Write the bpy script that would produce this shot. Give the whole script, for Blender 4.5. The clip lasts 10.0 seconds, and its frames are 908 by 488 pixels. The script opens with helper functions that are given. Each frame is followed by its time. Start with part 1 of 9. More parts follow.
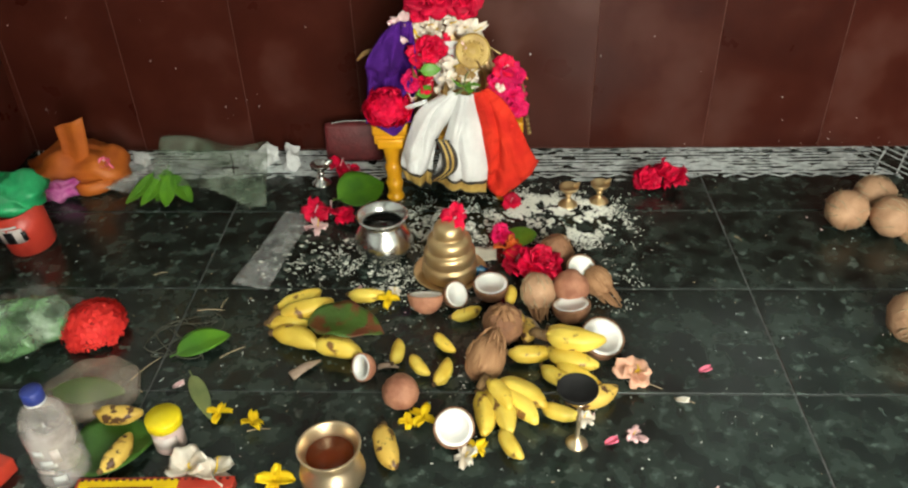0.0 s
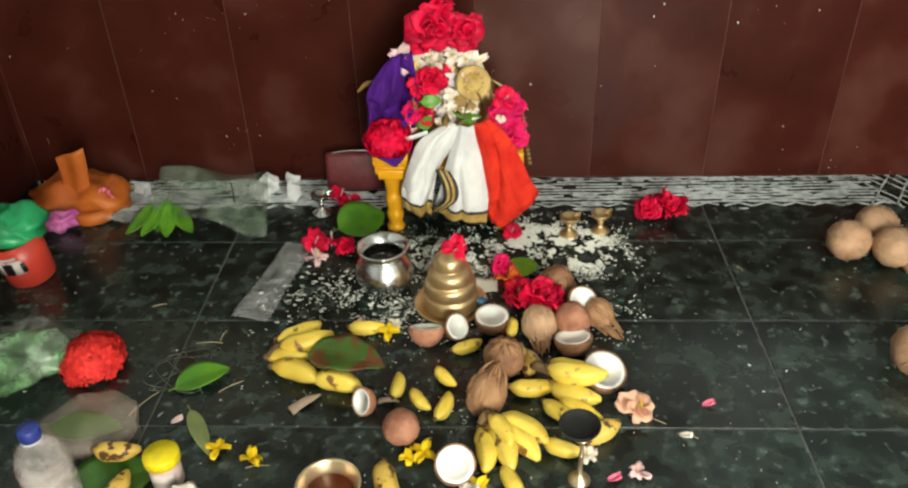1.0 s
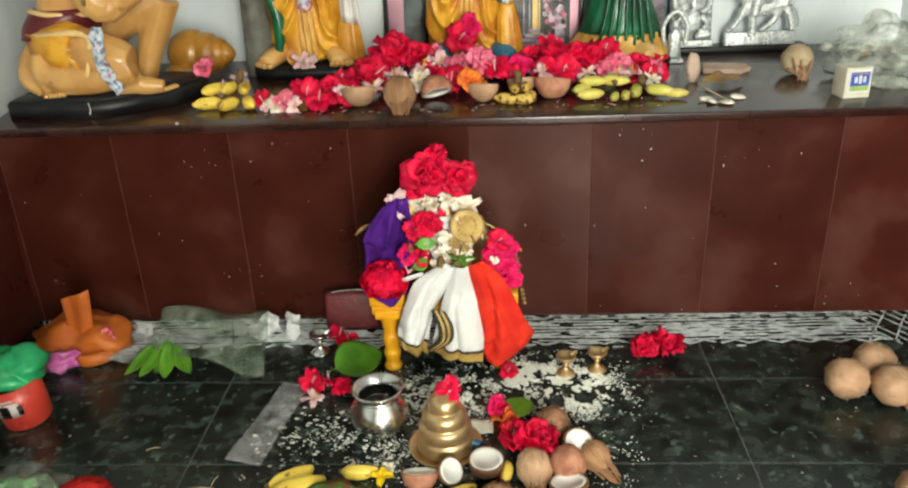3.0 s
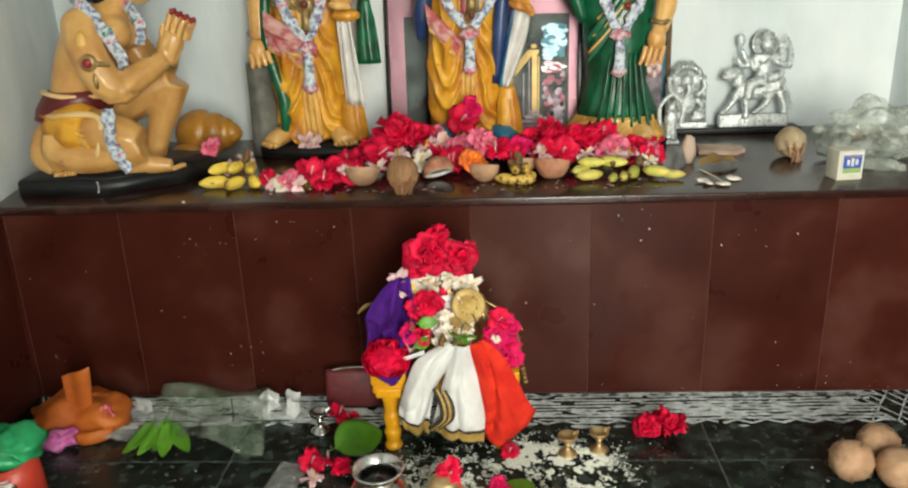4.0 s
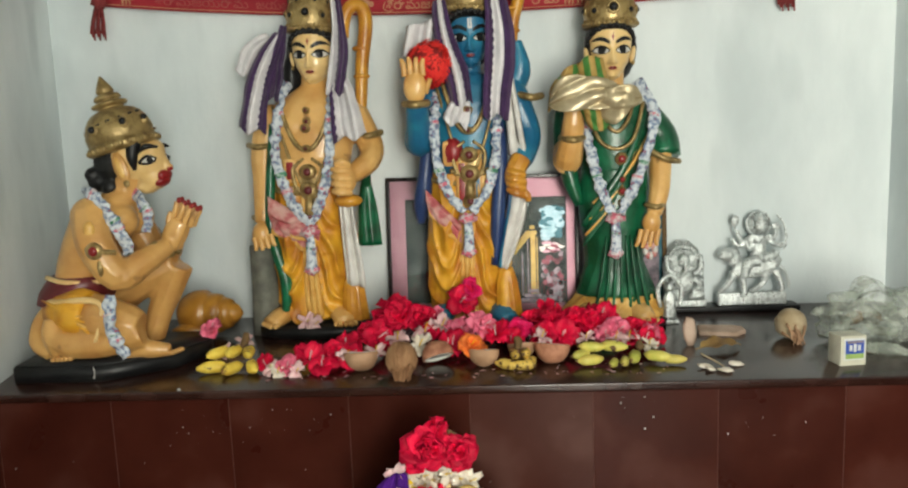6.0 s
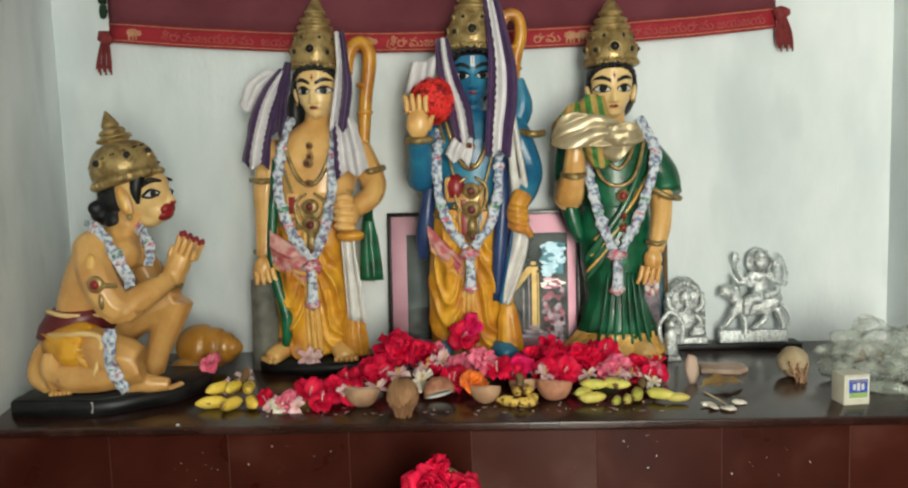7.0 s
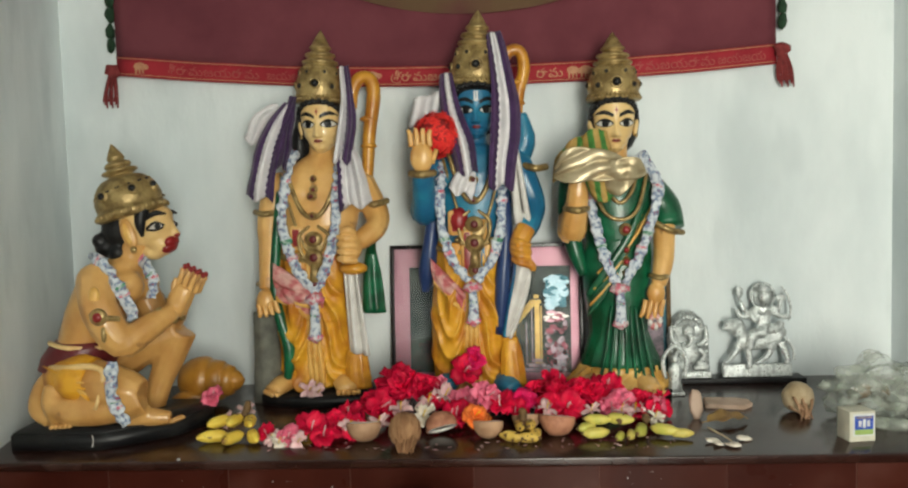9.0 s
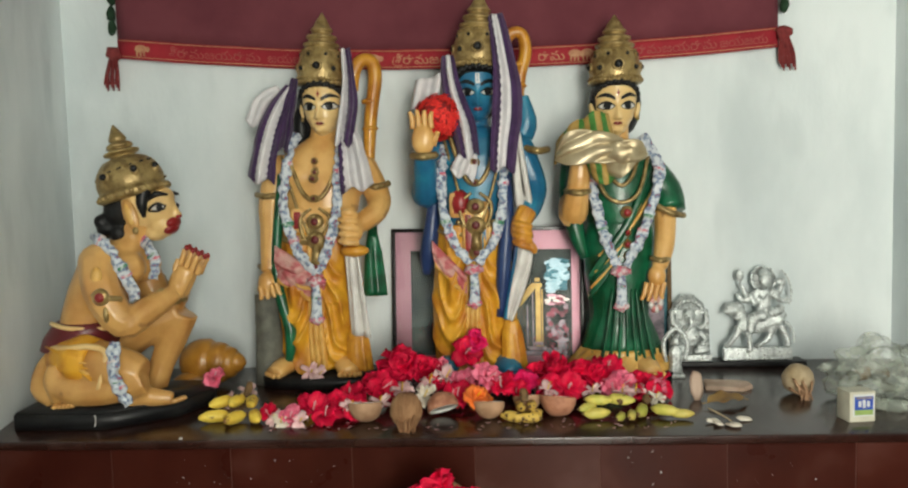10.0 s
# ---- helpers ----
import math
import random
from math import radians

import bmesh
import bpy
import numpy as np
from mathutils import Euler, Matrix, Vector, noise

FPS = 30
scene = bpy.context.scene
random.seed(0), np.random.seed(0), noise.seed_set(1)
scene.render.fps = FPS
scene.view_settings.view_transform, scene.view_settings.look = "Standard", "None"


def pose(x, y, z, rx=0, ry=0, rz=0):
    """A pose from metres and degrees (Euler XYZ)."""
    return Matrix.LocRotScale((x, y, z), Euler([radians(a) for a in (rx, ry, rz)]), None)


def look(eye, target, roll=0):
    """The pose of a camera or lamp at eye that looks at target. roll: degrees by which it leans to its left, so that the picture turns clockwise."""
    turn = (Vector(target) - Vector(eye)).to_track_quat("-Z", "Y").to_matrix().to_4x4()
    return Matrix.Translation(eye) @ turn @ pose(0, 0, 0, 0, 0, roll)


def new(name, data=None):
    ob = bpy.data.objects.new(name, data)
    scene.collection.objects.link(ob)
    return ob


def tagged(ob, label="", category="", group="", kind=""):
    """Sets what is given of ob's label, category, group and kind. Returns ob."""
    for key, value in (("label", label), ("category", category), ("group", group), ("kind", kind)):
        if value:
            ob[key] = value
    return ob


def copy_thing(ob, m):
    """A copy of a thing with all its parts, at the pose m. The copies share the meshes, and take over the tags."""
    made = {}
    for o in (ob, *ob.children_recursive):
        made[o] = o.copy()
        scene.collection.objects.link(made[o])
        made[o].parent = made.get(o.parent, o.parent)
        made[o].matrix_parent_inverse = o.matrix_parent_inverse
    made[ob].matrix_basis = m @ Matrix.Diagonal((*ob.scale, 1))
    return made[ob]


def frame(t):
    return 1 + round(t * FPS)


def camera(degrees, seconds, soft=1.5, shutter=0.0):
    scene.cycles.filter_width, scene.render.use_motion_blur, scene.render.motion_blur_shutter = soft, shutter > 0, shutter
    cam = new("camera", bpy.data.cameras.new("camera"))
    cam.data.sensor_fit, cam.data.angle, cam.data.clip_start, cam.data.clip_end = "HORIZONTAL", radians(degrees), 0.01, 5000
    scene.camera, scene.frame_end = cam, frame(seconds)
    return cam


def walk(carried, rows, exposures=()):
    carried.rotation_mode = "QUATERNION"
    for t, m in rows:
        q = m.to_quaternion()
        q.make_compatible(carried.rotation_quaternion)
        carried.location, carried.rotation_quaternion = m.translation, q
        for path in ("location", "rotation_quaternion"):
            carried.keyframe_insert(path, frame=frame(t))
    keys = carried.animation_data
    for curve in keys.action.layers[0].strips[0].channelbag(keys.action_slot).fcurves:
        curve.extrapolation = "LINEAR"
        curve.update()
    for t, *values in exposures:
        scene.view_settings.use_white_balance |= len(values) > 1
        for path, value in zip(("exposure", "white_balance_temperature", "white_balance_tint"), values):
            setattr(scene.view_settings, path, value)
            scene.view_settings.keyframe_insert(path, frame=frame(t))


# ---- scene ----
cam = camera(59.2, 10.0, soft=2.2)
PATH = [
    (0, (0.06, 0.146, 1.026), (-0.023, 1.78, -0.125), -1.7),
    (0.5, (0.063, 0.155, 1.026), (-0.026, 1.801, -0.106), -1.8),
    (1, (0.06, 0.163, 1.04), (-0.025, 1.827, -0.067), -1.8),
    (1.5, (0.065, 0.174, 1.046), (-0.021, 1.873, -0.006), -2.1),
    (2, (0.076, 0.182, 1.067), (-0.02, 1.907, 0.058), -2.4),
    (3.5, (0.102, 0.147, 1.079), (-0.011, 2.004, 0.345), -2.3),
    (4, (0.094, 0.146, 1.097), (-0.012, 2.03, 0.435), -2.1),
    (4.5, (0.1, 0.148, 1.116), (-0.005, 2.068, 0.566), -1.9),
    (5, (0.109, 0.16, 1.138), (0.006, 2.103, 0.678), -2.2),
    (5.5, (0.106, 0.172, 1.158), (0.004, 2.135, 0.789), -2.2),
    (6, (0.106, 0.173, 1.175), (0.001, 2.149, 0.883), -2.2),
    (7.5, (0.089, 0.171, 1.182), (-0.006, 2.159, 0.988), -1.6),
    (8, (0.094, 0.173, 1.188), (-0.007, 2.162, 1.002), -1.6),
    (8.5, (0.091, 0.171, 1.184), (-0.005, 2.164, 1.047), -1.5),
    (9, (0.092, 0.17, 1.191), (-0.008, 2.163, 1.057), -1.6),
    (9.5, (0.085, 0.167, 1.172), (-0.013, 2.16, 1.041), -1.6),
    (10, (0.087, 0.165, 1.163), (-0.013, 2.156, 1.009), -1.5),
]
walk(cam, [(t, look(eye, target, roll)) for t, eye, target, roll in PATH],
     exposures=[(0, 0.18), (1, 0.22), (2, 0.34), (3.5, 0.28), (4.5, 0.02), (6, -0.08), (8.5, -0.14), (10, -0.15)])

# ---- light: a soft day that comes in by the open front behind the camera ----
world = bpy.data.worlds.new("sky")
scene.world = world
world.use_nodes = True
wn = world.node_tree
sky = wn.nodes.new("ShaderNodeTexSky")
sky.sky_type = "NISHITA"
sky.sun_disc = False
sky.sun_elevation, sky.sun_rotation = radians(48), radians(6)
wn.links.new(sky.outputs[0], wn.nodes["Background"].inputs[0])
wn.nodes["Background"].inputs[1].default_value = 0.085
sun_data = bpy.data.lights.new("sun", "SUN")
sun_data.energy, sun_data.angle, sun_data.color = 1.0, radians(12), (1.0, 0.96, 0.9)
sun = new("sun", sun_data)
sun.matrix_world = look((0.6, 5.4, 6.0), (0, 0, 0))
door_data = bpy.data.lights.new("door_daylight", "AREA")
door_data.shape, door_data.size, door_data.size_y = "RECTANGLE", 1.0, 1.8
door_data.energy, door_data.color = 158, (1.0, 0.975, 0.85)
door_light = new("door_daylight", door_data)
door_light.matrix_world = look((0.80, -1.62, 1.25), (2.9, 2.0, 1.05))

# ---- materials ----
def mat(name, colour, second=None, rough=0.5, metal=0.0, scale=12.0, detail=5.0, low=0.4, high=0.65, bump=0.15, bump_scale=None,
        vary=0.0, spots=None, spot_scale=40.0, spot_size=0.28, spot_soft=0.06, alpha=1.0, rough_vary=0.12, stretch=(1, 1, 1), coat=0.0, sub=0.0, transmission=0.0, sheen=0.0):
    """A surface with broad patches, fine relief, uneven gloss and, if asked for, spots of a third colour."""
    m = bpy.data.materials.new(name)
    m.use_nodes = True
    n, links = m.node_tree.nodes, m.node_tree.links
    b = n["Principled BSDF"]
    tc = n.new("ShaderNodeTexCoord")
    mp = n.new("ShaderNodeMapping")
    mp.inputs["Scale"].default_value = stretch
    links.new(tc.outputs["Object"], mp.inputs["Vector"])
    noise_a = n.new("ShaderNodeTexNoise")
    noise_a.inputs["Scale"].default_value, noise_a.inputs["Detail"].default_value = scale, detail
    info = n.new("ShaderNodeObjectInfo")
    shift = n.new("ShaderNodeVectorMath")
    shift.operation = "MULTIPLY_ADD"
    links.new(info.outputs["Random"], shift.inputs[0])
    shift.inputs[1].default_value = (7.1, 3.3, 5.7)
    links.new(mp.outputs[0], shift.inputs[2])
    links.new(shift.outputs[0], noise_a.inputs["Vector"])
    ramp = n.new("ShaderNodeValToRGB")
    second = second or tuple(c * 0.8 for c in colour)
    ramp.color_ramp.elements[0].position, ramp.color_ramp.elements[1].position = low, high
    ramp.color_ramp.elements[0].color, ramp.color_ramp.elements[1].color = (*colour, 1), (*second, 1)
    links.new(noise_a.outputs["Fac"], ramp.inputs[0])
    out = ramp.outputs[0]
    if spots:
        vor = n.new("ShaderNodeTexNoise")
        vor.inputs["Scale"].default_value, vor.inputs["Detail"].default_value = spot_scale, 3.0
        links.new(shift.outputs[0], vor.inputs["Vector"])
        r2 = n.new("ShaderNodeValToRGB")
        r2.color_ramp.elements[0].position, r2.color_ramp.elements[1].position = 1 - spot_size - 0.06 - spot_soft, 1 - spot_size - 0.12 + spot_soft
        links.new(vor.outputs["Fac"], r2.inputs[0])
        mix = n.new("ShaderNodeMixRGB")
        links.new(r2.outputs[0], mix.inputs[0])
        links.new(out, mix.inputs[1])
        mix.inputs[2].default_value = (*spots, 1)
        out = mix.outputs[0]
    if vary:
        hsv = n.new("ShaderNodeHueSaturation")
        mr = n.new("ShaderNodeMapRange")
        mr.inputs[3].default_value, mr.inputs[4].default_value = 1 - vary, 1 + vary
        links.new(info.outputs["Random"], mr.inputs[0])
        links.new(mr.outputs[0], hsv.inputs["Value"])
        links.new(out, hsv.inputs["Color"])
        out = hsv.outputs[0]
    links.new(out, b.inputs["Base Color"])
    noise_b = n.new("ShaderNodeTexNoise")
    noise_b.inputs["Scale"].default_value, noise_b.inputs["Detail"].default_value = bump_scale or scale * 6, 4.0
    links.new(shift.outputs[0], noise_b.inputs["Vector"])
    rr = n.new("ShaderNodeMapRange")
    rr.inputs[3].default_value, rr.inputs[4].default_value = max(0.02, rough - rough_vary), min(1, rough + rough_vary)
    links.new(noise_a.outputs["Fac"], rr.inputs[0])
    links.new(rr.outputs[0], b.inputs["Roughness"])
    if bump:
        bp = n.new("ShaderNodeBump")
        bp.inputs["Strength"].default_value, bp.inputs["Distance"].default_value = bump, 0.004
        links.new(noise_b.outputs["Fac"], bp.inputs["Height"])
        links.new(bp.outputs[0], b.inputs["Normal"])
    b.inputs["Metallic"].default_value, b.inputs["Alpha"].default_value = metal, alpha
    if alpha < 1:            # wrinkles drawn more opaque in place of highlights, flats left clear
        ar = n.new("ShaderNodeMapRange")
        ar.inputs[1].default_value, ar.inputs[2].default_value = 0.35, 0.68
        ar.inputs[3].default_value, ar.inputs[4].default_value = alpha * 0.35, min(1.0, alpha * 2.1)
        links.new(noise_b.outputs["Fac"], ar.inputs[0])
        links.new(ar.outputs[0], b.inputs["Alpha"])
    b.inputs["Coat Weight"].default_value = coat
    b.inputs["Subsurface Weight"].default_value = sub
    b.inputs["Subsurface Radius"].default_value = (0.01, 0.006, 0.004)
    b.inputs["Transmission Weight"].default_value = transmission
    b.inputs["Sheen Weight"].default_value = sheen
    return m


# building
M_PLASTER = mat("white_plaster", (0.80, 0.855, 0.86), (0.60, 0.665, 0.68), 0.8, scale=2.4, detail=9, stretch=(1.6, 1.6, 0.7), bump=0.32, bump_scale=38, low=0.36, high=0.72, spots=(0.56, 0.62, 0.63), spot_scale=2.6, spot_size=0.26, spot_soft=0.13)
# for the unseen ceiling and front wall, greyed only to cut bounced light
M_LOW_BOUNCE = mat("grey_low_bounce", (0.34, 0.35, 0.34), (0.24, 0.25, 0.24), 0.85, scale=1.6, bump=0.25, bump_scale=45)
M_GRANITE = mat("dark_granite", (0.006, 0.0105, 0.0085), (0.036, 0.056, 0.045), 0.25, scale=24, detail=15, low=0.40, high=0.74, bump=0.04, bump_scale=160, spots=(0.080, 0.112, 0.096), spot_scale=48, spot_size=0.25, vary=0.15, rough_vary=0.16)
M_GROUT = mat("grey_grout", (0.085, 0.095, 0.09), (0.12, 0.12, 0.12), 0.9, scale=30)
M_PANEL = mat("brown_tile", (0.039, 0.008, 0.005), (0.058, 0.013, 0.008), 0.30, scale=5, bump=0.05, bump_scale=22, vary=0.07, rough_vary=0.10, spots=(0.078, 0.030, 0.023), spot_scale=5, spot_size=0.235, spot_soft=0.16)
# the same brown tile, lightened in colour for the reflected haze on it
M_PANEL_HAZE = mat("brown_tile_with_haze", (0.050, 0.014, 0.010), (0.066, 0.022, 0.016), 0.32, scale=5, bump=0.05, bump_scale=22, spots=(0.095, 0.045, 0.037), spot_scale=5, spot_size=0.235, spot_soft=0.16)
M_SLAB = mat("brown_slab", (0.022, 0.007, 0.005), (0.036, 0.013, 0.009), 0.22, scale=6, bump=0.06, bump_scale=30, coat=0.04, rough_vary=0.12, spots=(0.060, 0.030, 0.024), spot_scale=9, spot_size=0.24, spot_soft=0.14)
M_JOINT = mat("tile_joint", (0.13, 0.050, 0.034), (0.08, 0.030, 0.021), 0.8, scale=30)
M_CHALK = mat("chalk_powder", (0.72, 0.77, 0.76), (0.44, 0.48, 0.48), 0.95, scale=60, bump=0.4)
M_RICE = mat("rice", (0.80, 0.80, 0.72), (0.66, 0.66, 0.58), 0.7, scale=20, bump=0)
M_EARTH = mat("ground_earth", (0.24, 0.20, 0.15), (0.16, 0.14, 0.1), 0.95, scale=3)
# paint on statues
M_SKIN = mat("tan_paint", (0.74, 0.44, 0.15), (0.58, 0.29, 0.075), 0.33, scale=9, bump=0.2, coat=0.3, low=0.42, high=0.66, spots=(0.42, 0.22, 0.075), spot_scale=16, spot_size=0.22)
M_SKIN_DEEP = mat("deep_tan_paint", (0.64, 0.36, 0.115), (0.48, 0.23, 0.06), 0.33, scale=9, bump=0.2, coat=0.3, low=0.42, high=0.66, spots=(0.36, 0.18, 0.06), spot_scale=16, spot_size=0.22)
M_SKIN_PALE = mat("pale_paint", (0.78, 0.55, 0.24), (0.68, 0.44, 0.17), 0.33, scale=14, bump=0.06, coat=0.25)
M_BLUE = mat("blue_paint", (0.012, 0.12, 0.24), (0.02, 0.21, 0.33), 0.36, scale=12, bump=0.15, coat=0.1)
M_YELLOW = mat("ochre_paint", (0.72, 0.36, 0.025), (0.46, 0.16, 0.010), 0.42, scale=11, bump=0.3, coat=0.1, low=0.42, high=0.62)
M_YELLOW_PALE = mat("pale_ochre_paint", (0.74, 0.46, 0.13), (0.58, 0.29, 0.05), 0.36, scale=16, bump=0.12, coat=0.2)
M_GREEN = mat("green_paint", (0.003, 0.060, 0.024), (0.006, 0.14, 0.06), 0.32, scale=14, bump=0.2, coat=0.12)
M_GOLD = mat("gold_paint", (0.40, 0.285, 0.115), (0.20, 0.130, 0.045), 0.36, metal=0.45, scale=40, bump=0.35, bump_scale=110)
M_BLACK = mat("black_paint", (0.008, 0.008, 0.009), (0.016, 0.016, 0.016), 0.42, scale=14, bump=0.1, coat=0.05)
M_RED = mat("red_paint", (0.27, 0.010, 0.012), (0.20, 0.010, 0.012), 0.35, scale=20, bump=0.08)
M_MAROON = mat("maroon_paint", (0.13, 0.012, 0.016), (0.10, 0.01, 0.013), 0.4, scale=20, bump=0.1)
M_ROSE = mat("rose_paint", (0.46, 0.10, 0.11), (0.60, 0.34, 0.30), 0.4, scale=30, bump=0.2, low=0.42, high=0.6)
M_ORANGE = mat("orange_paint", (0.62, 0.29, 0.03), (0.44, 0.16, 0.014), 0.34, scale=20, bump=0.1, coat=0.2)
M_WHITE = mat("white_paint", (0.70, 0.68, 0.64), (0.58, 0.55, 0.52), 0.45, scale=20, bump=0.1)
M_NAVY = mat("navy_paint", (0.014, 0.035, 0.12), (0.02, 0.05, 0.15), 0.35, scale=16, bump=0.12)
M_STONE = mat("grey_stone", (0.16, 0.16, 0.13), (0.09, 0.09, 0.075), 0.8, scale=20, bump=0.5, bump_scale=60)
# cloth, paper and plastic
M_PURPLE = mat("dark_purple_cloth", (0.045, 0.014, 0.075), (0.03, 0.01, 0.05), 0.85, scale=30, bump=0.3, bump_scale=300, sheen=0.2)
M_PURPLE_PALE = mat("mid_purple_cloth", (0.075, 0.030, 0.105), (0.055, 0.02, 0.08), 0.85, scale=30, bump=0.3, bump_scale=300, sheen=0.2)
M_VIOLET = mat("violet_cloth", (0.070, 0.010, 0.19), (0.040, 0.006, 0.11), 0.85, scale=14, bump=0.2, bump_scale=220)
M_CLOTH = mat("white_cloth", (0.72, 0.69, 0.70), (0.60, 0.58, 0.60), 0.85, scale=20, bump=0.3, bump_scale=300)
M_CREAM = mat("cream_cloth", (0.70, 0.70, 0.68), (0.58, 0.58, 0.57), 0.8, scale=16, bump=0.25, bump_scale=260)
M_BORDER = mat("gold_border_cloth", (0.50, 0.34, 0.09), (0.36, 0.22, 0.05), 0.5, scale=40, bump=0.3)
M_DARKBAND = mat("black_band_cloth", (0.02, 0.018, 0.015), (0.05, 0.04, 0.03), 0.8, scale=40)
M_REDCLOTH = mat("red_cloth", (0.68, 0.035, 0.015), (0.55, 0.02, 0.012), 0.92, scale=18, bump=0.25, bump_scale=260)
M_BANNER = mat("maroon_cloth", (0.15, 0.030, 0.042), (0.12, 0.022, 0.033), 0.88, scale=6, bump=0.3, bump_scale=300)
M_BANNER_RED = mat("crimson_cloth", (0.34, 0.010, 0.022), (0.27, 0.008, 0.018), 0.8, scale=12, bump=0.3, bump_scale=300)
M_LETTER_DIM = mat("faint_print", (0.36, 0.075, 0.060), (0.30, 0.05, 0.045), 0.7, scale=60, bump=0)
M_LETTER = mat("gold_print", (0.52, 0.27, 0.14), (0.42, 0.18, 0.10), 0.7, scale=60, bump=0)
M_OLIVE = mat("olive_print", (0.15, 0.085, 0.042), (0.14, 0.050, 0.040), 0.85, scale=5, bump=0.2, bump_scale=200)
M_TASSEL = mat("green_thread", (0.012, 0.045, 0.018), (0.008, 0.03, 0.012), 0.9, scale=60)
M_TASSEL_RED = mat("red_thread", (0.23, 0.03, 0.03), (0.15, 0.02, 0.02), 0.9, scale=60)
M_GARLAND = mat("printed_garland", (0.60, 0.64, 0.68), (0.14, 0.20, 0.32), 0.7, scale=75, detail=4, low=0.44, high=0.60, bump=0.3, bump_scale=160, spots=(0.34, 0.07, 0.10), spot_scale=75, spot_size=0.25)
M_GARLAND_GREEN = mat("green_garland", (0.05, 0.22, 0.12), (0.45, 0.52, 0.48), 0.7, scale=90, detail=2, low=0.45, high=0.6, bump=0.3)
M_GARLAND_PINK = mat("pink_garland", (0.60, 0.14, 0.20), (0.62, 0.55, 0.55), 0.7, scale=90, detail=2, low=0.45, high=0.56, bump=0.3)
M_BROCADE = mat("gold_brocade", (0.56, 0.47, 0.31), (0.38, 0.30, 0.17), 0.38, metal=0.5, scale=9, bump=0.2, stretch=(1, 1, 0.3))
M_STRIPE_GREEN = mat("green_stripe_cloth", (0.05, 0.20, 0.03), (0.04, 0.15, 0.03), 0.7, scale=40)
M_STRIPE_OCHRE = mat("ochre_stripe_cloth", (0.42, 0.27, 0.07), (0.34, 0.2, 0.05), 0.7, scale=40)
M_POLY = mat("clear_polythene", (0.42, 0.47, 0.42), (0.62, 0.67, 0.62), 0.14, scale=14, bump=0.9, bump_scale=25, alpha=0.19, rough_vary=0.1)
M_POLY_LEAF = mat("greenish_clear_film", (0.15, 0.21, 0.14), (0.34, 0.41, 0.32), 0.16, scale=12, bump=0.9, bump_scale=22, alpha=0.20, rough_vary=0.1)
M_POLY_THIN = mat("thin_clear_film", (0.60, 0.62, 0.60), (0.7, 0.7, 0.7), 0.22, scale=18, bump=0.4, bump_scale=30, alpha=0.20)
M_POLY_GREEN = mat("green_tinted_film", (0.16, 0.32, 0.14), (0.50, 0.62, 0.48), 0.18, scale=16, bump=1.0, bump_scale=30, alpha=0.5)
M_POLY_PINK = mat("milky_film", (0.56, 0.46, 0.36), (0.60, 0.51, 0.42), 0.3, scale=8, bump=0.3, bump_scale=25, alpha=0.50)
film_nodes = M_POLY_PINK.node_tree          # the pouch is evenly milky
film_alpha = film_nodes.nodes["Principled BSDF"].inputs["Alpha"]
film_nodes.links.remove(film_alpha.links[0])
film_alpha.default_value = 0.36
M_BOTTLE = mat("clear_bottle", (0.66, 0.60, 0.57), (0.55, 0.50, 0.47), 0.12, scale=12, bump=0.1, bump_scale=18, alpha=0.30, rough_vary=0.05)
M_FILM_BAG = mat("bright_clear_film", (0.38, 0.43, 0.36), (0.60, 0.64, 0.57), 0.14, scale=14, bump=1.0, bump_scale=30, alpha=0.32)
M_LABEL = mat("printed_label", (0.58, 0.54, 0.52), (0.55, 0.45, 0.40), 0.5, scale=30, bump=0)
M_CAP_BLUE = mat("blue_plastic", (0.02, 0.035, 0.20), (0.03, 0.05, 0.26), 0.4, scale=20, bump=0.05)
M_LID_YELLOW = mat("yellow_plastic", (0.78, 0.62, 0.01), (0.70, 0.54, 0.01), 0.35, scale=12, bump=0.05)
M_JAR = mat("pale_plastic", (0.62, 0.47, 0.42), (0.55, 0.40, 0.36), 0.35, scale=20, bump=0.05)
M_TUB_RED = mat("red_plastic", (0.58, 0.055, 0.03), (0.48, 0.04, 0.025), 0.35, scale=12, bump=0.08)
M_BAG_GREEN = mat("green_plastic_bag", (0.025, 0.36, 0.13), (0.015, 0.22, 0.075), 0.3, scale=20, bump=0.5, bump_scale=45)
M_BAG_ORANGE = mat("orange_cloth_bag", (0.50, 0.125, 0.012), (0.36, 0.075, 0.008), 0.6, scale=12, bump=0.3, bump_scale=60)
M_PINK_MESH = mat("magenta_net", (0.46, 0.06, 0.28), (0.6, 0.2, 0.42), 0.7, scale=50, bump=0.4)
M_PAPER = mat("white_paper", (0.66, 0.67, 0.66), (0.5, 0.51, 0.5), 0.8, scale=20, bump=0.3)
M_POUCH = mat("maroon_leather", (0.13, 0.016, 0.018), (0.09, 0.012, 0.013), 0.5, scale=40, bump=0.4, bump_scale=160)
M_STOOL = mat("yellow_enamel", (0.74, 0.36, 0.008), (0.64, 0.28, 0.008), 0.35, scale=14, bump=0.12, coat=0.2)
M_INK_BLUE = mat("blue_print", (0.02, 0.06, 0.36), (0.03, 0.09, 0.42), 0.5, scale=60, bump=0)
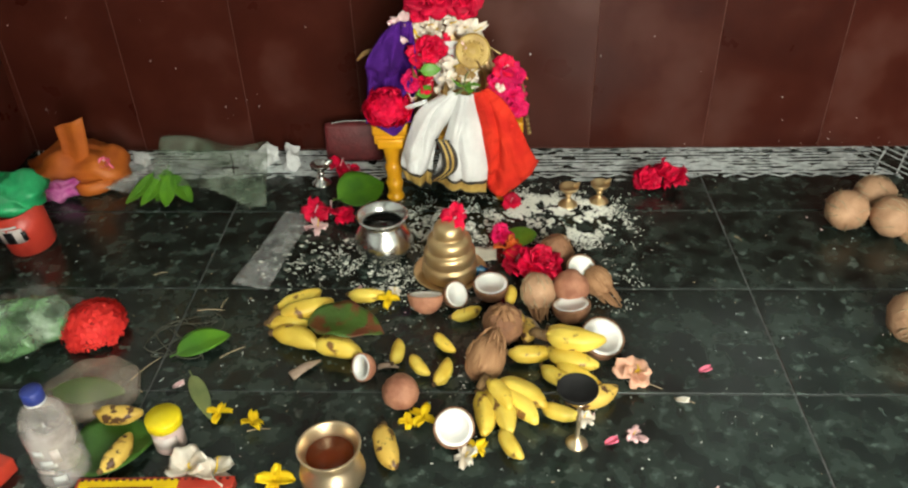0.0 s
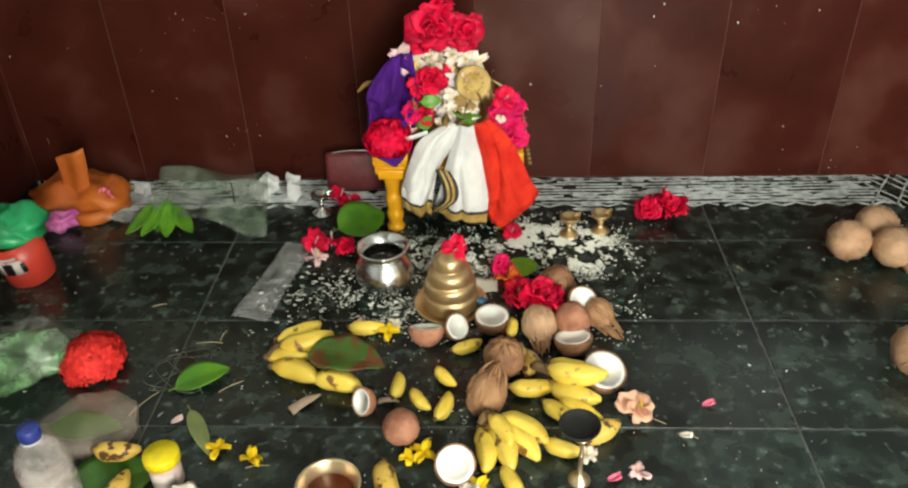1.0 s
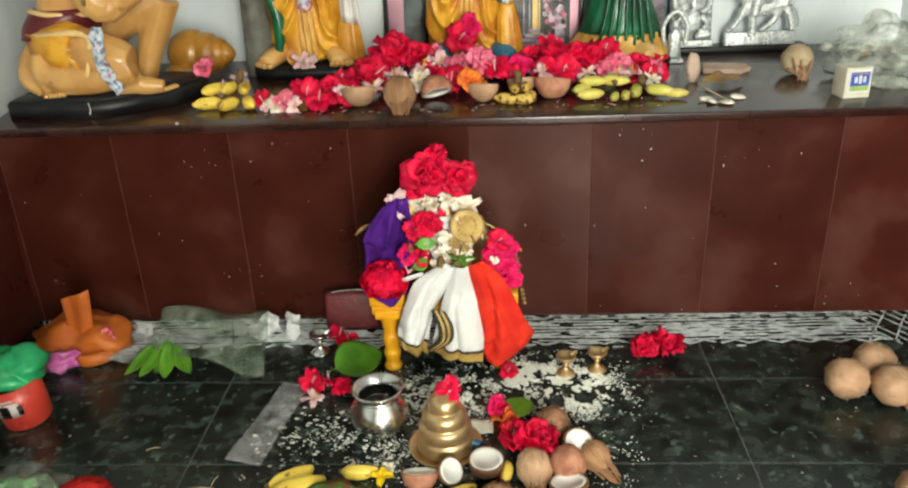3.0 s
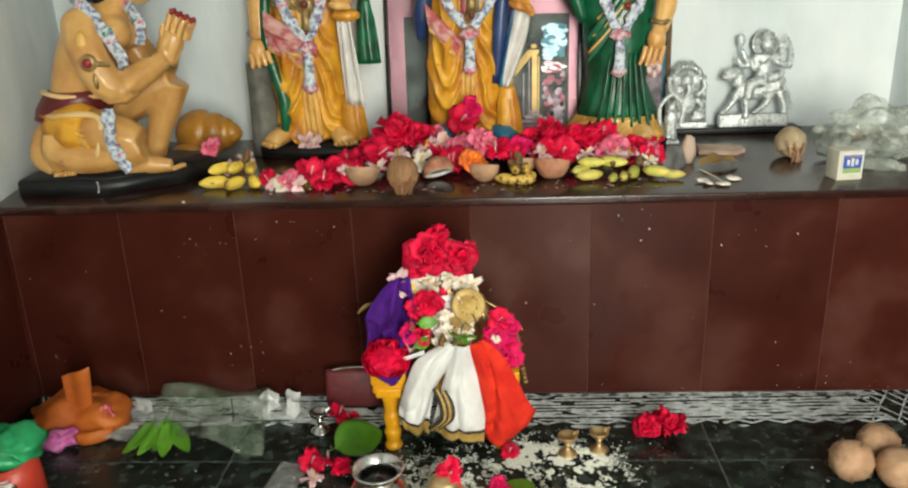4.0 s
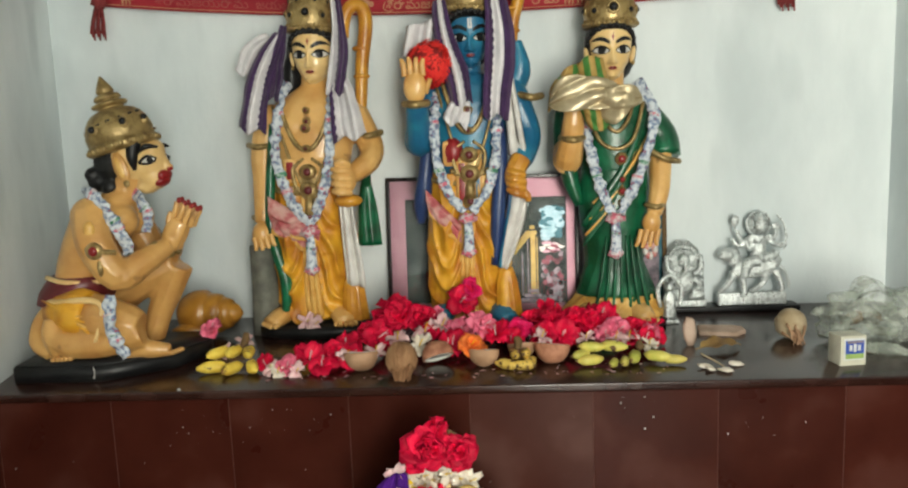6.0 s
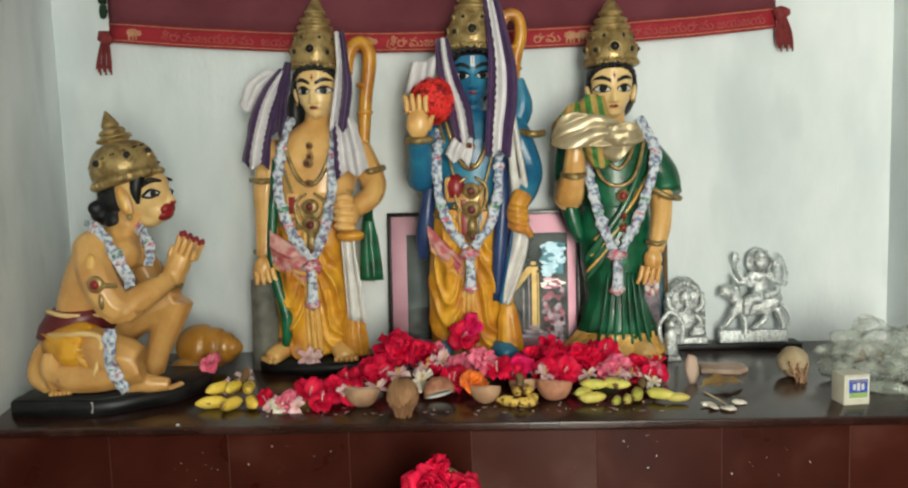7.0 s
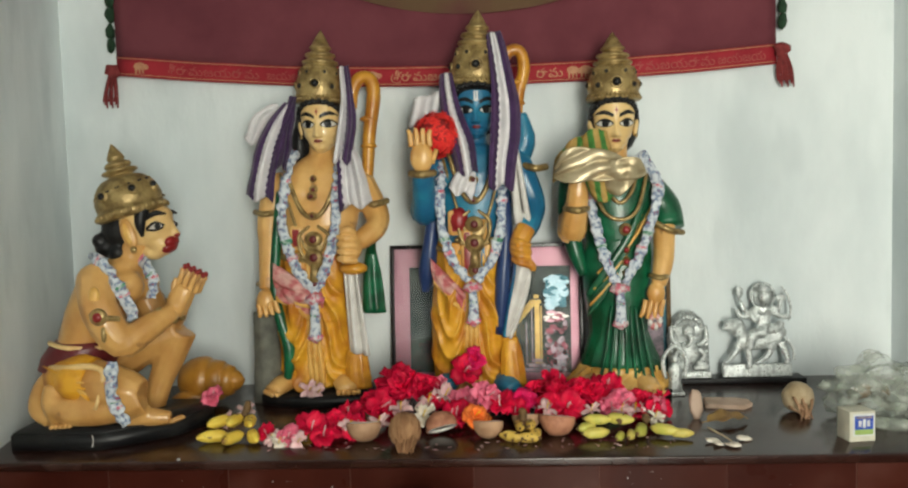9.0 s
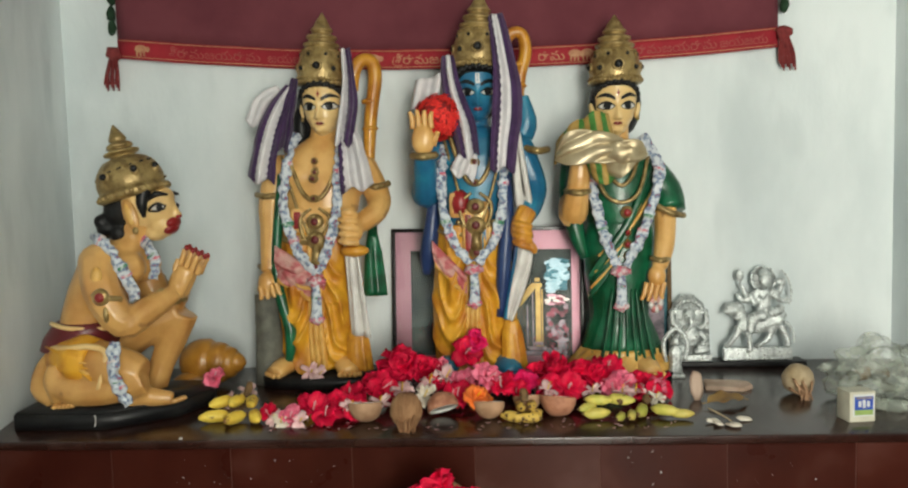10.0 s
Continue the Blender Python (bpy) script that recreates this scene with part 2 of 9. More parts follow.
M_INK_GREEN = mat("green_print", (0.30, 0.42, 0.12), (0.25, 0.36, 0.10), 0.5, scale=60, bump=0)
M_CARD = mat("cream_card", (0.62, 0.60, 0.48), (0.52, 0.50, 0.40), 0.6, scale=20, bump=0.1)
M_FRAME = mat("black_frame", (0.012, 0.010, 0.010), (0.02, 0.018, 0.018), 0.3, scale=30, bump=0.1)
M_MOUNT = mat("pink_mount", (0.58, 0.33, 0.40), (0.50, 0.27, 0.33), 0.5, scale=6, bump=0.05)
M_PRINT_DARK = mat("dark_print", (0.022, 0.030, 0.030), (0.075, 0.085, 0.08), 0.4, scale=14, bump=0)
M_PRINT_TEAL = mat("teal_print", (0.03, 0.11, 0.14), (0.10, 0.22, 0.27), 0.4, scale=24, bump=0)
M_PRINT_SKY = mat("sky_print", (0.42, 0.55, 0.62), (0.26, 0.42, 0.50), 0.4, scale=40, bump=0)
M_PRINT_PALE = mat("pale_print", (0.34, 0.27, 0.31), (0.14, 0.13, 0.15), 0.4, scale=45, bump=0)
M_PRINT_ROSE = mat("rose_print", (0.30, 0.10, 0.13), (0.09, 0.04, 0.05), 0.4, scale=40, bump=0)
# metal
M_BRASS = mat("worn_brass", (0.66, 0.48, 0.25), (0.52, 0.35, 0.17), 0.38, metal=0.85, scale=16, bump=0.12, bump_scale=90, rough_vary=0.12)
M_BRASS_PALE = mat("pale_brass", (0.72, 0.58, 0.38), (0.60, 0.45, 0.28), 0.33, metal=0.88, scale=14, bump=0.08, bump_scale=70, rough_vary=0.1)
M_STEEL = mat("steel", (0.66, 0.66, 0.63), (0.52, 0.51, 0.48), 0.25, metal=1.0, scale=12, bump=0.06, rough_vary=0.08)
M_SILVER = mat("embossed_silver", (0.74, 0.78, 0.77), (0.40, 0.43, 0.43), 0.30, metal=0.55, scale=60, bump=1.0, bump_scale=150)
M_SOOT = mat("sooty_black", (0.004, 0.004, 0.004), (0.008, 0.008, 0.008), 0.8, scale=30, bump=0.2)
M_WATER = mat("dark_water", (0.015, 0.015, 0.012), (0.01, 0.01, 0.01), 0.06, scale=10, bump=0, rough_vary=0.02)
M_TEA = mat("brown_liquid", (0.13, 0.017, 0.003), (0.18, 0.030, 0.005), 0.16, scale=12, bump=0, rough_vary=0.03)
# plants and food
M_BANANA = mat("yellow_banana", (0.82, 0.62, 0.10), (0.72, 0.48, 0.05), 0.45, scale=18, bump=0.1, vary=0.13, spots=(0.20, 0.09, 0.02), spot_scale=34, spot_size=0.255, sub=0.05)
M_BANANA_OLD = mat("spotted_banana", (0.70, 0.48, 0.10), (0.56, 0.35, 0.06), 0.5, scale=18, bump=0.15, vary=0.1, spots=(0.09, 0.038, 0.014), spot_scale=55, spot_size=0.33)
M_BANANA_GREEN = mat("green_yellow_banana", (0.64, 0.52, 0.12), (0.42, 0.42, 0.07), 0.46, scale=12, bump=0.1, vary=0.18, spots=(0.16, 0.09, 0.03), spot_scale=40, spot_size=0.22, sub=0.05)
M_STEM = mat("dry_stem", (0.16, 0.09, 0.03), (0.09, 0.05, 0.02), 0.8, scale=40, bump=0.4)
M_SHELL = mat("coconut_shell", (0.27, 0.13, 0.065), (0.13, 0.055, 0.026), 0.75, scale=30, bump=0.8, bump_scale=120, vary=0.15)
M_SHELL_RED = mat("reddish_coconut_shell", (0.44, 0.20, 0.115), (0.27, 0.10, 0.055), 0.72, scale=34, bump=0.8, bump_scale=110, vary=0.12)
M_SHELL_TAN = mat("tan_coconut_shell", (0.50, 0.30, 0.175), (0.36, 0.20, 0.11), 0.7, scale=22, bump=0.5, bump_scale=110, vary=0.12)
M_FLESH = mat("coconut_flesh", (0.86, 0.85, 0.80), (0.80, 0.78, 0.72), 0.45, scale=14, bump=0.08, sub=0.1)
M_FIBRE = mat("coconut_fibre", (0.37, 0.20, 0.095), (0.23, 0.11, 0.048), 0.85, scale=40, bump=0.6, bump_scale=200, stretch=(1, 1, 0.25))
M_PETAL = mat("red_petal", (0.70, 0.005, 0.048), (0.42, 0.003, 0.030), 0.55, scale=40, bump=0.25, bump_scale=90, vary=0.25, sub=0.05)
M_PETAL_PINK = mat("pink_petal", (0.82, 0.20, 0.30), (0.62, 0.09, 0.17), 0.55, scale=40, bump=0.25, vary=0.2, sub=0.05)
M_PETAL_MAGENTA = mat("magenta_petal", (0.74, 0.010, 0.11), (0.50, 0.010, 0.09), 0.55, scale=40, bump=0.25, vary=0.15)
M_PETAL_PALE = mat("pale_pink_petal", (0.78, 0.55, 0.54), (0.68, 0.40, 0.42), 0.6, scale=40, bump=0.2, vary=0.15)
M_PETAL_WHITE = mat("white_petal", (0.80, 0.74, 0.64), (0.70, 0.60, 0.48), 0.6, scale=40, bump=0.2, vary=0.12)
M_PETAL_ORANGE = mat("orange_petal", (0.80, 0.20, 0.035), (0.70, 0.14, 0.03), 0.6, scale=40, bump=0.2, vary=0.15)
M_PETAL_YELLOW = mat("yellow_petal", (0.80, 0.56, 0.01), (0.72, 0.46, 0.01), 0.6, scale=40, bump=0.2, vary=0.12)
M_PETAL_PEACH = mat("faded_peach_petal", (0.76, 0.44, 0.30), (0.68, 0.34, 0.22), 0.65, scale=30, bump=0.3)
M_IXORA = mat("scarlet_floret", (0.86, 0.050, 0.040), (0.76, 0.03, 0.03), 0.6, scale=60, bump=0.2)
# filler cores, darkened to give the shade between florets
M_FLORET_GAPS = mat("scarlet_gap_shade", (0.30, 0.012, 0.012), (0.18, 0.01, 0.01), 0.8, scale=60, bump=0.3)
M_LEAF = mat("fresh_leaf", (0.10, 0.27, 0.015), (0.06, 0.19, 0.012), 0.4, scale=18, bump=0.2, bump_scale=60, vary=0.15)
M_LEAF_DARK = mat("dark_leaf", (0.035, 0.10, 0.012), (0.05, 0.14, 0.018), 0.35, scale=18, bump=0.2)
M_LEAF_BROWN = mat("browned_leaf", (0.050, 0.105, 0.014), (0.13, 0.035, 0.012), 0.36, scale=30, low=0.52, high=0.60, bump=0.3)
M_LEAF_DRY = mat("dry_leaf", (0.30, 0.18, 0.05), (0.2, 0.11, 0.035), 0.7, scale=18, bump=0.4)
M_STALK = mat("pale_green_stalk", (0.24, 0.28, 0.10), (0.16, 0.2, 0.07), 0.5, scale=20, bump=0.3)
M_STRAW = mat("straw", (0.46, 0.36, 0.23), (0.34, 0.25, 0.14), 0.8, scale=30)
M_THREAD = mat("grey_thread", (0.13, 0.13, 0.10), (0.09, 0.09, 0.07), 0.9, scale=30)
M_CONCH = mat("ochre_shell", (0.44, 0.20, 0.025), (0.32, 0.13, 0.016), 0.35, scale=16, bump=0.25, coat=0.2)
M_WOODCHIP = mat("pinkish_wood", (0.48, 0.35, 0.27), (0.36, 0.25, 0.18), 0.75, scale=18, bump=0.4)

for soft_petal in (M_PETAL, M_PETAL_PINK, M_PETAL_MAGENTA, M_PETAL_PALE, M_PETAL_WHITE, M_PETAL_ORANGE, M_PETAL_YELLOW, M_IXORA, M_REDCLOTH, M_VIOLET):
    soft_petal.node_tree.nodes["Principled BSDF"].inputs["Specular IOR Level"].default_value = 0.18
for dull_paint, gloss in ((M_PANEL, 0.13), (M_PANEL_HAZE, 0.16), (M_BLACK, 0.26), (M_TEA, 0.22)):
    dull_paint.node_tree.nodes["Principled BSDF"].inputs["Specular IOR Level"].default_value = gloss
for flat_print in (M_PRINT_DARK, M_PRINT_TEAL, M_PRINT_PALE, M_PRINT_ROSE, M_PRINT_SKY, M_MOUNT):
    flat_print.node_tree.nodes["Principled BSDF"].inputs["Specular IOR Level"].default_value = 0.05

# ---- shapes ----
H = 0.55          # top of the platform
V = Vector


def mesh_of(name, bm, mats, smooth=True):
    me = bpy.data.meshes.new(name)
    bmesh.ops.recalc_face_normals(bm, faces=bm.faces)
    bm.to_mesh(me)
    bm.free()
    for m in mats if isinstance(mats, (list, tuple)) else [mats]:
        me.materials.append(m)
    if smooth:
        me.polygons.foreach_set("use_smooth", [True] * len(me.polygons))
    return me


def part(name, bm, mats, parent, label="", smooth=True, at=None):
    """One mesh object under a thing or a part."""
    ob = new(name, mesh_of(name, bm, mats, smooth))
    ob.parent = parent
    if at is not None:
        ob.matrix_basis = at
    return tagged(ob, label)


def thing(name, label, category, at=None, group="", kind=""):
    """An Empty at the base of a thing with parts."""
    ob = new(name)
    ob.empty_display_size = 0.05
    if at is not None:
        ob.matrix_basis = at
    return tagged(ob, label, category, group, kind)


def whole(name, bm, mats, label, category, at=None, group="", kind="", smooth=True):
    """A thing that is one mesh."""
    ob = new(name, mesh_of(name, bm, mats, smooth))
    if at is not None:
        ob.matrix_basis = at
    return tagged(ob, label, category, group, kind)


def spline(pts, sub):
    pts = [V(p) for p in pts]
    if sub < 2 or len(pts) < 3:
        return pts
    out = []
    for i in range(len(pts) - 1):
        p0, p1, p2, p3 = pts[max(i - 1, 0)], pts[i], pts[i + 1], pts[min(i + 2, len(pts) - 1)]
        for k in range(sub):
            t = k / sub
            out.append(0.5 * (2 * p1 + (p2 - p0) * t + (2 * p0 - 5 * p1 + 4 * p2 - p3) * t * t + (3 * p1 - p0 - 3 * p2 + p3) * t ** 3))
    return out + [pts[-1]]


def tube(bm, pts, radii, n=10, mi=0, flat=1.0, sub=4, up=(0, 1, 0)):
    """A round or flattened limb along a smooth line; flat scales it along `up`."""
    line = spline(pts, sub)
    count = len(line)
    radii = radii if isinstance(radii, (list, tuple)) else [radii] * 2
    rings = []
    for i, p in enumerate(line):
        f = i / (count - 1) * (len(radii) - 1)
        k = min(int(f), len(radii) - 2)
        w = f - k
        w = w * w * (3 - 2 * w)
        r = radii[k] * (1 - w) + radii[k + 1] * w
        t = (line[min(i + 1, count - 1)] - line[max(i - 1, 0)]).normalized()
        a = t.cross(V(up))
        a = a.normalized() if a.length > 1e-4 else t.cross(V((1, 0, 0.2))).normalized()
        b = a.cross(t).normalized()
        rings.append([bm.verts.new(p + a * (r * math.cos(j * math.tau / n)) + b * (r * flat * math.sin(j * math.tau / n))) for j in range(n)])
    skin(bm, rings, mi)


def skin(bm, rings, mi=0, caps=True):
    n = len(rings[0])
    for r0, r1 in zip(rings, rings[1:]):
        for j in range(n):
            bm.faces.new((r0[j], r0[(j + 1) % n], r1[(j + 1) % n], r1[j])).material_index = mi
    if caps:
        bm.faces.new(rings[0][::-1]).material_index = mi
        bm.faces.new(rings[-1]).material_index = mi


def loft(bm, secs, n=32, mi=0, sub=3):
    """Level elliptic sections (x, y, z, rx, ry, fold depth, fold count), skinned smoothly."""
    full = [tuple(s) + (0,) * (7 - len(s)) for s in secs]
    line = []
    for i in range(len(full) - 1):
        for k in range(sub):
            t = k / sub
            t = t * t * (3 - 2 * t) if sub > 1 else t
            line.append([a * (1 - t) + b * t for a, b in zip(full[i], full[i + 1])])
    line.append(list(full[-1]))
    rings = []
    for x, y, z, rx, ry, fold, k in line:
        ring = []
        for j in range(n):
            a = j * math.tau / n
            s = 1 + fold * (math.sin(k * a + 3 * z) + 0.5 * math.sin(k * 1.7 * a + 9 * z))
            ring.append(bm.verts.new((x + rx * s * math.cos(a), y + ry * s * math.sin(a), z)))
        rings.append(ring)
    skin(bm, rings, mi)


def lathe(bm, profile, n=28, mi=0, m=None, sub=1):
    """Turn (radius, height) round the z axis."""
    pts = [V((r, 0, z)) for r, z in profile]
    pts = spline(pts, sub)
    rings = []
    for p in pts:
        ring = [V((max(p.x, 1e-4) * math.cos(j * math.tau / n), max(p.x, 1e-4) * math.sin(j * math.tau / n), p.z)) for j in range(n)]
        rings.append([bm.verts.new(m @ v if m else v) for v in ring])
    skin(bm, rings, mi)


def ball(bm, c, r, mi=0, rot=None, n=16, rough=0.0, seed=0):
    r = r if isinstance(r, (tuple, list)) else (r, r, r)
    e = Euler([radians(a) for a in rot]).to_matrix() if rot else Matrix.Identity(3)
    rings = []
    k = max(n // 2, 4)
    for i in range(1, k):
        a = math.pi * i / k
        ring = []
        for j in range(n):
            b = j * math.tau / n
            d = V((math.sin(a) * math.cos(b), math.sin(a) * math.sin(b), math.cos(a)))
            s = 1 + (rough * noise.noise(d * 2.3 + V((seed * 3.7, seed, 0))) if rough else 0)
            ring.append(bm.verts.new(V(c) + e @ V((d.x * r[0] * s, d.y * r[1] * s, d.z * r[2] * s))))
        rings.append(ring)
    top, bottom = bm.verts.new(V(c) + e @ V((0, 0, r[2]))), bm.verts.new(V(c) - e @ V((0, 0, r[2])))
    skin(bm, rings, mi, caps=False)
    for j in range(n):
        bm.faces.new((top, rings[0][j], rings[0][(j + 1) % n])).material_index = mi
        bm.faces.new((bottom, rings[-1][(j + 1) % n], rings[-1][j])).material_index = mi


def box(bm, c, size, mi=0, bevel=0.0, rot=None):
    e = Euler([radians(a) for a in rot]).to_matrix().to_4x4() if rot else Matrix.Identity(4)
    res = bmesh.ops.create_cube(bm, size=1.0, matrix=Matrix.Translation(c) @ e @ Matrix.Diagonal((*size, 1)))
    faces = {f for v in res["verts"] for f in v.link_faces}
    for f in faces:
        f.material_index = mi
    if bevel:
        edges = list({ed for v in res["verts"] for ed in v.link_edges})
        bmesh.ops.bevel(bm, geom=edges, offset=bevel, segments=2, affect="EDGES", profile=0.6)


def sheet(bm, f, nu, nv, th=0.0015, mi=0):
    """A thin two-sided cloth or leaf: f(u, v) gives its middle, mi may depend on (u, v)."""
    grid = [[V(f(i / nu, j / nv)) for j in range(nv + 1)] for i in range(nu + 1)]
    front, back = [], []
    for i in range(nu + 1):
        fr, bk = [], []
        for j in range(nv + 1):
            du = grid[min(i + 1, nu)][j] - grid[max(i - 1, 0)][j]
            dv = grid[i][min(j + 1, nv)] - grid[i][max(j - 1, 0)]
            nrm = du.cross(dv)
            nrm = nrm.normalized() * (th / 2) if nrm.length > 1e-12 else V((0, 0, th / 2))
            fr.append(bm.verts.new(grid[i][j] + nrm))
            bk.append(bm.verts.new(grid[i][j] - nrm))
        front.append(fr)
        back.append(bk)
    for i in range(nu):
        for j in range(nv):
            k = mi((i + 0.5) / nu, (j + 0.5) / nv) if callable(mi) else mi
            bm.faces.new((front[i][j], front[i + 1][j], front[i + 1][j + 1], front[i][j + 1])).material_index = k
            bm.faces.new((back[i][j], back[i][j + 1], back[i + 1][j + 1], back[i + 1][j])).material_index = k
    rim = [(i, 0) for i in range(nu)] + [(nu, j) for j in range(nv)] + [(i, nv) for i in range(nu, 0, -1)] + [(0, j) for j in range(nv, 0, -1)]
    for a, b in zip(rim, rim[1:] + rim[:1]):
        k = mi(min(a[0] + 0.5, nu - 0.5) / nu, min(a[1] + 0.5, nv - 0.5) / nv) if callable(mi) else mi
        bm.faces.new((front[a[0]][a[1]], back[a[0]][a[1]], back[b[0]][b[1]], front[b[0]][b[1]])).material_index = k


def wob(x, y, s=1.0, seed=0.0):
    return noise.noise(V((x * s + seed, y * s - seed, seed * 1.3)))


def drape(left, right, y0, puff, seed, bands=0, fold=0.008, droop=0.0, nu=40, nv=44, th=0.002, bm=None):
    """Cloth hung between two edges given as (x, z), puffed towards the front, creased."""
    bm = bm or bmesh.new()
    a, b = spline([(x, 0, z) for x, z in left], 12), spline([(x, 0, z) for x, z in right], 12)

    def f(u, v):
        p, q = a[round(v * (len(a) - 1))], b[round(v * (len(b) - 1))]
        c = p * (1 - u) + q * u
        crease = fold * (1 - 2 * abs(math.sin(3.6 * u + seed + 1.9 * v + 2.4 * wob(u * 2, v * 2, 1, seed)))) + 1.1 * fold * wob(u * 4, v * 3.5, 1, seed + 4) + 0.35 * fold * wob(u * 13, v * 11, 1, seed + 8)
        return c.x, y0 - puff * math.sin(math.pi * (0.12 + 0.76 * u)) * math.sin(math.pi * (0.18 + 0.6 * v)) + crease * (0.35 + 0.65 * v), c.z - droop * math.sin(math.pi * u) * v * v + 0.3 * crease * v
    sheet(bm, f, nu, nv, th, bands)
    return bm


def prism(bm, poly, z0, z1, mi=0):
    lo, hi = [bm.verts.new((x, y, z0)) for x, y in poly], [bm.verts.new((x, y, z1)) for x, y in poly]
    skin(bm, [lo, hi], mi)

# ---- the shrine: floor, platform, walls, ceiling ----
YF, YB = 2.05, 2.82        # front face of the platform, back wall of the niche
XL, XR = -1.19, 1.38       # side walls
Y0 = -1.55                 # front wall, with the wide doorway

bm = bmesh.new()
box(bm, (0, 0, -0.062), (400, 400, 0.06))
whole("ground", bm, M_EARTH, "brown earth ground outside the shrine", "ground", kind="structure", smooth=False)

bm = bmesh.new()
box(bm, ((XL + XR) / 2, (Y0 - 0.2 + YF) / 2, -0.017), (XR - XL + 0.3, YF - Y0 + 0.4, 0.03))
floor = whole("floor", bm, M_GROUT, "dark polished granite floor with pale joints, strewn with rice", "floor", kind="structure", smooth=False)

bm = bmesh.new()
prism(bm, [(-1.42, YF + 0.0015), (1.45, YF + 0.0015), (1.45, YB + 0.06), (-1.42, YB + 0.06)], -0.03, H - 0.022)
platform = whole("platform", bm, M_JOINT, "brown tiled altar platform against the back wall", "platform", kind="structure", smooth=False)
bm = bmesh.new()
box(bm, (0.015, (YF - 0.008 + YB + 0.05) / 2, H - 0.011), (2.87, YB - YF + 0.058, 0.022), bevel=0.004)
part("top_slab", bm, M_SLAB, platform, "glossy dark brown stone top slab")

bm = bmesh.new()
prism(bm, [(-1.6, YB), (1.6, YB), (1.6, YB + 0.2), (-1.6, YB + 0.2)], -0.03, 2.7)
whole("wall_north", bm, M_PLASTER, "white limewashed plaster wall behind the statues", "wall", kind="structure", smooth=False)
bm = bmesh.new()
prism(bm, [(XL, Y0), (XL, YF), (-1.342, YB), (-1.342, YB + 0.2), (-1.6, YB + 0.2), (-1.6, Y0)], -0.03, 2.7)
whole("wall_west", bm, M_PLASTER, "white plaster side wall, slightly splayed at the niche", "wall", kind="structure", smooth=False)
bm = bmesh.new()
prism(bm, [(XR, Y0), (XR, YB + 0.2), (1.6, YB + 0.2), (1.6, Y0)], -0.03, 2.7)
whole("wall_east", bm, M_PLASTER, "white plaster side wall of the shrine", "wall", kind="structure", smooth=False)
# front wall and ceiling stay out of view; their grey lowers the fill light
bm = bmesh.new()
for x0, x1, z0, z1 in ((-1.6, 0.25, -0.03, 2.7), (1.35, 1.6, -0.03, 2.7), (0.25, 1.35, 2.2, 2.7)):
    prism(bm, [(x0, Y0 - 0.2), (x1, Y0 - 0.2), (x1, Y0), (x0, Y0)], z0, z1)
whole("wall_south", bm, M_LOW_BOUNCE, "unseen wall with open doorway, grey to cut bounced light", "wall", kind="structure", smooth=False)
bm = bmesh.new()
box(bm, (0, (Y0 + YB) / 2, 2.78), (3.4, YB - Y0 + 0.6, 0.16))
whole("ceiling", bm, M_LOW_BOUNCE, "unseen plain ceiling, grey to cut bounced light", "ceiling", kind="structure", smooth=False)

# chalk lines drawn along the foot of the platform
bm = bmesh.new()
rnd = random.Random(4)


def chalk(x0, y0, x1, y1, w, seed, gaps=0.15):
    k = max(2, int(math.hypot(x1 - x0, y1 - y0) / 0.012))
    for i in range(k):
        if noise.noise(V((i * 0.23, seed * 5.1, 0.3))) > 0.45 - gaps:
            continue
        a, b = i / k, (i + 1) / k
        d = V((x1 - x0, y1 - y0, 0)).normalized()
        q = V((-d.y, d.x, 0))
        o = 0.0045 * noise.noise(V((i * 0.11, seed, 0)))
        ww = w * (0.7 + 0.6 * rnd.random())
        p, r = V((x0 + (x1 - x0) * a, y0 + (y1 - y0) * a, 0.0009)) + q * o, V((x0 + (x1 - x0) * b, y0 + (y1 - y0) * b, 0.0009)) + q * (o + 0.001)
        bm.faces.new([bm.verts.new(c) for c in (p - q * ww, r - q * ww, r + q * ww, p + q * ww)])


for j in range(9):
    y = 1.905 + j * 0.0155
    chalk(-1.12, y, 1.05, y + 0.012, 0.0040, j, 0.0)
for j in range(30):                       # scalloped edges
    x = -1.08 + j * 0.072
    for yy in (1.893, 2.022):
        chalk(x, yy, x + 0.036, yy + 0.016, 0.004, j + 40, 0.0)
        chalk(x + 0.036, yy + 0.016, x + 0.072, yy, 0.004, j + 80, 0.0)
for x0, x1 in ((0.98, 1.37), (-1.17, -0.98)):   # crossed hatching at the two ends
    for j in range(13):
        x = x0 + (x1 - x0) * j / 13
        chalk(x, 2.045, x + 0.10, 1.88, 0.0024, j + 120, 0.0)
        if j % 2:
            chalk(x + 0.1, 2.045, x, 1.9, 0.002, j + 150, 0.1)
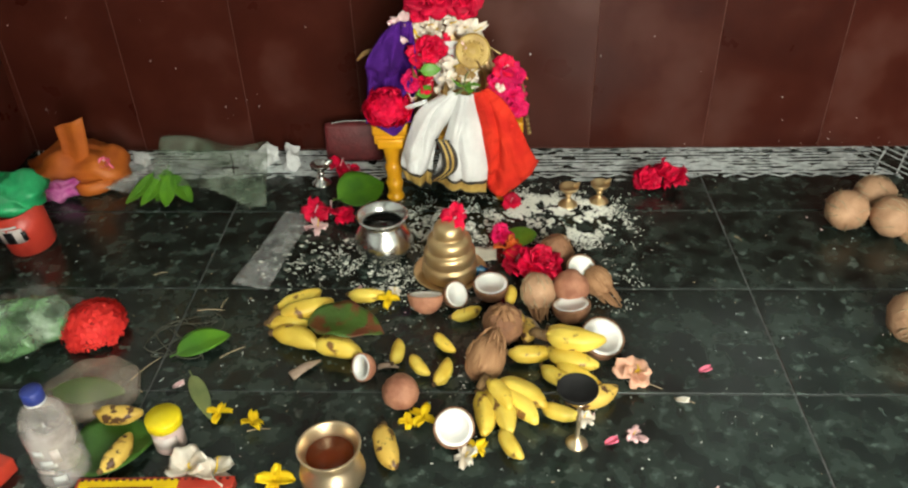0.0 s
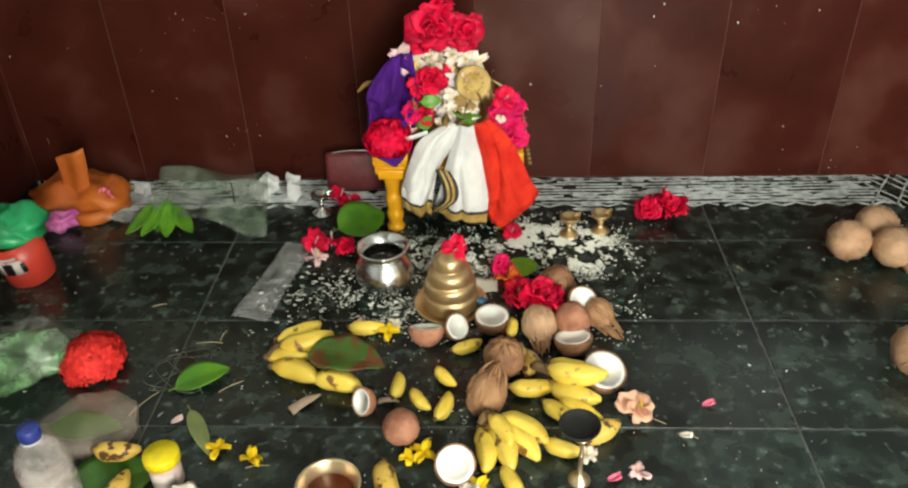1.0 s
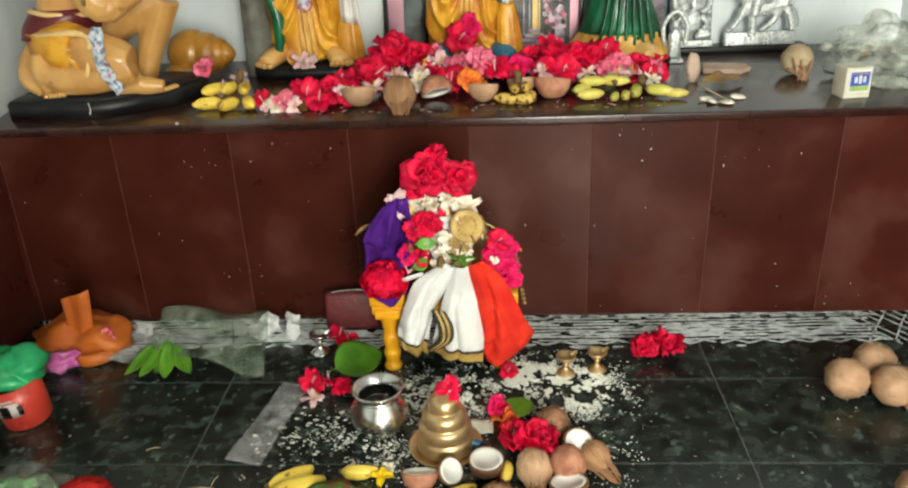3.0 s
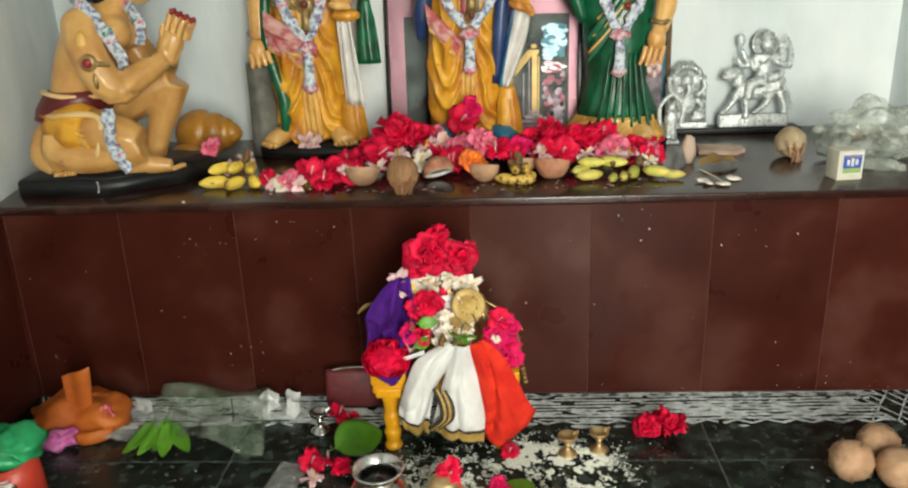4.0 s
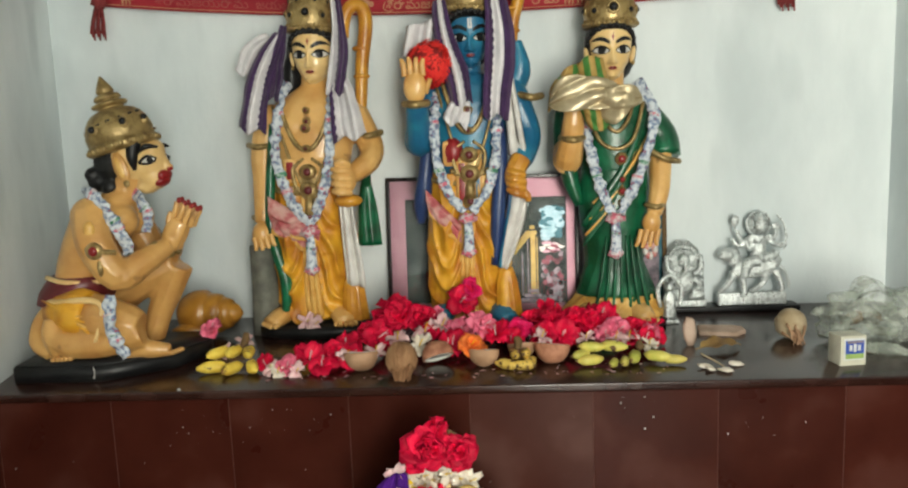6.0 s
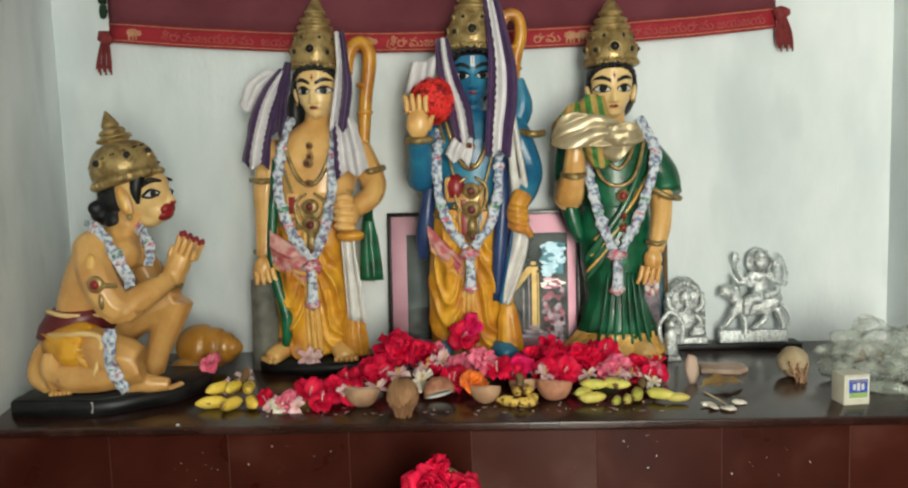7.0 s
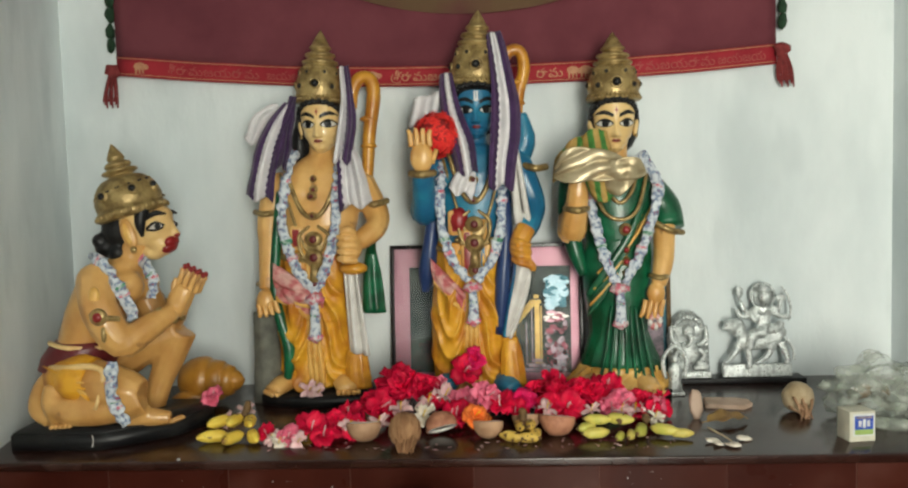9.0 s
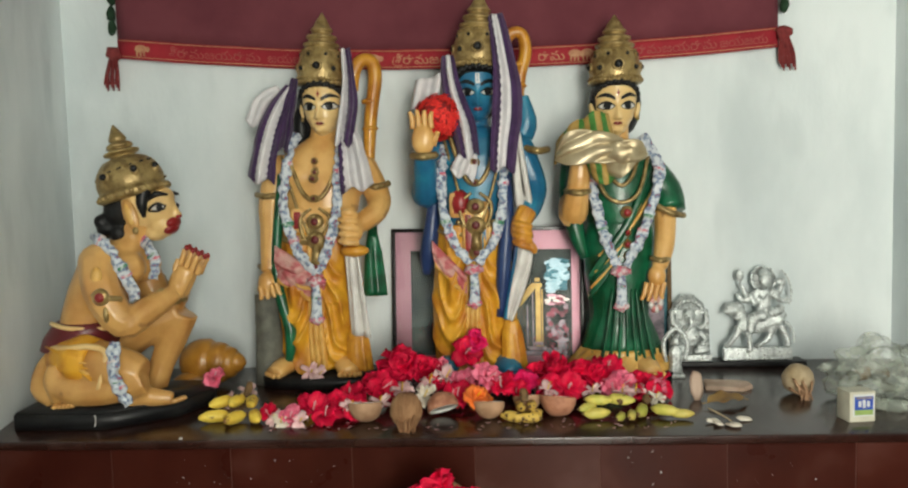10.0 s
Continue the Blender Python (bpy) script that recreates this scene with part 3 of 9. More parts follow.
for i in range(330):                      # smudges of powder
    x, y = rnd.uniform(-1.0, 1.0), rnd.gauss(1.965, 0.035)
    if abs(x - 0.1) < 0.35:
        y -= 0.02
    y = min(max(y, 1.88), 2.035)
    r = rnd.uniform(0.004, 0.018) * (1.4 if x < -0.35 else 1)
    ring = [bm.verts.new((x + 2.0 * r * math.cos(a) * (0.6 + 0.6 * rnd.random()), y + 0.55 * r * math.sin(a) * (0.6 + 0.6 * rnd.random()), 0.0011 + 0.00001 * (i % 30))) for a in [k * math.tau / 9 for k in range(9)]]
    bm.faces.new(ring)
whole("chalk_pattern", bm, M_CHALK, "smudged white chalk lines drawn on the dark floor", "chalk pattern", kind="stuff", smooth=False)

# ---- statues: one mesh each, painted plaster ----
def melt(bm, src, mi, voxel=0.0045, soft=5):
    """Joins the limbs in src into one modelled surface and adds it to bm."""
    tmp = bpy.data.objects.new("clay", mesh_of("clay", src, []))
    scene.collection.objects.link(tmp)
    remesh = tmp.modifiers.new("remesh", "REMESH")
    remesh.mode, remesh.voxel_size = "VOXEL", voxel
    smooth = tmp.modifiers.new("smooth", "SMOOTH")
    smooth.iterations, smooth.factor = soft, 0.5
    bpy.context.view_layer.update()
    out = bpy.data.meshes.new_from_object(tmp.evaluated_get(bpy.context.evaluated_depsgraph_get()))
    bpy.data.objects.remove(tmp)
    before = len(bm.faces)
    bm.from_mesh(out)
    bm.faces.ensure_lookup_table()
    for k in range(before, len(bm.faces)):
        bm.faces[k].material_index = mi
    bpy.data.meshes.remove(out)


def between(table, h):
    for (h0, v0), (h1, v1) in zip(table, table[1:]):
        if h <= h1:
            t = (h - h0) / (h1 - h0)
            return v0 + (v1 - v0) * t * t * (3 - 2 * t)
    return table[-1][1]


HALF = [(0, 0.14), (0.05, 0.25), (0.22, 0.44), (0.50, 0.64), (0.90, 0.84), (1.4, 0.96), (1.9, 1.0), (2.3, 0.95), (2.6, 0.74), (2.8, 0.35), (2.86, 0.02)]
DEEP = [(0, 0.46), (0.06, 0.62), (0.22, 0.74), (0.40, 0.72), (0.55, 0.80), (0.72, 0.80), (1.3, 0.86), (1.8, 0.95), (2.2, 0.93), (2.6, 0.68), (2.8, 0.32), (2.86, 0.02)]


def head(bm, x, y, chin, w, skin_i, mark=2, turn=0.0):
    """A modelled head that looks to -y with painted eyes, brows, lips and forehead mark; w is half its width."""
    n, levels = 168, 128
    m = pose(x, y, chin, 0, 0, turn)
    rings, where = [], []
    for i in range(levels + 1):
        h = 2.86 * i / levels
        a, d = between(HALF, h), between(DEEP, h)
        ring, spots = [], []
        for j in range(n):
            q = j * math.tau / n
            px, f = a * math.sin(q), -math.cos(q)
            py = d * f if f < 0 else 0.95 * a * f
            if f < 0:
                nose = max(0.0, min(1.0, (1.62 - h) / 0.85)) if h > 0.76 else max(0.0, (h - 0.62) / 0.14)
                py -= 0.30 * nose ** 1.3 * math.exp(-(px / (0.10 + 0.06 * nose)) ** 2)
                for side in (-1, 1):
                    py += 0.075 * math.exp(-((px - side * 0.50) / 0.24) ** 2 - ((h - 1.30) / 0.17) ** 2)
                    py -= 0.05 * math.exp(-((px - side * 0.48) / 0.28) ** 2 - ((h - 0.86) / 0.26) ** 2)
                    py -= 0.05 * math.exp(-((px - side * 0.50) / 0.17) ** 2 - ((h - 1.30) / 0.10) ** 2)
                    py -= 0.05 * nose * math.exp(-((px - side * 0.15) / 0.07) ** 2 - ((h - 0.78) / 0.08) ** 2)
                py -= 0.05 * math.exp(-(px / 0.22) ** 2 - ((h - 0.60) / 0.05) ** 2) + 0.05 * math.exp(-(px / 0.17) ** 2 - ((h - 0.49) / 0.05) ** 2)
                py -= 0.06 * math.exp(-(px / 0.25) ** 2 - ((h - 0.20) / 0.13) ** 2)
            ring.append(bm.verts.new(m @ V((px * w, py * w, h * w))))
            spots.append((px, h, f))
        rings.append(ring)
        where.append(spots)
    for i in range(levels):
        for j in range(n):
            k = (j + 1) % n
            face = bm.faces.new((rings[i][j], rings[i][k], rings[i + 1][k], rings[i + 1][j]))
            px, h, f = where[i][j]
            c, u = skin_i, abs(px)
            if f > 0.35 and h > 0.9 or h > 2.22 - 0.55 * u ** 4 or (f > -0.30 and h > 1.15):
                c = BK
            elif f < 0:
                e = (u - 0.50) / 0.34
                top, low = 1.30 + 0.02 * e + 0.16 * (1 - e * e), 1.30 + 0.02 * e - 0.11 * (1 - e * e)
                brow = 1.62 + 0.20 * math.sin(max(0.0, min(1.0, (u - 0.10) / 0.80)) * 2.5)
                if abs(e) < 1 and low < h < top:
                    c = BK if (u - 0.47) ** 2 + (h - 1.33) ** 2 < 0.0270 else WH
                elif abs(e) < 1.12 and (top <= h < top + 0.085 or low - 0.040 < h <= low):
                    c = BK
                elif 0.12 < u < 0.90 and abs(h - brow) < 0.092 * (1.05 - abs((u - 0.42) / 0.55) ** 2):
                    c = BK
                elif u < 0.20 and 0.45 + 1.4 * u * u < h < 0.62 - 1.4 * u * u - (0.03 if u < 0.04 else 0):
                    c = BK if abs(h - 0.545) < 0.010 else RE
                elif mark == 1 and u < 0.075 and 1.72 < h < 2.18 and (u > 0.035 or h < 1.80):
                    c = WH
                elif mark == 2 and u < 0.040 * (1 - abs((h - 1.90) / 0.17) ** 2) + 0.002 and abs(h - 1.90) < 0.17:
                    c = RE
            face.material_index = c
    bm.faces.new(rings[0][::-1]).material_index = skin_i
    for side in (-1, 1):
        ball(bm, m @ V((side * w * 1.04, w * 0.10, w * 1.18)), (w * 0.13, w * 0.20, w * 0.40), skin_i, rot=(0, side * 10, 0))
        ball(bm, m @ V((side * w * 1.05, w * 0.02, w * 0.80)), (w * 0.09, w * 0.09, w * 0.11), GO, n=10)


def hairline(bm, x, y, z, w, drop):
    """Small painted curls along the rim of the crown, lower at the temples."""
    for k in range(-11, 12):
        a = radians(k * 8.6)
        ball(bm, (x + w * 1.03 * math.sin(a), y - w * 1.0 * math.cos(a), z - drop * (abs(k) / 11) ** 2 + 0.004 * (k % 2)), (0.0085, 0.007, 0.008), BK, n=8)


def crown(bm, x, y, z, w, h, gold, dark, lean=0.0):
    """A tall tiered crown from its rim at z up to its tip."""
    m = Matrix.Translation((x, y, z)) @ pose(0, 0, 0, 0, lean, 0)
    lathe(bm, [(w * 0.98, 0), (w * 1.07, h * 0.015), (w * 1.07, h * 0.055), (w * 1.00, h * 0.07), (w * 1.03, h * 0.18), (w * 0.98, h * 0.32), (w * 0.84, h * 0.45), (w * 0.72, h * 0.51), (w * 0.70, h * 0.53), (w * 0.78, h * 0.545), (w * 0.77, h * 0.575), (w * 0.60, h * 0.595),
               (w * 0.58, h * 0.63), (w * 0.66, h * 0.645), (w * 0.64, h * 0.68), (w * 0.44, h * 0.70), (w * 0.40, h * 0.735), (w * 0.48, h * 0.75), (w * 0.46, h * 0.78), (w * 0.38, h * 0.80), (w * 0.24, h * 0.89), (w * 0.02, h)], mi=gold, m=m, sub=2)
    for a, f, r in ((0, 0.25, 0.22), (-42, 0.22, 0.15), (42, 0.22, 0.15), (-80, 0.24, 0.15), (80, 0.24, 0.15), (-24, 0.41, 0.11), (24, 0.41, 0.11), (-62, 0.40, 0.10), (62, 0.40, 0.10)):
        d = V((math.sin(radians(a)), -math.cos(radians(a)), 0))
        q = m @ (d * w * (1.02 if f < 0.3 else 0.90) + V((0, 0, h * f)))
        e = d.cross(V((0, 0, 1)))
        tube(bm, [q + (e * math.cos(b) + V((0, 0, 1)) * math.sin(b)) * w * r for b in [c * math.tau / 12 for c in range(13)]], w * 0.05, n=6, mi=gold, sub=1)
        ball(bm, q + d * w * 0.015, w * r * 0.72, dark, n=12)
    for k in range(22):
        a = radians(-88 + k * 8.4)
        d = V((math.sin(a), -math.cos(a), 0))
        ball(bm, m @ (d * w * 1.02 + V((0, 0, h * 0.10))), w * 0.045, gold, n=6)
        ball(bm, m @ (d * w * 0.91 + V((0, 0, h * 0.475))) - d * w * 0.10, w * 0.05, gold, n=6)
    for a in range(-80, 81, 10):
        d = V((math.sin(radians(a)), -math.cos(radians(a)), 0))
        ball(bm, m @ (d * w * 1.05 + V((0, 0, h * 0.05))), w * 0.09, gold, n=6)


def fingers(bm, c, way, spread, length, r, mi):
    """Four short fingers in a fan."""
    way, spread = V(way).normalized(), V(spread).normalized()
    for k in range(4):
        o = V(c) + spread * (k - 1.5) * r * 2.1
        tube(bm, [o, o + way * length * 0.6, o + way * length * (1.0 - 0.08 * abs(k - 1.3)) + spread * (k - 1.5) * r * 0.5], [r, r, r * 0.6], n=7, mi=mi)


STATUE = [M_SKIN, M_YELLOW, M_GOLD, M_BLACK, M_RED, M_WHITE, M_GREEN, M_ORANGE, M_BLUE, M_NAVY, M_STONE, M_SKIN_PALE, M_YELLOW_PALE, M_MAROON, M_ROSE]
SK, YE, GO, BK, RE, WH, GR, OR, BL, NA, ST, SP, YP, MA, RO = range(15)


def robe(bm, x, y, z_top, z_low, w, mi, pale):
    """Lower garment draped over two legs: folds hang in swags from hip to middle, with a pleated fall between."""
    n, levels = 170, 72
    rings, h = [], z_top - z_low
    for i in range(levels + 1):
        t = i / levels                     # 0 at the hem
        ring = []
        for j in range(n):
            a = j * math.tau / n
            c, front = math.cos(a), math.sin(a) < 0
            side = 1 if c > 0 else -1
            u = abs(c)
            rx = w * (0.98 - 0.05 * t + 0.09 * math.sin(min(1, t * 1.25) * math.pi))
            ry = w * (0.60 + 0.12 * math.sin(t * 2.6))
            push = 0.0
            if front:
                push = 0.20 * math.exp(-((u - 0.52) / 0.26) ** 2) - 0.42 * math.exp(-(u / 0.17) ** 2) * (1 - t) ** 0.6
                push += 0.10 * math.exp(-((u - 0.52) / 0.22) ** 2 - ((t - 0.52) / 0.12) ** 2)        # knees
                sway = wob(c * 2.2, t * 3.0, 1, side * 3.1)
                swag = math.hypot((u - 0.58 - 0.10 * side) / 0.62, (1.05 - t) * 1.25) * 12 + 2.4 * sway
                ridge = 1 - abs(math.sin(swag)) ** 0.7
                push += (0.30 * ridge - 0.12) * min(1, (1.02 - t) * 2.4) * min(1, u * 5)
                push += 0.02 * math.sin(31 * u + 9 * t + side) * (1 - t)
            f = 1 + push
            zz = z_low + h * t + (0.012 * math.sin(5 * a + 1) * (1 - t) if t < 0.5 else 0)
            ring.append(bm.verts.new((x + rx * (1 + 0.25 * push) * c, y + ry * f * math.sin(a), zz)))
        rings.append(ring)
    skin(bm, rings, mi)
    fall = []
    for i in range(41):           # flat pleated fall in the middle
        t = i / 40
        half = w * (0.17 + 0.03 * t)
        row = []
        for j in range(25):
            q = j / 12 - 1
            row.append(V((x + half * q + 0.004 * math.sin(7 * t), y - w * (0.66 - 0.12 * t) - 0.0045 * math.cos(q * 9.5 + 0.8 * t) - 0.006 * (1 - q * q), z_top - h * 0.05 - (h * 0.95 - 0.012) * t)))
        fall.append(row)
    sheet(bm, lambda u, v: fall[round(u * 40)][round(v * 24)], 40, 24, 0.008, pale)
    tube(bm, [(x - w * 0.98, y - w * 0.15, z_top - h * 0.02), (x - w * 0.5, y - w * 0.62, z_top - h * 0.06), (x + w * 0.5, y - w * 0.62, z_top - h * 0.06), (x + w * 0.98, y - w * 0.15, z_top - h * 0.02)], w * 0.07, n=8, mi=GO)


def hanging(bm, x, y, z0, z1, r0, r1, mi, lean=0.0):
    """A loose end of cloth with folds, from z0 down to z1."""
    h = z0 - z1
    loft(bm, [(x + lean, y, z1, r1, r1 * 0.5, 0.10, 6), (x + lean * 0.8, y, z1 + h * 0.3, r1 * 0.9, r1 * 0.5, 0.10, 6), (x + lean * 0.3, y, z1 + h * 0.7, (r0 + r1) / 2, r1 * 0.42, 0.09, 6), (x, y, z0, r0, r0 * 0.6, 0.03, 5)], n=40, mi=mi)


def feet(bm, places, y, z, mi):
    for x, turn in places:
        d = V((math.sin(radians(turn)), -math.cos(radians(turn)), 0))
        tube(bm, [V((x, y + 0.02, z + 0.03)), V((x, y, z + 0.028)) + d * 0.04, V((x, y, z + 0.014)) + d * 0.085], [0.034, 0.037, 0.030], mi=mi, flat=0.75, up=(0, 0, 1))
        q = V((d.y, -d.x, 0))
        for k in range(5):
            ball(bm, V((x, y, z + 0.011)) + d * (0.102 - 0.006 * abs(k - 1)) + q * (k - 2) * 0.0145, (0.0085, 0.012, 0.009), mi, n=8)


def ornaments(bm, x, y, z, w):
    """Moulded gilt chest ornaments, in relief."""
    tube(bm, [(x - w * 0.62, y + 0.012, z + 0.20), (x - w * 0.3, y - 0.005, z + 0.08), (x, y - 0.01, z + 0.045), (x + w * 0.3, y - 0.005, z + 0.08), (x + w * 0.62, y + 0.012, z + 0.20)], 0.007, n=8, mi=GO)
    for dz, r in ((0.11, 0.014), (0.05, 0.012), (-0.02, 0.024), (-0.075, 0.026), (-0.155, 0.020)):
        ball(bm, (x, y - 0.010, z + dz), (r * 1.15, 0.014, r), GO, n=14)
        ball(bm, (x, y - 0.022, z + dz), (r * 0.5, 0.007, r * 0.5), MA, n=10)
    for k in range(9):
        ball(bm, (x + (k - 4) * 0.013, y - 0.006, z - 0.085 + 0.0012 * (k - 4) ** 2), 0.008, GO, n=8)
    for s in (-1, 1):
        tube(bm, [(x + s * 0.012, y - 0.006, z + 0.02), (x + s * 0.045, y - 0.006, z - 0.01), (x + s * 0.040, y - 0.008, z - 0.06), (x + s * 0.012, y - 0.01, z - 0.10)], [0.004, 0.006, 0.006, 0.004], n=7, mi=GO)
        tube(bm, [(x + s * w * 0.75, y + 0.03, z + 0.18), (x + s * w * 0.42, y + 0.002, z + 0.03), (x + s * 0.02, y - 0.008, z - 0.06)], 0.0045, n=7, mi=GO)
    box(bm, (x, y + 0.002, z - 0.045), (0.062, 0.018, 0.075), GO, bevel=0.008)
    box(bm, (x - 0.055, y + 0.002, z - 0.015), (0.045, 0.02, 0.075), RE, bevel=0.012)
    tube(bm, [(x, y - 0.008, z - 0.09), (x, y - 0.012, z - 0.15)], [0.012, 0.017], n=8, mi=GO)


def bow_end(bm, x, y, z0, z1, mi, r=0.017):
    """Upper end of a bow that curls over above the shoulder."""
    tube(bm, [(x + 0.004, y, z0), (x + 0.014, y, z0 + (z1 - z0) * 0.45), (x + 0.032, y, z1 - 0.065), (x + 0.022, y, z1 - 0.012), (x - 0.010, y, z1 - 0.008), (x - 0.032, y, z1 - 0.045), (x - 0.036, y, z1 - 0.10)], [r * 0.8, r, r * 1.05, r, r, r * 0.9, r * 0.7], n=10, mi=mi)
    for f in (0.35, 0.6):
        ball(bm, (x + 0.012, y, z0 + (z1 - z0) * f), (r * 1.25, r * 1.25, r * 0.5), mi)


# standing figure in ochre with a stone post and a bow
bm = bmesh.new()
body = bmesh.new()
cx, cy = -0.455, 2.655
prism(bm, [(cx + 0.21 * math.cos(a), cy - 0.03 + 0.115 * math.sin(a)) for a in [k * math.tau / 20 for k in range(20)]], H, H + 0.03, BK)
feet(bm, ((-0.553, -28), (-0.392, 22)), cy - 0.04, H + 0.03, SK)
robe(bm, -0.462, cy, 1.02, 0.590, 0.130, YE, YP)
loft(body, [(-0.46, cy, 0.97, 0.118, 0.088), (-0.455, cy, 1.05, 0.112, 0.080), (-0.45, cy, 1.14, 0.126, 0.082), (-0.45, cy, 1.21, 0.142, 0.080), (-0.446, cy, 1.256, 0.120, 0.068), (-0.442, cy, 1.292, 0.074, 0.054), (-0.438, cy, 1.314, 0.044, 0.044)])
loft(body, [(-0.44, cy, 1.25, 0.052, 0.048), (-0.436, cy, 1.31, 0.042, 0.042), (-0.432, cy, 1.37, 0.040, 0.040)])
for s, px in ((-1, -0.575), (1, -0.330)):
    ball(body, (px, cy, 1.212), (0.052, 0.050, 0.052))
ball(bm, (-0.45, cy + 0.03, 1.40), (0.078, 0.062, 0.10), BK)
ball(bm, (-0.508, cy + 0.01, 1.345), (0.026, 0.03, 0.07), BK)
crown(bm, -0.438, cy - 0.005, 1.468, 0.071, 0.226, GO, BK, 3)
hairline(bm, -0.433, cy - 0.018, 1.468, 0.064, 0.050)
tube(body, [(-0.583, cy, 1.225), (-0.607, cy - 0.01, 1.11), (-0.606, cy - 0.03, 1.02), (-0.610, cy - 0.055, 0.90)], [0.047, 0.042, 0.036, 0.028])
ball(bm, (-0.612, cy - 0.07, 0.865), (0.032, 0.03, 0.042), SK)
fingers(bm, (-0.606, cy - 0.09, 0.865), (0.25, -0.2, -1), (1, 0, 0.2), 0.045, 0.0085, SK)
for zz in (1.14, 0.915):
    tube(bm, [(-0.650, cy - 0.02, zz), (-0.608, cy - 0.066, zz - 0.006), (-0.566, cy - 0.02, zz)], 0.009, n=8, mi=GO)
loft(bm, [(-0.626, cy - 0.04, H, 0.045, 0.05, 0.03, 5), (-0.624, cy - 0.04, 0.70, 0.040, 0.046, 0.03, 5), (-0.626, cy - 0.04, 0.83, 0.036, 0.042, 0.04, 5)], mi=ST)
tube(bm, [(-0.560, cy - 0.05, 1.20), (-0.585, cy - 0.07, 0.90), (-0.545, cy - 0.08, 0.72), (-0.555, cy - 0.08, 0.62)], [0.014, 0.016, 0.02, 0.012], mi=GR)
tube(body, [(-0.321, cy, 1.225), (-0.272, cy - 0.01, 1.13), (-0.272, cy - 0.05, 1.08), (-0.332, cy - 0.10, 1.035)], [0.046, 0.040, 0.035, 0.028])
ball(body, (-0.338, cy - 0.11, 1.03), (0.036, 0.032, 0.044))
fist = bmesh.new()
ball(fist, (-0.338, cy - 0.106, 1.03), (0.034, 0.026, 0.043))
for k in range(4):
    tube(fist, [(-0.372, cy - 0.128, 1.062 - k * 0.0215), (-0.348, cy - 0.146, 1.058 - k * 0.0215), (-0.316, cy - 0.132, 1.055 - k * 0.0215)], [0.0085, 0.0105, 0.0095], n=8)
tube(fist, [(-0.322, cy - 0.125, 1.070), (-0.338, cy - 0.140, 1.082), (-0.362, cy - 0.140, 1.076)], [0.012, 0.012, 0.009])
melt(bm, fist, SK, 0.0024, 1)
tube(bm, [(-0.296, cy - 0.02, 1.165), (-0.270, cy - 0.062, 1.155), (-0.235, cy - 0.02, 1.165)], 0.01, n=8, mi=GO)
ball(bm, (-0.333, cy - 0.105, 0.965), (0.044, 0.034, 0.02), OR)
sheet(bm, lambda u, v: (-0.362 + (0.038 + 0.022 * v) * u + 0.010 * v, cy - 0.108 + 0.010 * math.sin(11 * u + v), 1.0 - 0.29 * v - 0.01 * u), 14, 12, 0.008, WH)
hanging(bm, -0.336, cy - 0.085, 0.73, 0.595, 0.022, 0.040, OR, 0.004)
tube(bm, [(-0.292, cy + 0.0, 1.10), (-0.292, cy - 0.01, 1.0)], [0.014, 0.016], mi=GR)
hanging(bm, -0.292, cy - 0.01, 1.01, 0.815, 0.016, 0.034, GR, 0.004)
bow_end(bm, -0.304, cy + 0.02, 1.22, 1.555, OR, 0.021)
ornaments(bm, -0.452, cy - 0.088, 1.075, 0.14)
for zz, rr in ((1.238, 0.011), (1.205, 0.013)):
    ball(bm, (-0.450, cy - 0.082, zz), (rr, 0.008, rr), GO, n=12)
    ball(bm, (-0.450, cy - 0.089, zz), (rr * 0.5, 0.005, rr * 0.5), MA, n=8)
for dz, dy, se in ((0.0, 0.0, 0.4), (-0.028, 0.006, 1.9)):        # ruffled sash across the hip
    drape([(-0.582, 0.985 + dz), (-0.580, 0.945 + dz), (-0.574, 0.905 + dz)], [(-0.430, 0.890 + dz), (-0.436, 0.860 + dz), (-0.446, 0.826 + dz)], cy - 0.085 + dy, 0.026, se, lambda u, v: YP if v > 0.84 else RO, fold=0.012, nu=44, nv=18, th=0.005, bm=bm)
for s_ in (-1, 1):
    ball(body, (-0.452 + s_ * 0.052, cy - 0.052, 1.190), (0.056, 0.032, 0.046))
    ball(body, (-0.452 + s_ * 0.030, cy - 0.055, 1.06), (0.045, 0.030, 0.055))
    tube(body, [(-0.446, cy - 0.045, 1.248), (-0.446 + s_ * 0.10, cy - 0.025, 1.246)], [0.014, 0.012])
melt(bm, body, SK)
head(bm, -0.430, cy - 0.020, 1.316, 0.0645, SP, 2, -4)
whole("standing_statue", bm, STATUE, "painted standing statue in ochre robe and tall gold crown", "statue", group="standing statues on the platform")

# standing blue figure in the middle
bm = bmesh.new()
body = bmesh.new()
cx, cy = 0.035, 2.62
prism(bm, [(cx + 0.19 * math.cos(a), cy - 0.02 + 0.12 * math.sin(a)) for a in [k * math.tau / 20 for k in range(20)]], H, H + 0.035, NA)
feet(bm, ((-0.045, -24), (0.105, 24)), cy - 0.05, H + 0.035, BL)
robe(bm, 0.022, cy, 1.035, 0.592, 0.122, YE, YP)
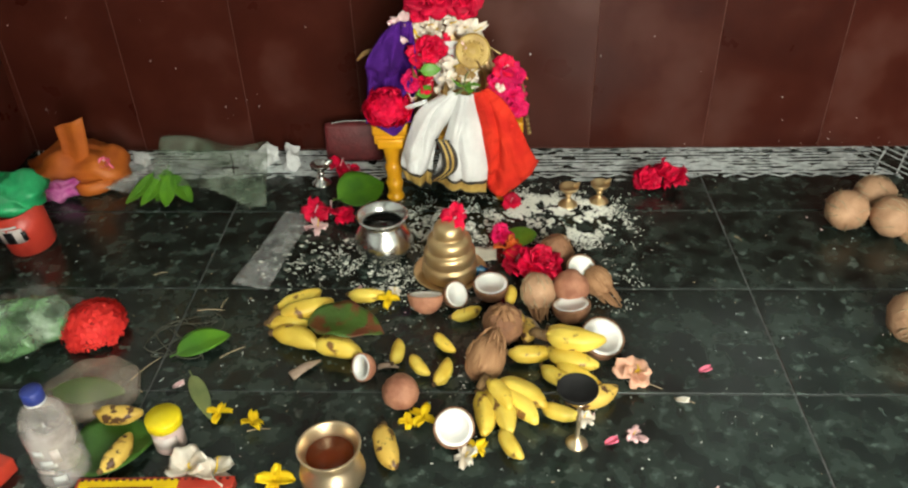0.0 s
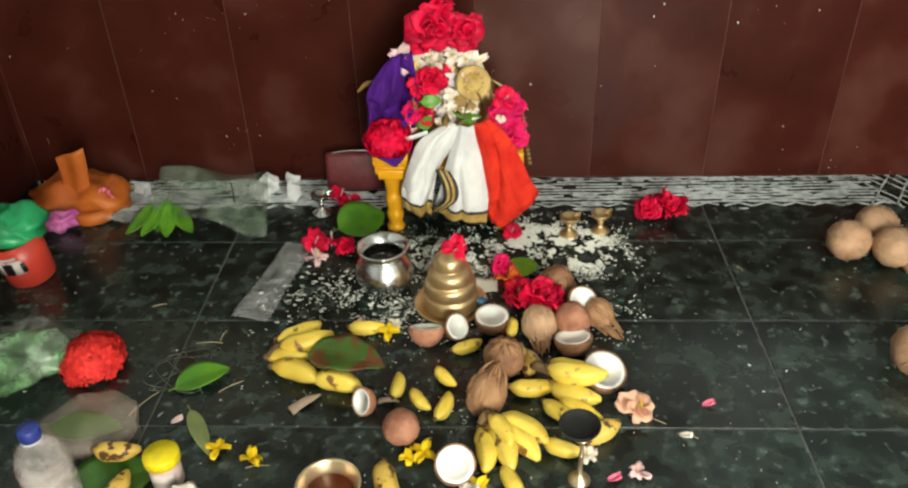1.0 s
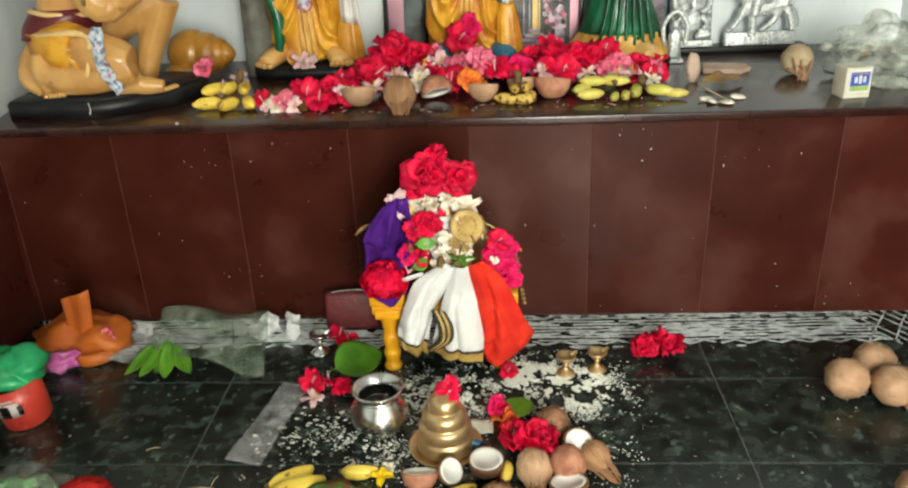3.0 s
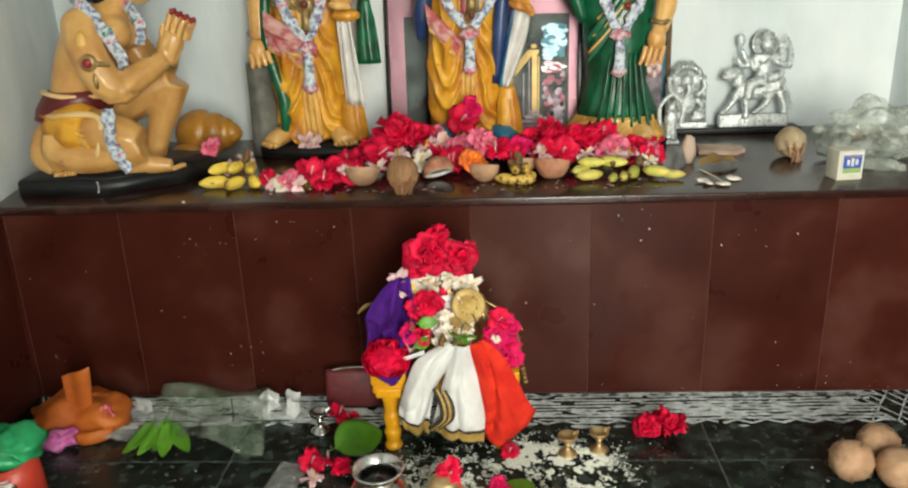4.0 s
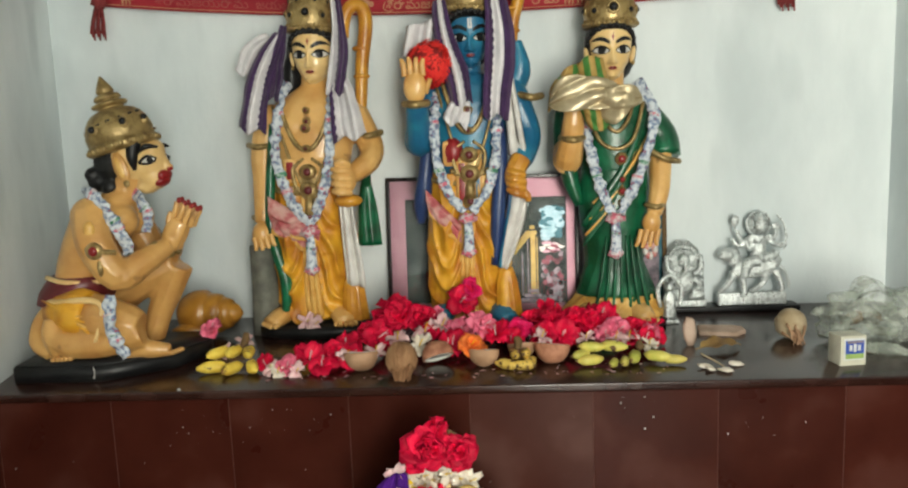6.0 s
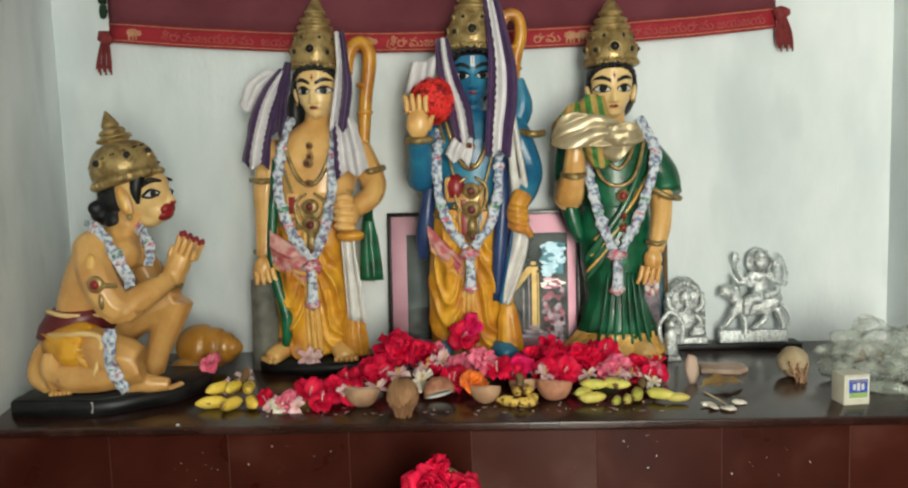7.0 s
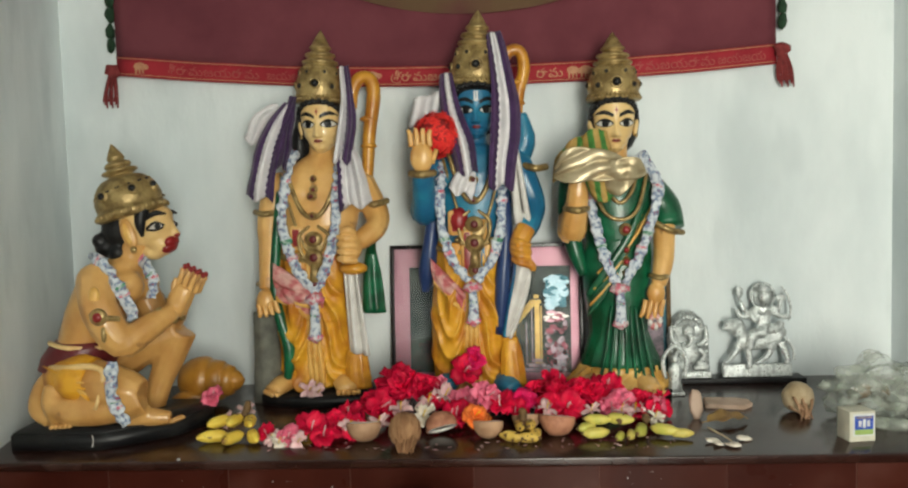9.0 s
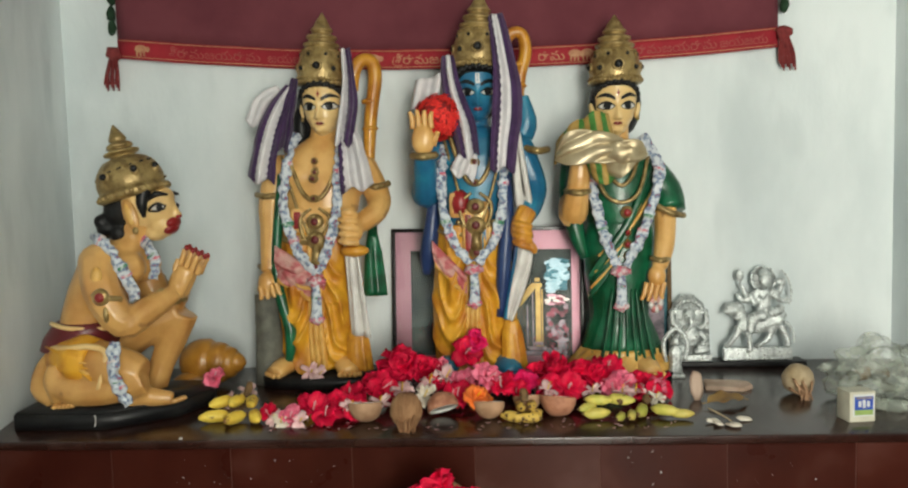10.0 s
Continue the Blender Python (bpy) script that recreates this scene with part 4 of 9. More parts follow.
loft(body, [(0.03, cy, 0.99, 0.112, 0.086), (0.034, cy, 1.07, 0.105, 0.078), (0.038, cy, 1.16, 0.122, 0.082), (0.042, cy, 1.24, 0.136, 0.078), (0.043, cy, 1.295, 0.112, 0.064), (0.043, cy, 1.325, 0.050, 0.048)])
loft(body, [(0.043, cy, 1.29, 0.045, 0.043), (0.043, cy, 1.34, 0.035, 0.037), (0.043, cy, 1.40, 0.035, 0.037)])
ball(bm, (0.044, cy + 0.03, 1.44), (0.072, 0.058, 0.10), BK)
crown(bm, 0.048, cy - 0.005, 1.502, 0.074, 0.228, GO, BK, 3)
hairline(bm, 0.046, cy - 0.018, 1.500, 0.063, 0.040)
for px in (-0.078, 0.168):
    ball(body, (px, cy, 1.25), (0.052, 0.048, 0.052))
tube(body, [(-0.085, cy, 1.24), (-0.118, cy - 0.01, 1.145), (-0.112, cy - 0.05, 1.13), (-0.110, cy - 0.115, 1.21), (-0.110, cy - 0.14, 1.25)], [0.044, 0.044, 0.042, 0.034, 0.028])
ball(bm, (-0.110, cy - 0.145, 1.288), (0.034, 0.020, 0.046), SK)
fingers(bm, (-0.112, cy - 0.148, 1.318), (-0.05, 0, 1), (1, 0, 0), 0.056, 0.0085, SK)
tube(bm, [(-0.082, cy - 0.145, 1.27), (-0.066, cy - 0.15, 1.31)], [0.010, 0.007], n=7, mi=SK)
tube(bm, [(-0.144, cy - 0.13, 1.243), (-0.110, cy - 0.172, 1.238), (-0.076, cy - 0.13, 1.243)], 0.011, n=8, mi=GO)
tube(body, [(0.175, cy, 1.25), (0.212, cy - 0.005, 1.15), (0.202, cy - 0.05, 1.09), (0.176, cy - 0.09, 1.05)], [0.044, 0.040, 0.034, 0.028])
tube(body, [(0.150, cy + 0.03, 1.27), (0.192, cy + 0.02, 1.33), (0.184, cy + 0.01, 1.42)], [0.046, 0.036, 0.018])
tube(bm, [(0.18, cy - 0.03, 1.262), (0.224, cy - 0.05, 1.25), (0.255, cy - 0.01, 1.255)], 0.011, n=8, mi=GO)
fist = bmesh.new()
tube(fist, [(0.188, cy - 0.085, 1.075), (0.172, cy - 0.098, 1.045), (0.168, cy - 0.10, 1.015), (0.182, cy - 0.105, 0.985)], [0.030, 0.030, 0.032, 0.026])
for k in range(4):
    tube(fist, [(0.146, cy - 0.112, 1.040 - k * 0.018), (0.166, cy - 0.134, 1.034 - k * 0.019), (0.196, cy - 0.124, 1.026 - k * 0.020)], [0.0090, 0.0110, 0.0095], n=8)
tube(fist, [(0.182, cy - 0.118, 0.985), (0.200, cy - 0.122, 0.968), (0.205, cy - 0.120, 0.950)], [0.012, 0.012, 0.008])
melt(bm, fist, OR, 0.0024, 1)
bow_end(bm, 0.163, cy + 0.01, 1.36, 1.615, OR, 0.018)
sheet(bm, lambda u, v: (0.143 + 0.012 * v + (0.022 + 0.026 * v) * u, cy - 0.075 - 0.01 * math.sin(8 * u), 1.315 - 0.23 * v), 6, 9, 0.012, WH)
side_l = spline([(0.150, 0, 1.005), (0.142, 0, 0.930), (0.126, 0, 0.850), (0.112, 0, 0.755)], 6)
side_r = spline([(0.200, 0, 0.990), (0.196, 0, 0.920), (0.172, 0, 0.840), (0.136, 0, 0.748)], 6)
sheet(bm, lambda u, v: tuple(side_l[round(v * 18)] * (1 - u) + side_r[round(v * 18)] * u + V((0, cy - 0.098 + 0.008 * math.sin(8 * u + 3 * v), 0))), 16, 18, 0.010, lambda u, v: NA if u < 0.14 else (BL if u < 0.24 else WH))
tube(bm, [(0.118, cy - 0.02, 1.24), (0.128, cy - 0.075, 1.08), (0.115, cy - 0.09, 0.92), (0.102, cy - 0.085, 0.76)], [0.016, 0.020, 0.022, 0.014], mi=NA)
tube(bm, [(-0.076, cy - 0.01, 1.20), (-0.098, cy - 0.04, 1.05), (-0.112, cy - 0.03, 0.95), (-0.122, cy - 0.02, 0.885)], [0.018, 0.022, 0.028, 0.012], mi=NA)
hanging(bm, 0.134, cy - 0.085, 0.75, 0.600, 0.020, 0.038, YE, 0.008)
drape([(-0.098, 0.990), (-0.096, 0.955), (-0.088, 0.920)], [(0.004, 0.885), (0.004, 0.855), (0.002, 0.818)], cy - 0.082, 0.022, 2.2, lambda u, v: YP if v > 0.84 else RO, fold=0.010, nu=40, nv=18, th=0.005, bm=bm)
ornaments(bm, 0.035, cy - 0.088, 1.11, 0.12)
ball(bm, (-0.012, cy - 0.080, 1.100), (0.030, 0.024, 0.042), RE)
box(bm, (0.012, cy - 0.088, 1.010), (0.036, 0.022, 0.13), RE, bevel=0.009)
box(bm, (0.058, cy - 0.078, 1.03), (0.030, 0.022, 0.15), GO, bevel=0.009)
for s_ in (-1, 1):
    ball(body, (0.040 + s_ * 0.050, cy - 0.050, 1.215), (0.054, 0.032, 0.046))
    ball(body, (0.038 + s_ * 0.030, cy - 0.052, 1.09), (0.042, 0.030, 0.055))
melt(bm, body, BL)
head(bm, 0.046, cy - 0.020, 1.342, 0.0635, BL, 1, 2)
whole("standing_statue", bm, STATUE, "blue-skinned standing statue in yellow robe and gold crown", "statue", group="standing statues on the platform")

# standing figure in the green sari
bm = bmesh.new()
body = bmesh.new()
cx, cy = 0.474, 2.66
prism(bm, [(cx + 0.17 * math.cos(a), cy - 0.02 + 0.11 * math.sin(a)) for a in [k * math.tau / 20 for k in range(20)]], H, H + 0.02, BK)
feet(bm, ((0.395, -14), (0.53, 14)), cy - 0.05, H + 0.018, SK)
loft(bm, [(0.476, cy, H + 0.020, 0.152, 0.112, 0.05, 17), (0.474, cy, H + 0.034, 0.160, 0.116, 0.05, 17), (0.474, cy, H + 0.06, 0.140, 0.104, 0.04, 16), (0.474, cy, H + 0.090, 0.120, 0.094, 0.035, 15)], n=140, mi=YP)
loft(bm, [(0.480, cy, H + 0.075, 0.128, 0.092, 0.035, 15), (0.472, cy, 0.74, 0.088, 0.080, 0.035, 14), (0.475, cy, 0.86, 0.106, 0.088, 0.015, 12), (0.475, cy, 0.97, 0.112, 0.085, 0.01, 9), (0.475, cy, 1.04, 0.096, 0.075)], n=64, mi=GR)
for k in range(7):
    xx = 0.44 + k * 0.014
    tube(bm, [(xx, cy - 0.088, 0.83), (xx + (k - 3) * 0.006, cy - 0.095, 0.70), (xx + (k - 3) * 0.013, cy - 0.095, 0.605)], [0.003, 0.005, 0.005], n=6, mi=GR)
loft(bm, [(0.475, cy, 1.0, 0.096, 0.074), (0.475, cy, 1.08, 0.106, 0.082), (0.472, cy, 1.16, 0.120, 0.080), (0.470, cy, 1.215, 0.118, 0.068), (0.470, cy, 1.25, 0.06, 0.05)], mi=GR)
loft(body, [(0.47, cy, 1.23, 0.050, 0.046), (0.47, cy, 1.28, 0.037, 0.038), (0.47, cy, 1.34, 0.036, 0.038)])
ball(bm, (0.470, cy + 0.03, 1.39), (0.082, 0.062, 0.11), BK)
crown(bm, 0.466, cy - 0.005, 1.446, 0.076, 0.210, GO, BK)
hairline(bm, 0.464, cy - 0.018, 1.446, 0.066, 0.055)
tube(bm, [(0.560, cy, 1.19), (0.612, cy - 0.005, 1.12), (0.622, cy - 0.03, 1.06)], [0.052, 0.054, 0.050], mi=GR)
tube(bm, [(0.566, cy - 0.07, 1.085), (0.615, cy - 0.085, 1.055), (0.664, cy - 0.04, 1.045)], 0.009, n=8, mi=GO)
tube(body, [(0.612, cy - 0.02, 1.08), (0.602, cy - 0.06, 0.97), (0.580, cy - 0.09, 0.895)], [0.036, 0.032, 0.024])
ball(body, (0.571, cy - 0.095, 0.868), (0.028, 0.022, 0.034))
fingers(bm, (0.566, cy - 0.10, 0.85), (-0.25, -0.1, -1), (1, 0, 0), 0.06, 0.0082, SK)
tube(bm, [(0.555, cy - 0.09, 0.922), (0.583, cy - 0.118, 0.916), (0.610, cy - 0.08, 0.922)], 0.008, n=8, mi=GO)
tube(body, [(0.385, cy, 1.19), (0.336, cy - 0.01, 1.09), (0.330, cy - 0.06, 1.06), (0.342, cy - 0.10, 1.15), (0.345, cy - 0.11, 1.22)], [0.046, 0.046, 0.044, 0.034, 0.027])
tube(bm, [(0.306, cy - 0.09, 1.128), (0.340, cy - 0.142, 1.122), (0.376, cy - 0.09, 1.128)], 0.010, n=8, mi=GO)
ball(body, (0.350, cy - 0.11, 1.25), (0.034, 0.024, 0.05))
tube(bm, [(0.325, cy + 0.01, 1.24), (0.322, cy, 1.12), (0.335, cy - 0.02, 1.02), (0.365, cy - 0.03, 0.92)], [0.022, 0.032, 0.028, 0.014], mi=GR)
tube(bm, [(0.560, cy - 0.06, 1.20), (0.50, cy - 0.09, 1.05), (0.42, cy - 0.09, 0.93), (0.372, cy - 0.07, 0.86)], [0.008, 0.011, 0.013, 0.010], mi=GR, flat=0.5)
for k in range(9):
    tube(bm, [(0.575 - 0.012 * k, cy - 0.055 - 0.002 * k, 1.14 - 0.012 * k), (0.50 - 0.008 * k, cy - 0.088, 1.02 - 0.016 * k), (0.40 - 0.004 * k, cy - 0.082, 0.93 - 0.016 * k)], [0.004, 0.006, 0.004], n=6, mi=GR if k % 3 else YP)
for w, dz in ((0.055, 0.02), (0.085, -0.03)):
    tube(bm, [(0.47 - w, cy - 0.055, 1.225), (0.47 - w * 0.6, cy - 0.088, 1.15 + dz), (0.47, cy - 0.094, 1.12 + dz), (0.47 + w * 0.6, cy - 0.088, 1.15 + dz), (0.47 + w, cy - 0.055, 1.225)], 0.006, n=8, mi=GO)
for zz, r in ((1.06, 0.020), (1.0, 0.013), (0.965, 0.015), (0.93, 0.012)):
    ball(bm, (0.485, cy - 0.088, zz), (r, 0.012, r), GO, n=12)
    ball(bm, (0.485, cy - 0.098, zz), (r * 0.6, 0.007, r * 0.6), RE, n=10)
for k in range(9):
    ball(bm, (0.566 + 0.014 * math.cos(k * 2.4), cy - 0.10, 0.785 + 0.016 * math.sin(k * 2.4)), (0.009, 0.010, 0.013), RO if k % 2 else WH, n=8)
melt(bm, body, SK)
head(bm, 0.463, cy - 0.020, 1.290, 0.0655, SP, 2, 0)
whole("standing_statue", bm, STATUE, "standing statue in green sari with gold crown", "statue", group="standing statues on the platform")

# kneeling figure in profile, palms together
bm = bmesh.new()
ky = 2.33
base = [(-1.165, 2.136), (-1.04, 2.133), (-0.93, 2.135), (-0.86, 2.185), (-0.775, 2.25), (-0.725, 2.38), (-0.745, 2.46), (-0.88, 2.47), (-1.08, 2.46), (-1.175, 2.36)]
prism(bm, base, H, H + 0.041, BK)
prism(bm, [(x * 0.985 - 0.014, y * 0.98 + 0.047) for x, y in base], H + 0.041, H + 0.046, BK)
tube(bm, [(-0.949, 2.133, H + 0.040), (-0.946, 2.1325, H + 0.026), (-0.950, 2.133, H + 0.010)], [0.002, 0.001, 0.002], n=6, mi=WH)        # chipped edge
skin_ = bmesh.new()
loft(skin_, [(-1.052, ky, 0.765, 0.080, 0.090), (-1.036, ky, 0.835, 0.078, 0.094), (-1.004, ky, 0.90, 0.086, 0.104), (-0.974, ky, 0.962, 0.084, 0.112), (-0.945, ky, 1.005, 0.062, 0.086), (-0.915, ky, 1.035, 0.042, 0.045)])
tube(skin_, [(-0.935, ky, 1.0), (-0.905, ky, 1.05), (-0.880, ky, 1.10)], [0.050, 0.043, 0.045])
ball(skin_, (-0.915, ky - 0.05, 0.955), (0.055, 0.055, 0.05))
ball(skin_, (-0.915, ky + 0.05, 0.955), (0.055, 0.055, 0.05))
for s in (-1, 1):        # arms to the joined palms
    tube(skin_, [(-0.962, ky + s * 0.098, 0.975), (-0.940, ky + s * 0.136, 0.905), (-0.892, ky + s * 0.128, 0.818), (-0.842, ky + s * 0.085, 0.845), (-0.794, ky + s * 0.026, 0.880)], [0.052, 0.049, 0.044, 0.037, 0.026])
    ball(skin_, (-0.960, ky + s * 0.095, 0.972), (0.060, 0.052, 0.056))
    tube(skin_, [(-0.797, ky + s * 0.016, 0.872), (-0.778, ky + s * 0.015, 0.915), (-0.760, ky + s * 0.012, 0.948)], [0.026, 0.031, 0.027], flat=0.6)
# near leg folded on the ground, far leg with its knee up
tube(skin_, [(-1.06, ky - 0.06, 0.705), (-0.97, ky - 0.10, 0.700), (-0.895, ky - 0.118, 0.684), (-0.850, ky - 0.12, 0.672)], [0.060, 0.066, 0.060, 0.046])
tube(skin_, [(-0.846, ky - 0.12, 0.664), (-0.93, ky - 0.135, 0.640), (-1.02, ky - 0.135, 0.636), (-1.078, ky - 0.128, 0.650)], [0.044, 0.040, 0.040, 0.032])
tube(skin_, [(-1.088, ky - 0.120, 0.705), (-1.085, ky - 0.125, 0.660), (-1.066, ky - 0.130, 0.606)], [0.022, 0.033, 0.025])
tube(skin_, [(-0.90, ky - 0.118, 0.615), (-0.84, ky - 0.11, 0.612), (-0.780, ky - 0.10, 0.606)], [0.030, 0.026, 0.018])
tube(skin_, [(-1.03, ky + 0.06, 0.72), (-0.91, ky + 0.07, 0.785), (-0.815, ky + 0.075, 0.815)], [0.076, 0.062, 0.046])
tube(skin_, [(-0.812, ky + 0.075, 0.812), (-0.845, ky + 0.075, 0.74), (-0.880, ky + 0.070, 0.66), (-0.900, ky + 0.06, 0.59)], [0.046, 0.043, 0.036, 0.034])
tube(skin_, [(-1.12, ky + 0.02, 0.72), (-1.158, ky - 0.03, 0.69), (-1.152, ky - 0.09, 0.635), (-1.10, ky - 0.12, 0.604)], [0.024, 0.026, 0.025, 0.018])
melt(bm, skin_, SK, 0.005, 5)
for s in (-1, 1):
    fingers(bm, (-0.757, ky + s * 0.012, 0.940), (0.42, 0, 0.9), (0.85, 0, -0.42), 0.056, 0.0085, SK)
    tube(bm, [(-0.782, ky + s * 0.014, 0.905), (-0.790, ky + s * 0.016, 0.945), (-0.782, ky + s * 0.014, 0.972)], [0.010, 0.009, 0.006], n=8, mi=SK)
    for k in range(4):
        ball(bm, (-0.733 + (k - 1.5) * 0.0165, ky + s * 0.012, 0.990 - (k - 1.5) * 0.0085), (0.0065, 0.008, 0.009), RE, n=8)
    tube(bm, [(-0.822, ky + s * 0.058, 0.895), (-0.802, ky + s * 0.052, 0.862), (-0.786, ky + s * 0.02, 0.858)], 0.011, n=8, mi=GO)
    ball(bm, (-0.808, ky + s * 0.062, 0.876), (0.011, 0.008, 0.013), RE, n=8)
    ball(bm, (-0.922, ky + s * 0.182, 0.893), (0.023, 0.014, 0.023), GO)
    ball(bm, (-0.920, ky + s * 0.193, 0.893), (0.013, 0.008, 0.013), RE, n=10)
    tube(bm, [(-0.978, ky + s * 0.150, 0.905), (-0.922, ky + s * 0.188, 0.894), (-0.880, ky + s * 0.155, 0.884)], 0.007, n=7, mi=GO)
    ball(bm, (-0.912, ky + s * 0.178, 0.848), (0.008, 0.008, 0.024), GO, n=8)
    ball(bm, (-0.938, ky + s * 0.166, 0.945), (0.016, 0.012, 0.026), YP, n=10)
for k in range(5):
    ball(bm, (-1.078 + k * 0.012, ky - 0.152, 0.600 + 0.001 * k), (0.008, 0.013, 0.008), SK, n=8)
    ball(bm, (-0.772 + 0.003 * k, ky - 0.118 + k * 0.009, 0.602), (0.011, 0.006, 0.007), SK, n=8)
wrap = bmesh.new()
loft(wrap, [(-1.066, ky, 0.650, 0.060, 0.070), (-1.066, ky, 0.71, 0.078, 0.090), (-1.060, ky, 0.760, 0.088, 0.098)])
tube(wrap, [(-1.118, ky - 0.045, 0.712), (-1.06, ky - 0.080, 0.716), (-1.02, ky - 0.098, 0.714), (-0.985, ky - 0.104, 0.710)], [0.046, 0.060, 0.070, 0.064])
melt(bm, wrap, YE, 0.005, 4)
for k in range(5):
    tube(bm, [(-1.12 + 0.012 * k, ky - 0.105, 0.752 - 0.008 * k), (-1.04 + 0.014 * k, ky - 0.150 - 0.003 * k, 0.735 - 0.012 * k), (-0.985 + 0.004 * k, ky - 0.163, 0.735 - 0.016 * k)], [0.003, 0.006, 0.002], n=6, mi=YP if k % 2 else YE)
tube(bm, [(-1.14, ky - 0.07, 0.742), (-1.05, ky - 0.135, 0.752), (-0.965, ky - 0.150, 0.758), (-0.930, ky - 0.155, 0.735), (-0.950, ky - 0.172, 0.650)], [0.008, 0.009, 0.009, 0.008, 0.005], n=8, mi=SP)
loft(bm, [(-1.076, ky, 0.732, 0.104, 0.112), (-1.066, ky, 0.762, 0.104, 0.112), (-1.052, ky, 0.792, 0.096, 0.104), (-1.046, ky, 0.808, 0.084, 0.094)], mi=MA)
tube(bm, [(-1.125, ky - 0.06, 0.806), (-1.05, ky - 0.100, 0.798), (-0.962, ky - 0.05, 0.790)], 0.007, n=8, mi=SP)
skull = bmesh.new()
ball(skull, (-0.885, ky, 1.122), (0.070, 0.062, 0.072))
ball(skull, (-0.838, ky, 1.112), (0.050, 0.053, 0.062))
ball(skull, (-0.822, ky, 1.143), (0.030, 0.042, 0.030))
ball(skull, (-0.825, ky, 1.070), (0.040, 0.042, 0.038))
ball(skull, (-0.845, ky, 1.046), (0.032, 0.034, 0.024))
tube(skull, [(-0.800, ky, 1.128), (-0.788, ky, 1.100), (-0.778, ky, 1.088)], [0.010, 0.012, 0.012])
melt(bm, skull, SP, 0.004, 5)
for c_, r_, t_ in (((-0.797, ky, 1.072), (0.020, 0.035, 0.017), -35), ((-0.805, ky, 1.056), (0.024, 0.034, 0.016), -25), ((-0.780, ky, 1.090), (0.009, 0.013, 0.007), -20)):
    ball(bm, c_, r_, RE, rot=(0, t_, 0))
for s in (-1, 1):
    ball(bm, (-0.818, ky + s * 0.0475, 1.116), (0.020, 0.007, 0.009), WH, rot=(0, -14, 0))
    ball(bm, (-0.812, ky + s * 0.0505, 1.116), (0.0095, 0.006, 0.0085), BK)
    tube(bm, [(-0.848, ky + s * 0.052, 1.132), (-0.820, ky + s * 0.0525, 1.152), (-0.793, ky + s * 0.036, 1.150)], [0.004, 0.008, 0.003], n=6, mi=BK)
    tube(bm, [(-0.842, ky + s * 0.052, 1.110), (-0.818, ky + s * 0.0545, 1.127), (-0.796, ky + s * 0.044, 1.118)], 0.0038, n=6, mi=BK)
    tube(bm, [(-0.842, ky + s * 0.052, 1.108), (-0.818, ky + s * 0.0535, 1.106), (-0.798, ky + s * 0.046, 1.114)], 0.003, n=6, mi=BK)
    ball(bm, (-0.886, ky + s * 0.064, 1.098), (0.020, 0.010, 0.044), SK, rot=(0, -18, 0))
    ball(bm, (-0.887, ky + s * 0.070, 1.100), (0.011, 0.006, 0.030), YP, rot=(0, -18, 0))
    ball(bm, (-0.873, ky + s * 0.068, 1.056), (0.009, 0.006, 0.010), GO, n=10)
    tube(bm, [(-0.850, ky + s * 0.050, 1.172), (-0.856, ky + s * 0.058, 1.130), (-0.852, ky + s * 0.056, 1.090)], [0.022, 0.016, 0.005], n=8, mi=BK)
curls = bmesh.new()
ball(curls, (-0.930, ky, 1.115), (0.056, 0.060, 0.062))
ball(curls, (-0.972, ky, 1.062), (0.036, 0.048, 0.032))
ball(curls, (-0.935, ky, 1.046), (0.034, 0.054, 0.036))
ball(curls, (-0.985, ky - 0.02, 1.080), (0.022, 0.03, 0.022))
melt(bm, curls, BK, 0.005, 3)
m_cr = pose(-0.902, ky, 1.160, 0, -15, 0)
lathe(bm, [(0.086, -0.018), (0.095, -0.010), (0.094, 0.006), (0.088, 0.010), (0.090, 0.034), (0.080, 0.066), (0.058, 0.090), (0.036, 0.098), (0.034, 0.103), (0.046, 0.108), (0.047, 0.115), (0.030, 0.121), (0.036, 0.127), (0.032, 0.136), (0.020, 0.142), (0.024, 0.148), (0.016, 0.166), (0.002, 0.190)], mi=GO, m=m_cr, sub=2)
for k in range(60):
    a, zz = k * 2.4, 0.016 + 0.058 * ((k * 0.382) % 1)
    rr = 0.0915 - max(0, zz - 0.030) * 0.34
    ball(bm, m_cr @ V((rr * math.cos(a), rr * math.sin(a), zz)), 0.0036, BK if k % 2 else GO, n=6)
for k in range(26):
    a = k * math.tau / 26
    ball(bm, m_cr @ V((0.093 * math.cos(a), 0.093 * math.sin(a), -0.004)), 0.008, GO, n=6)
for q in ((0.048, -0.070, 0.046), (0.082, -0.022, 0.046), (-0.028, -0.080, 0.046)):
    ball(bm, m_cr @ V(q), (0.017, 0.010, 0.017), GO, n=12)
    ball(bm, m_cr @ (V(q) * 1.08), 0.010, BK, n=10)
whole("kneeling_statue", bm, [M_SKIN_DEEP] + STATUE[1:], "painted kneeling statue with gold cap on a black base", "statue")

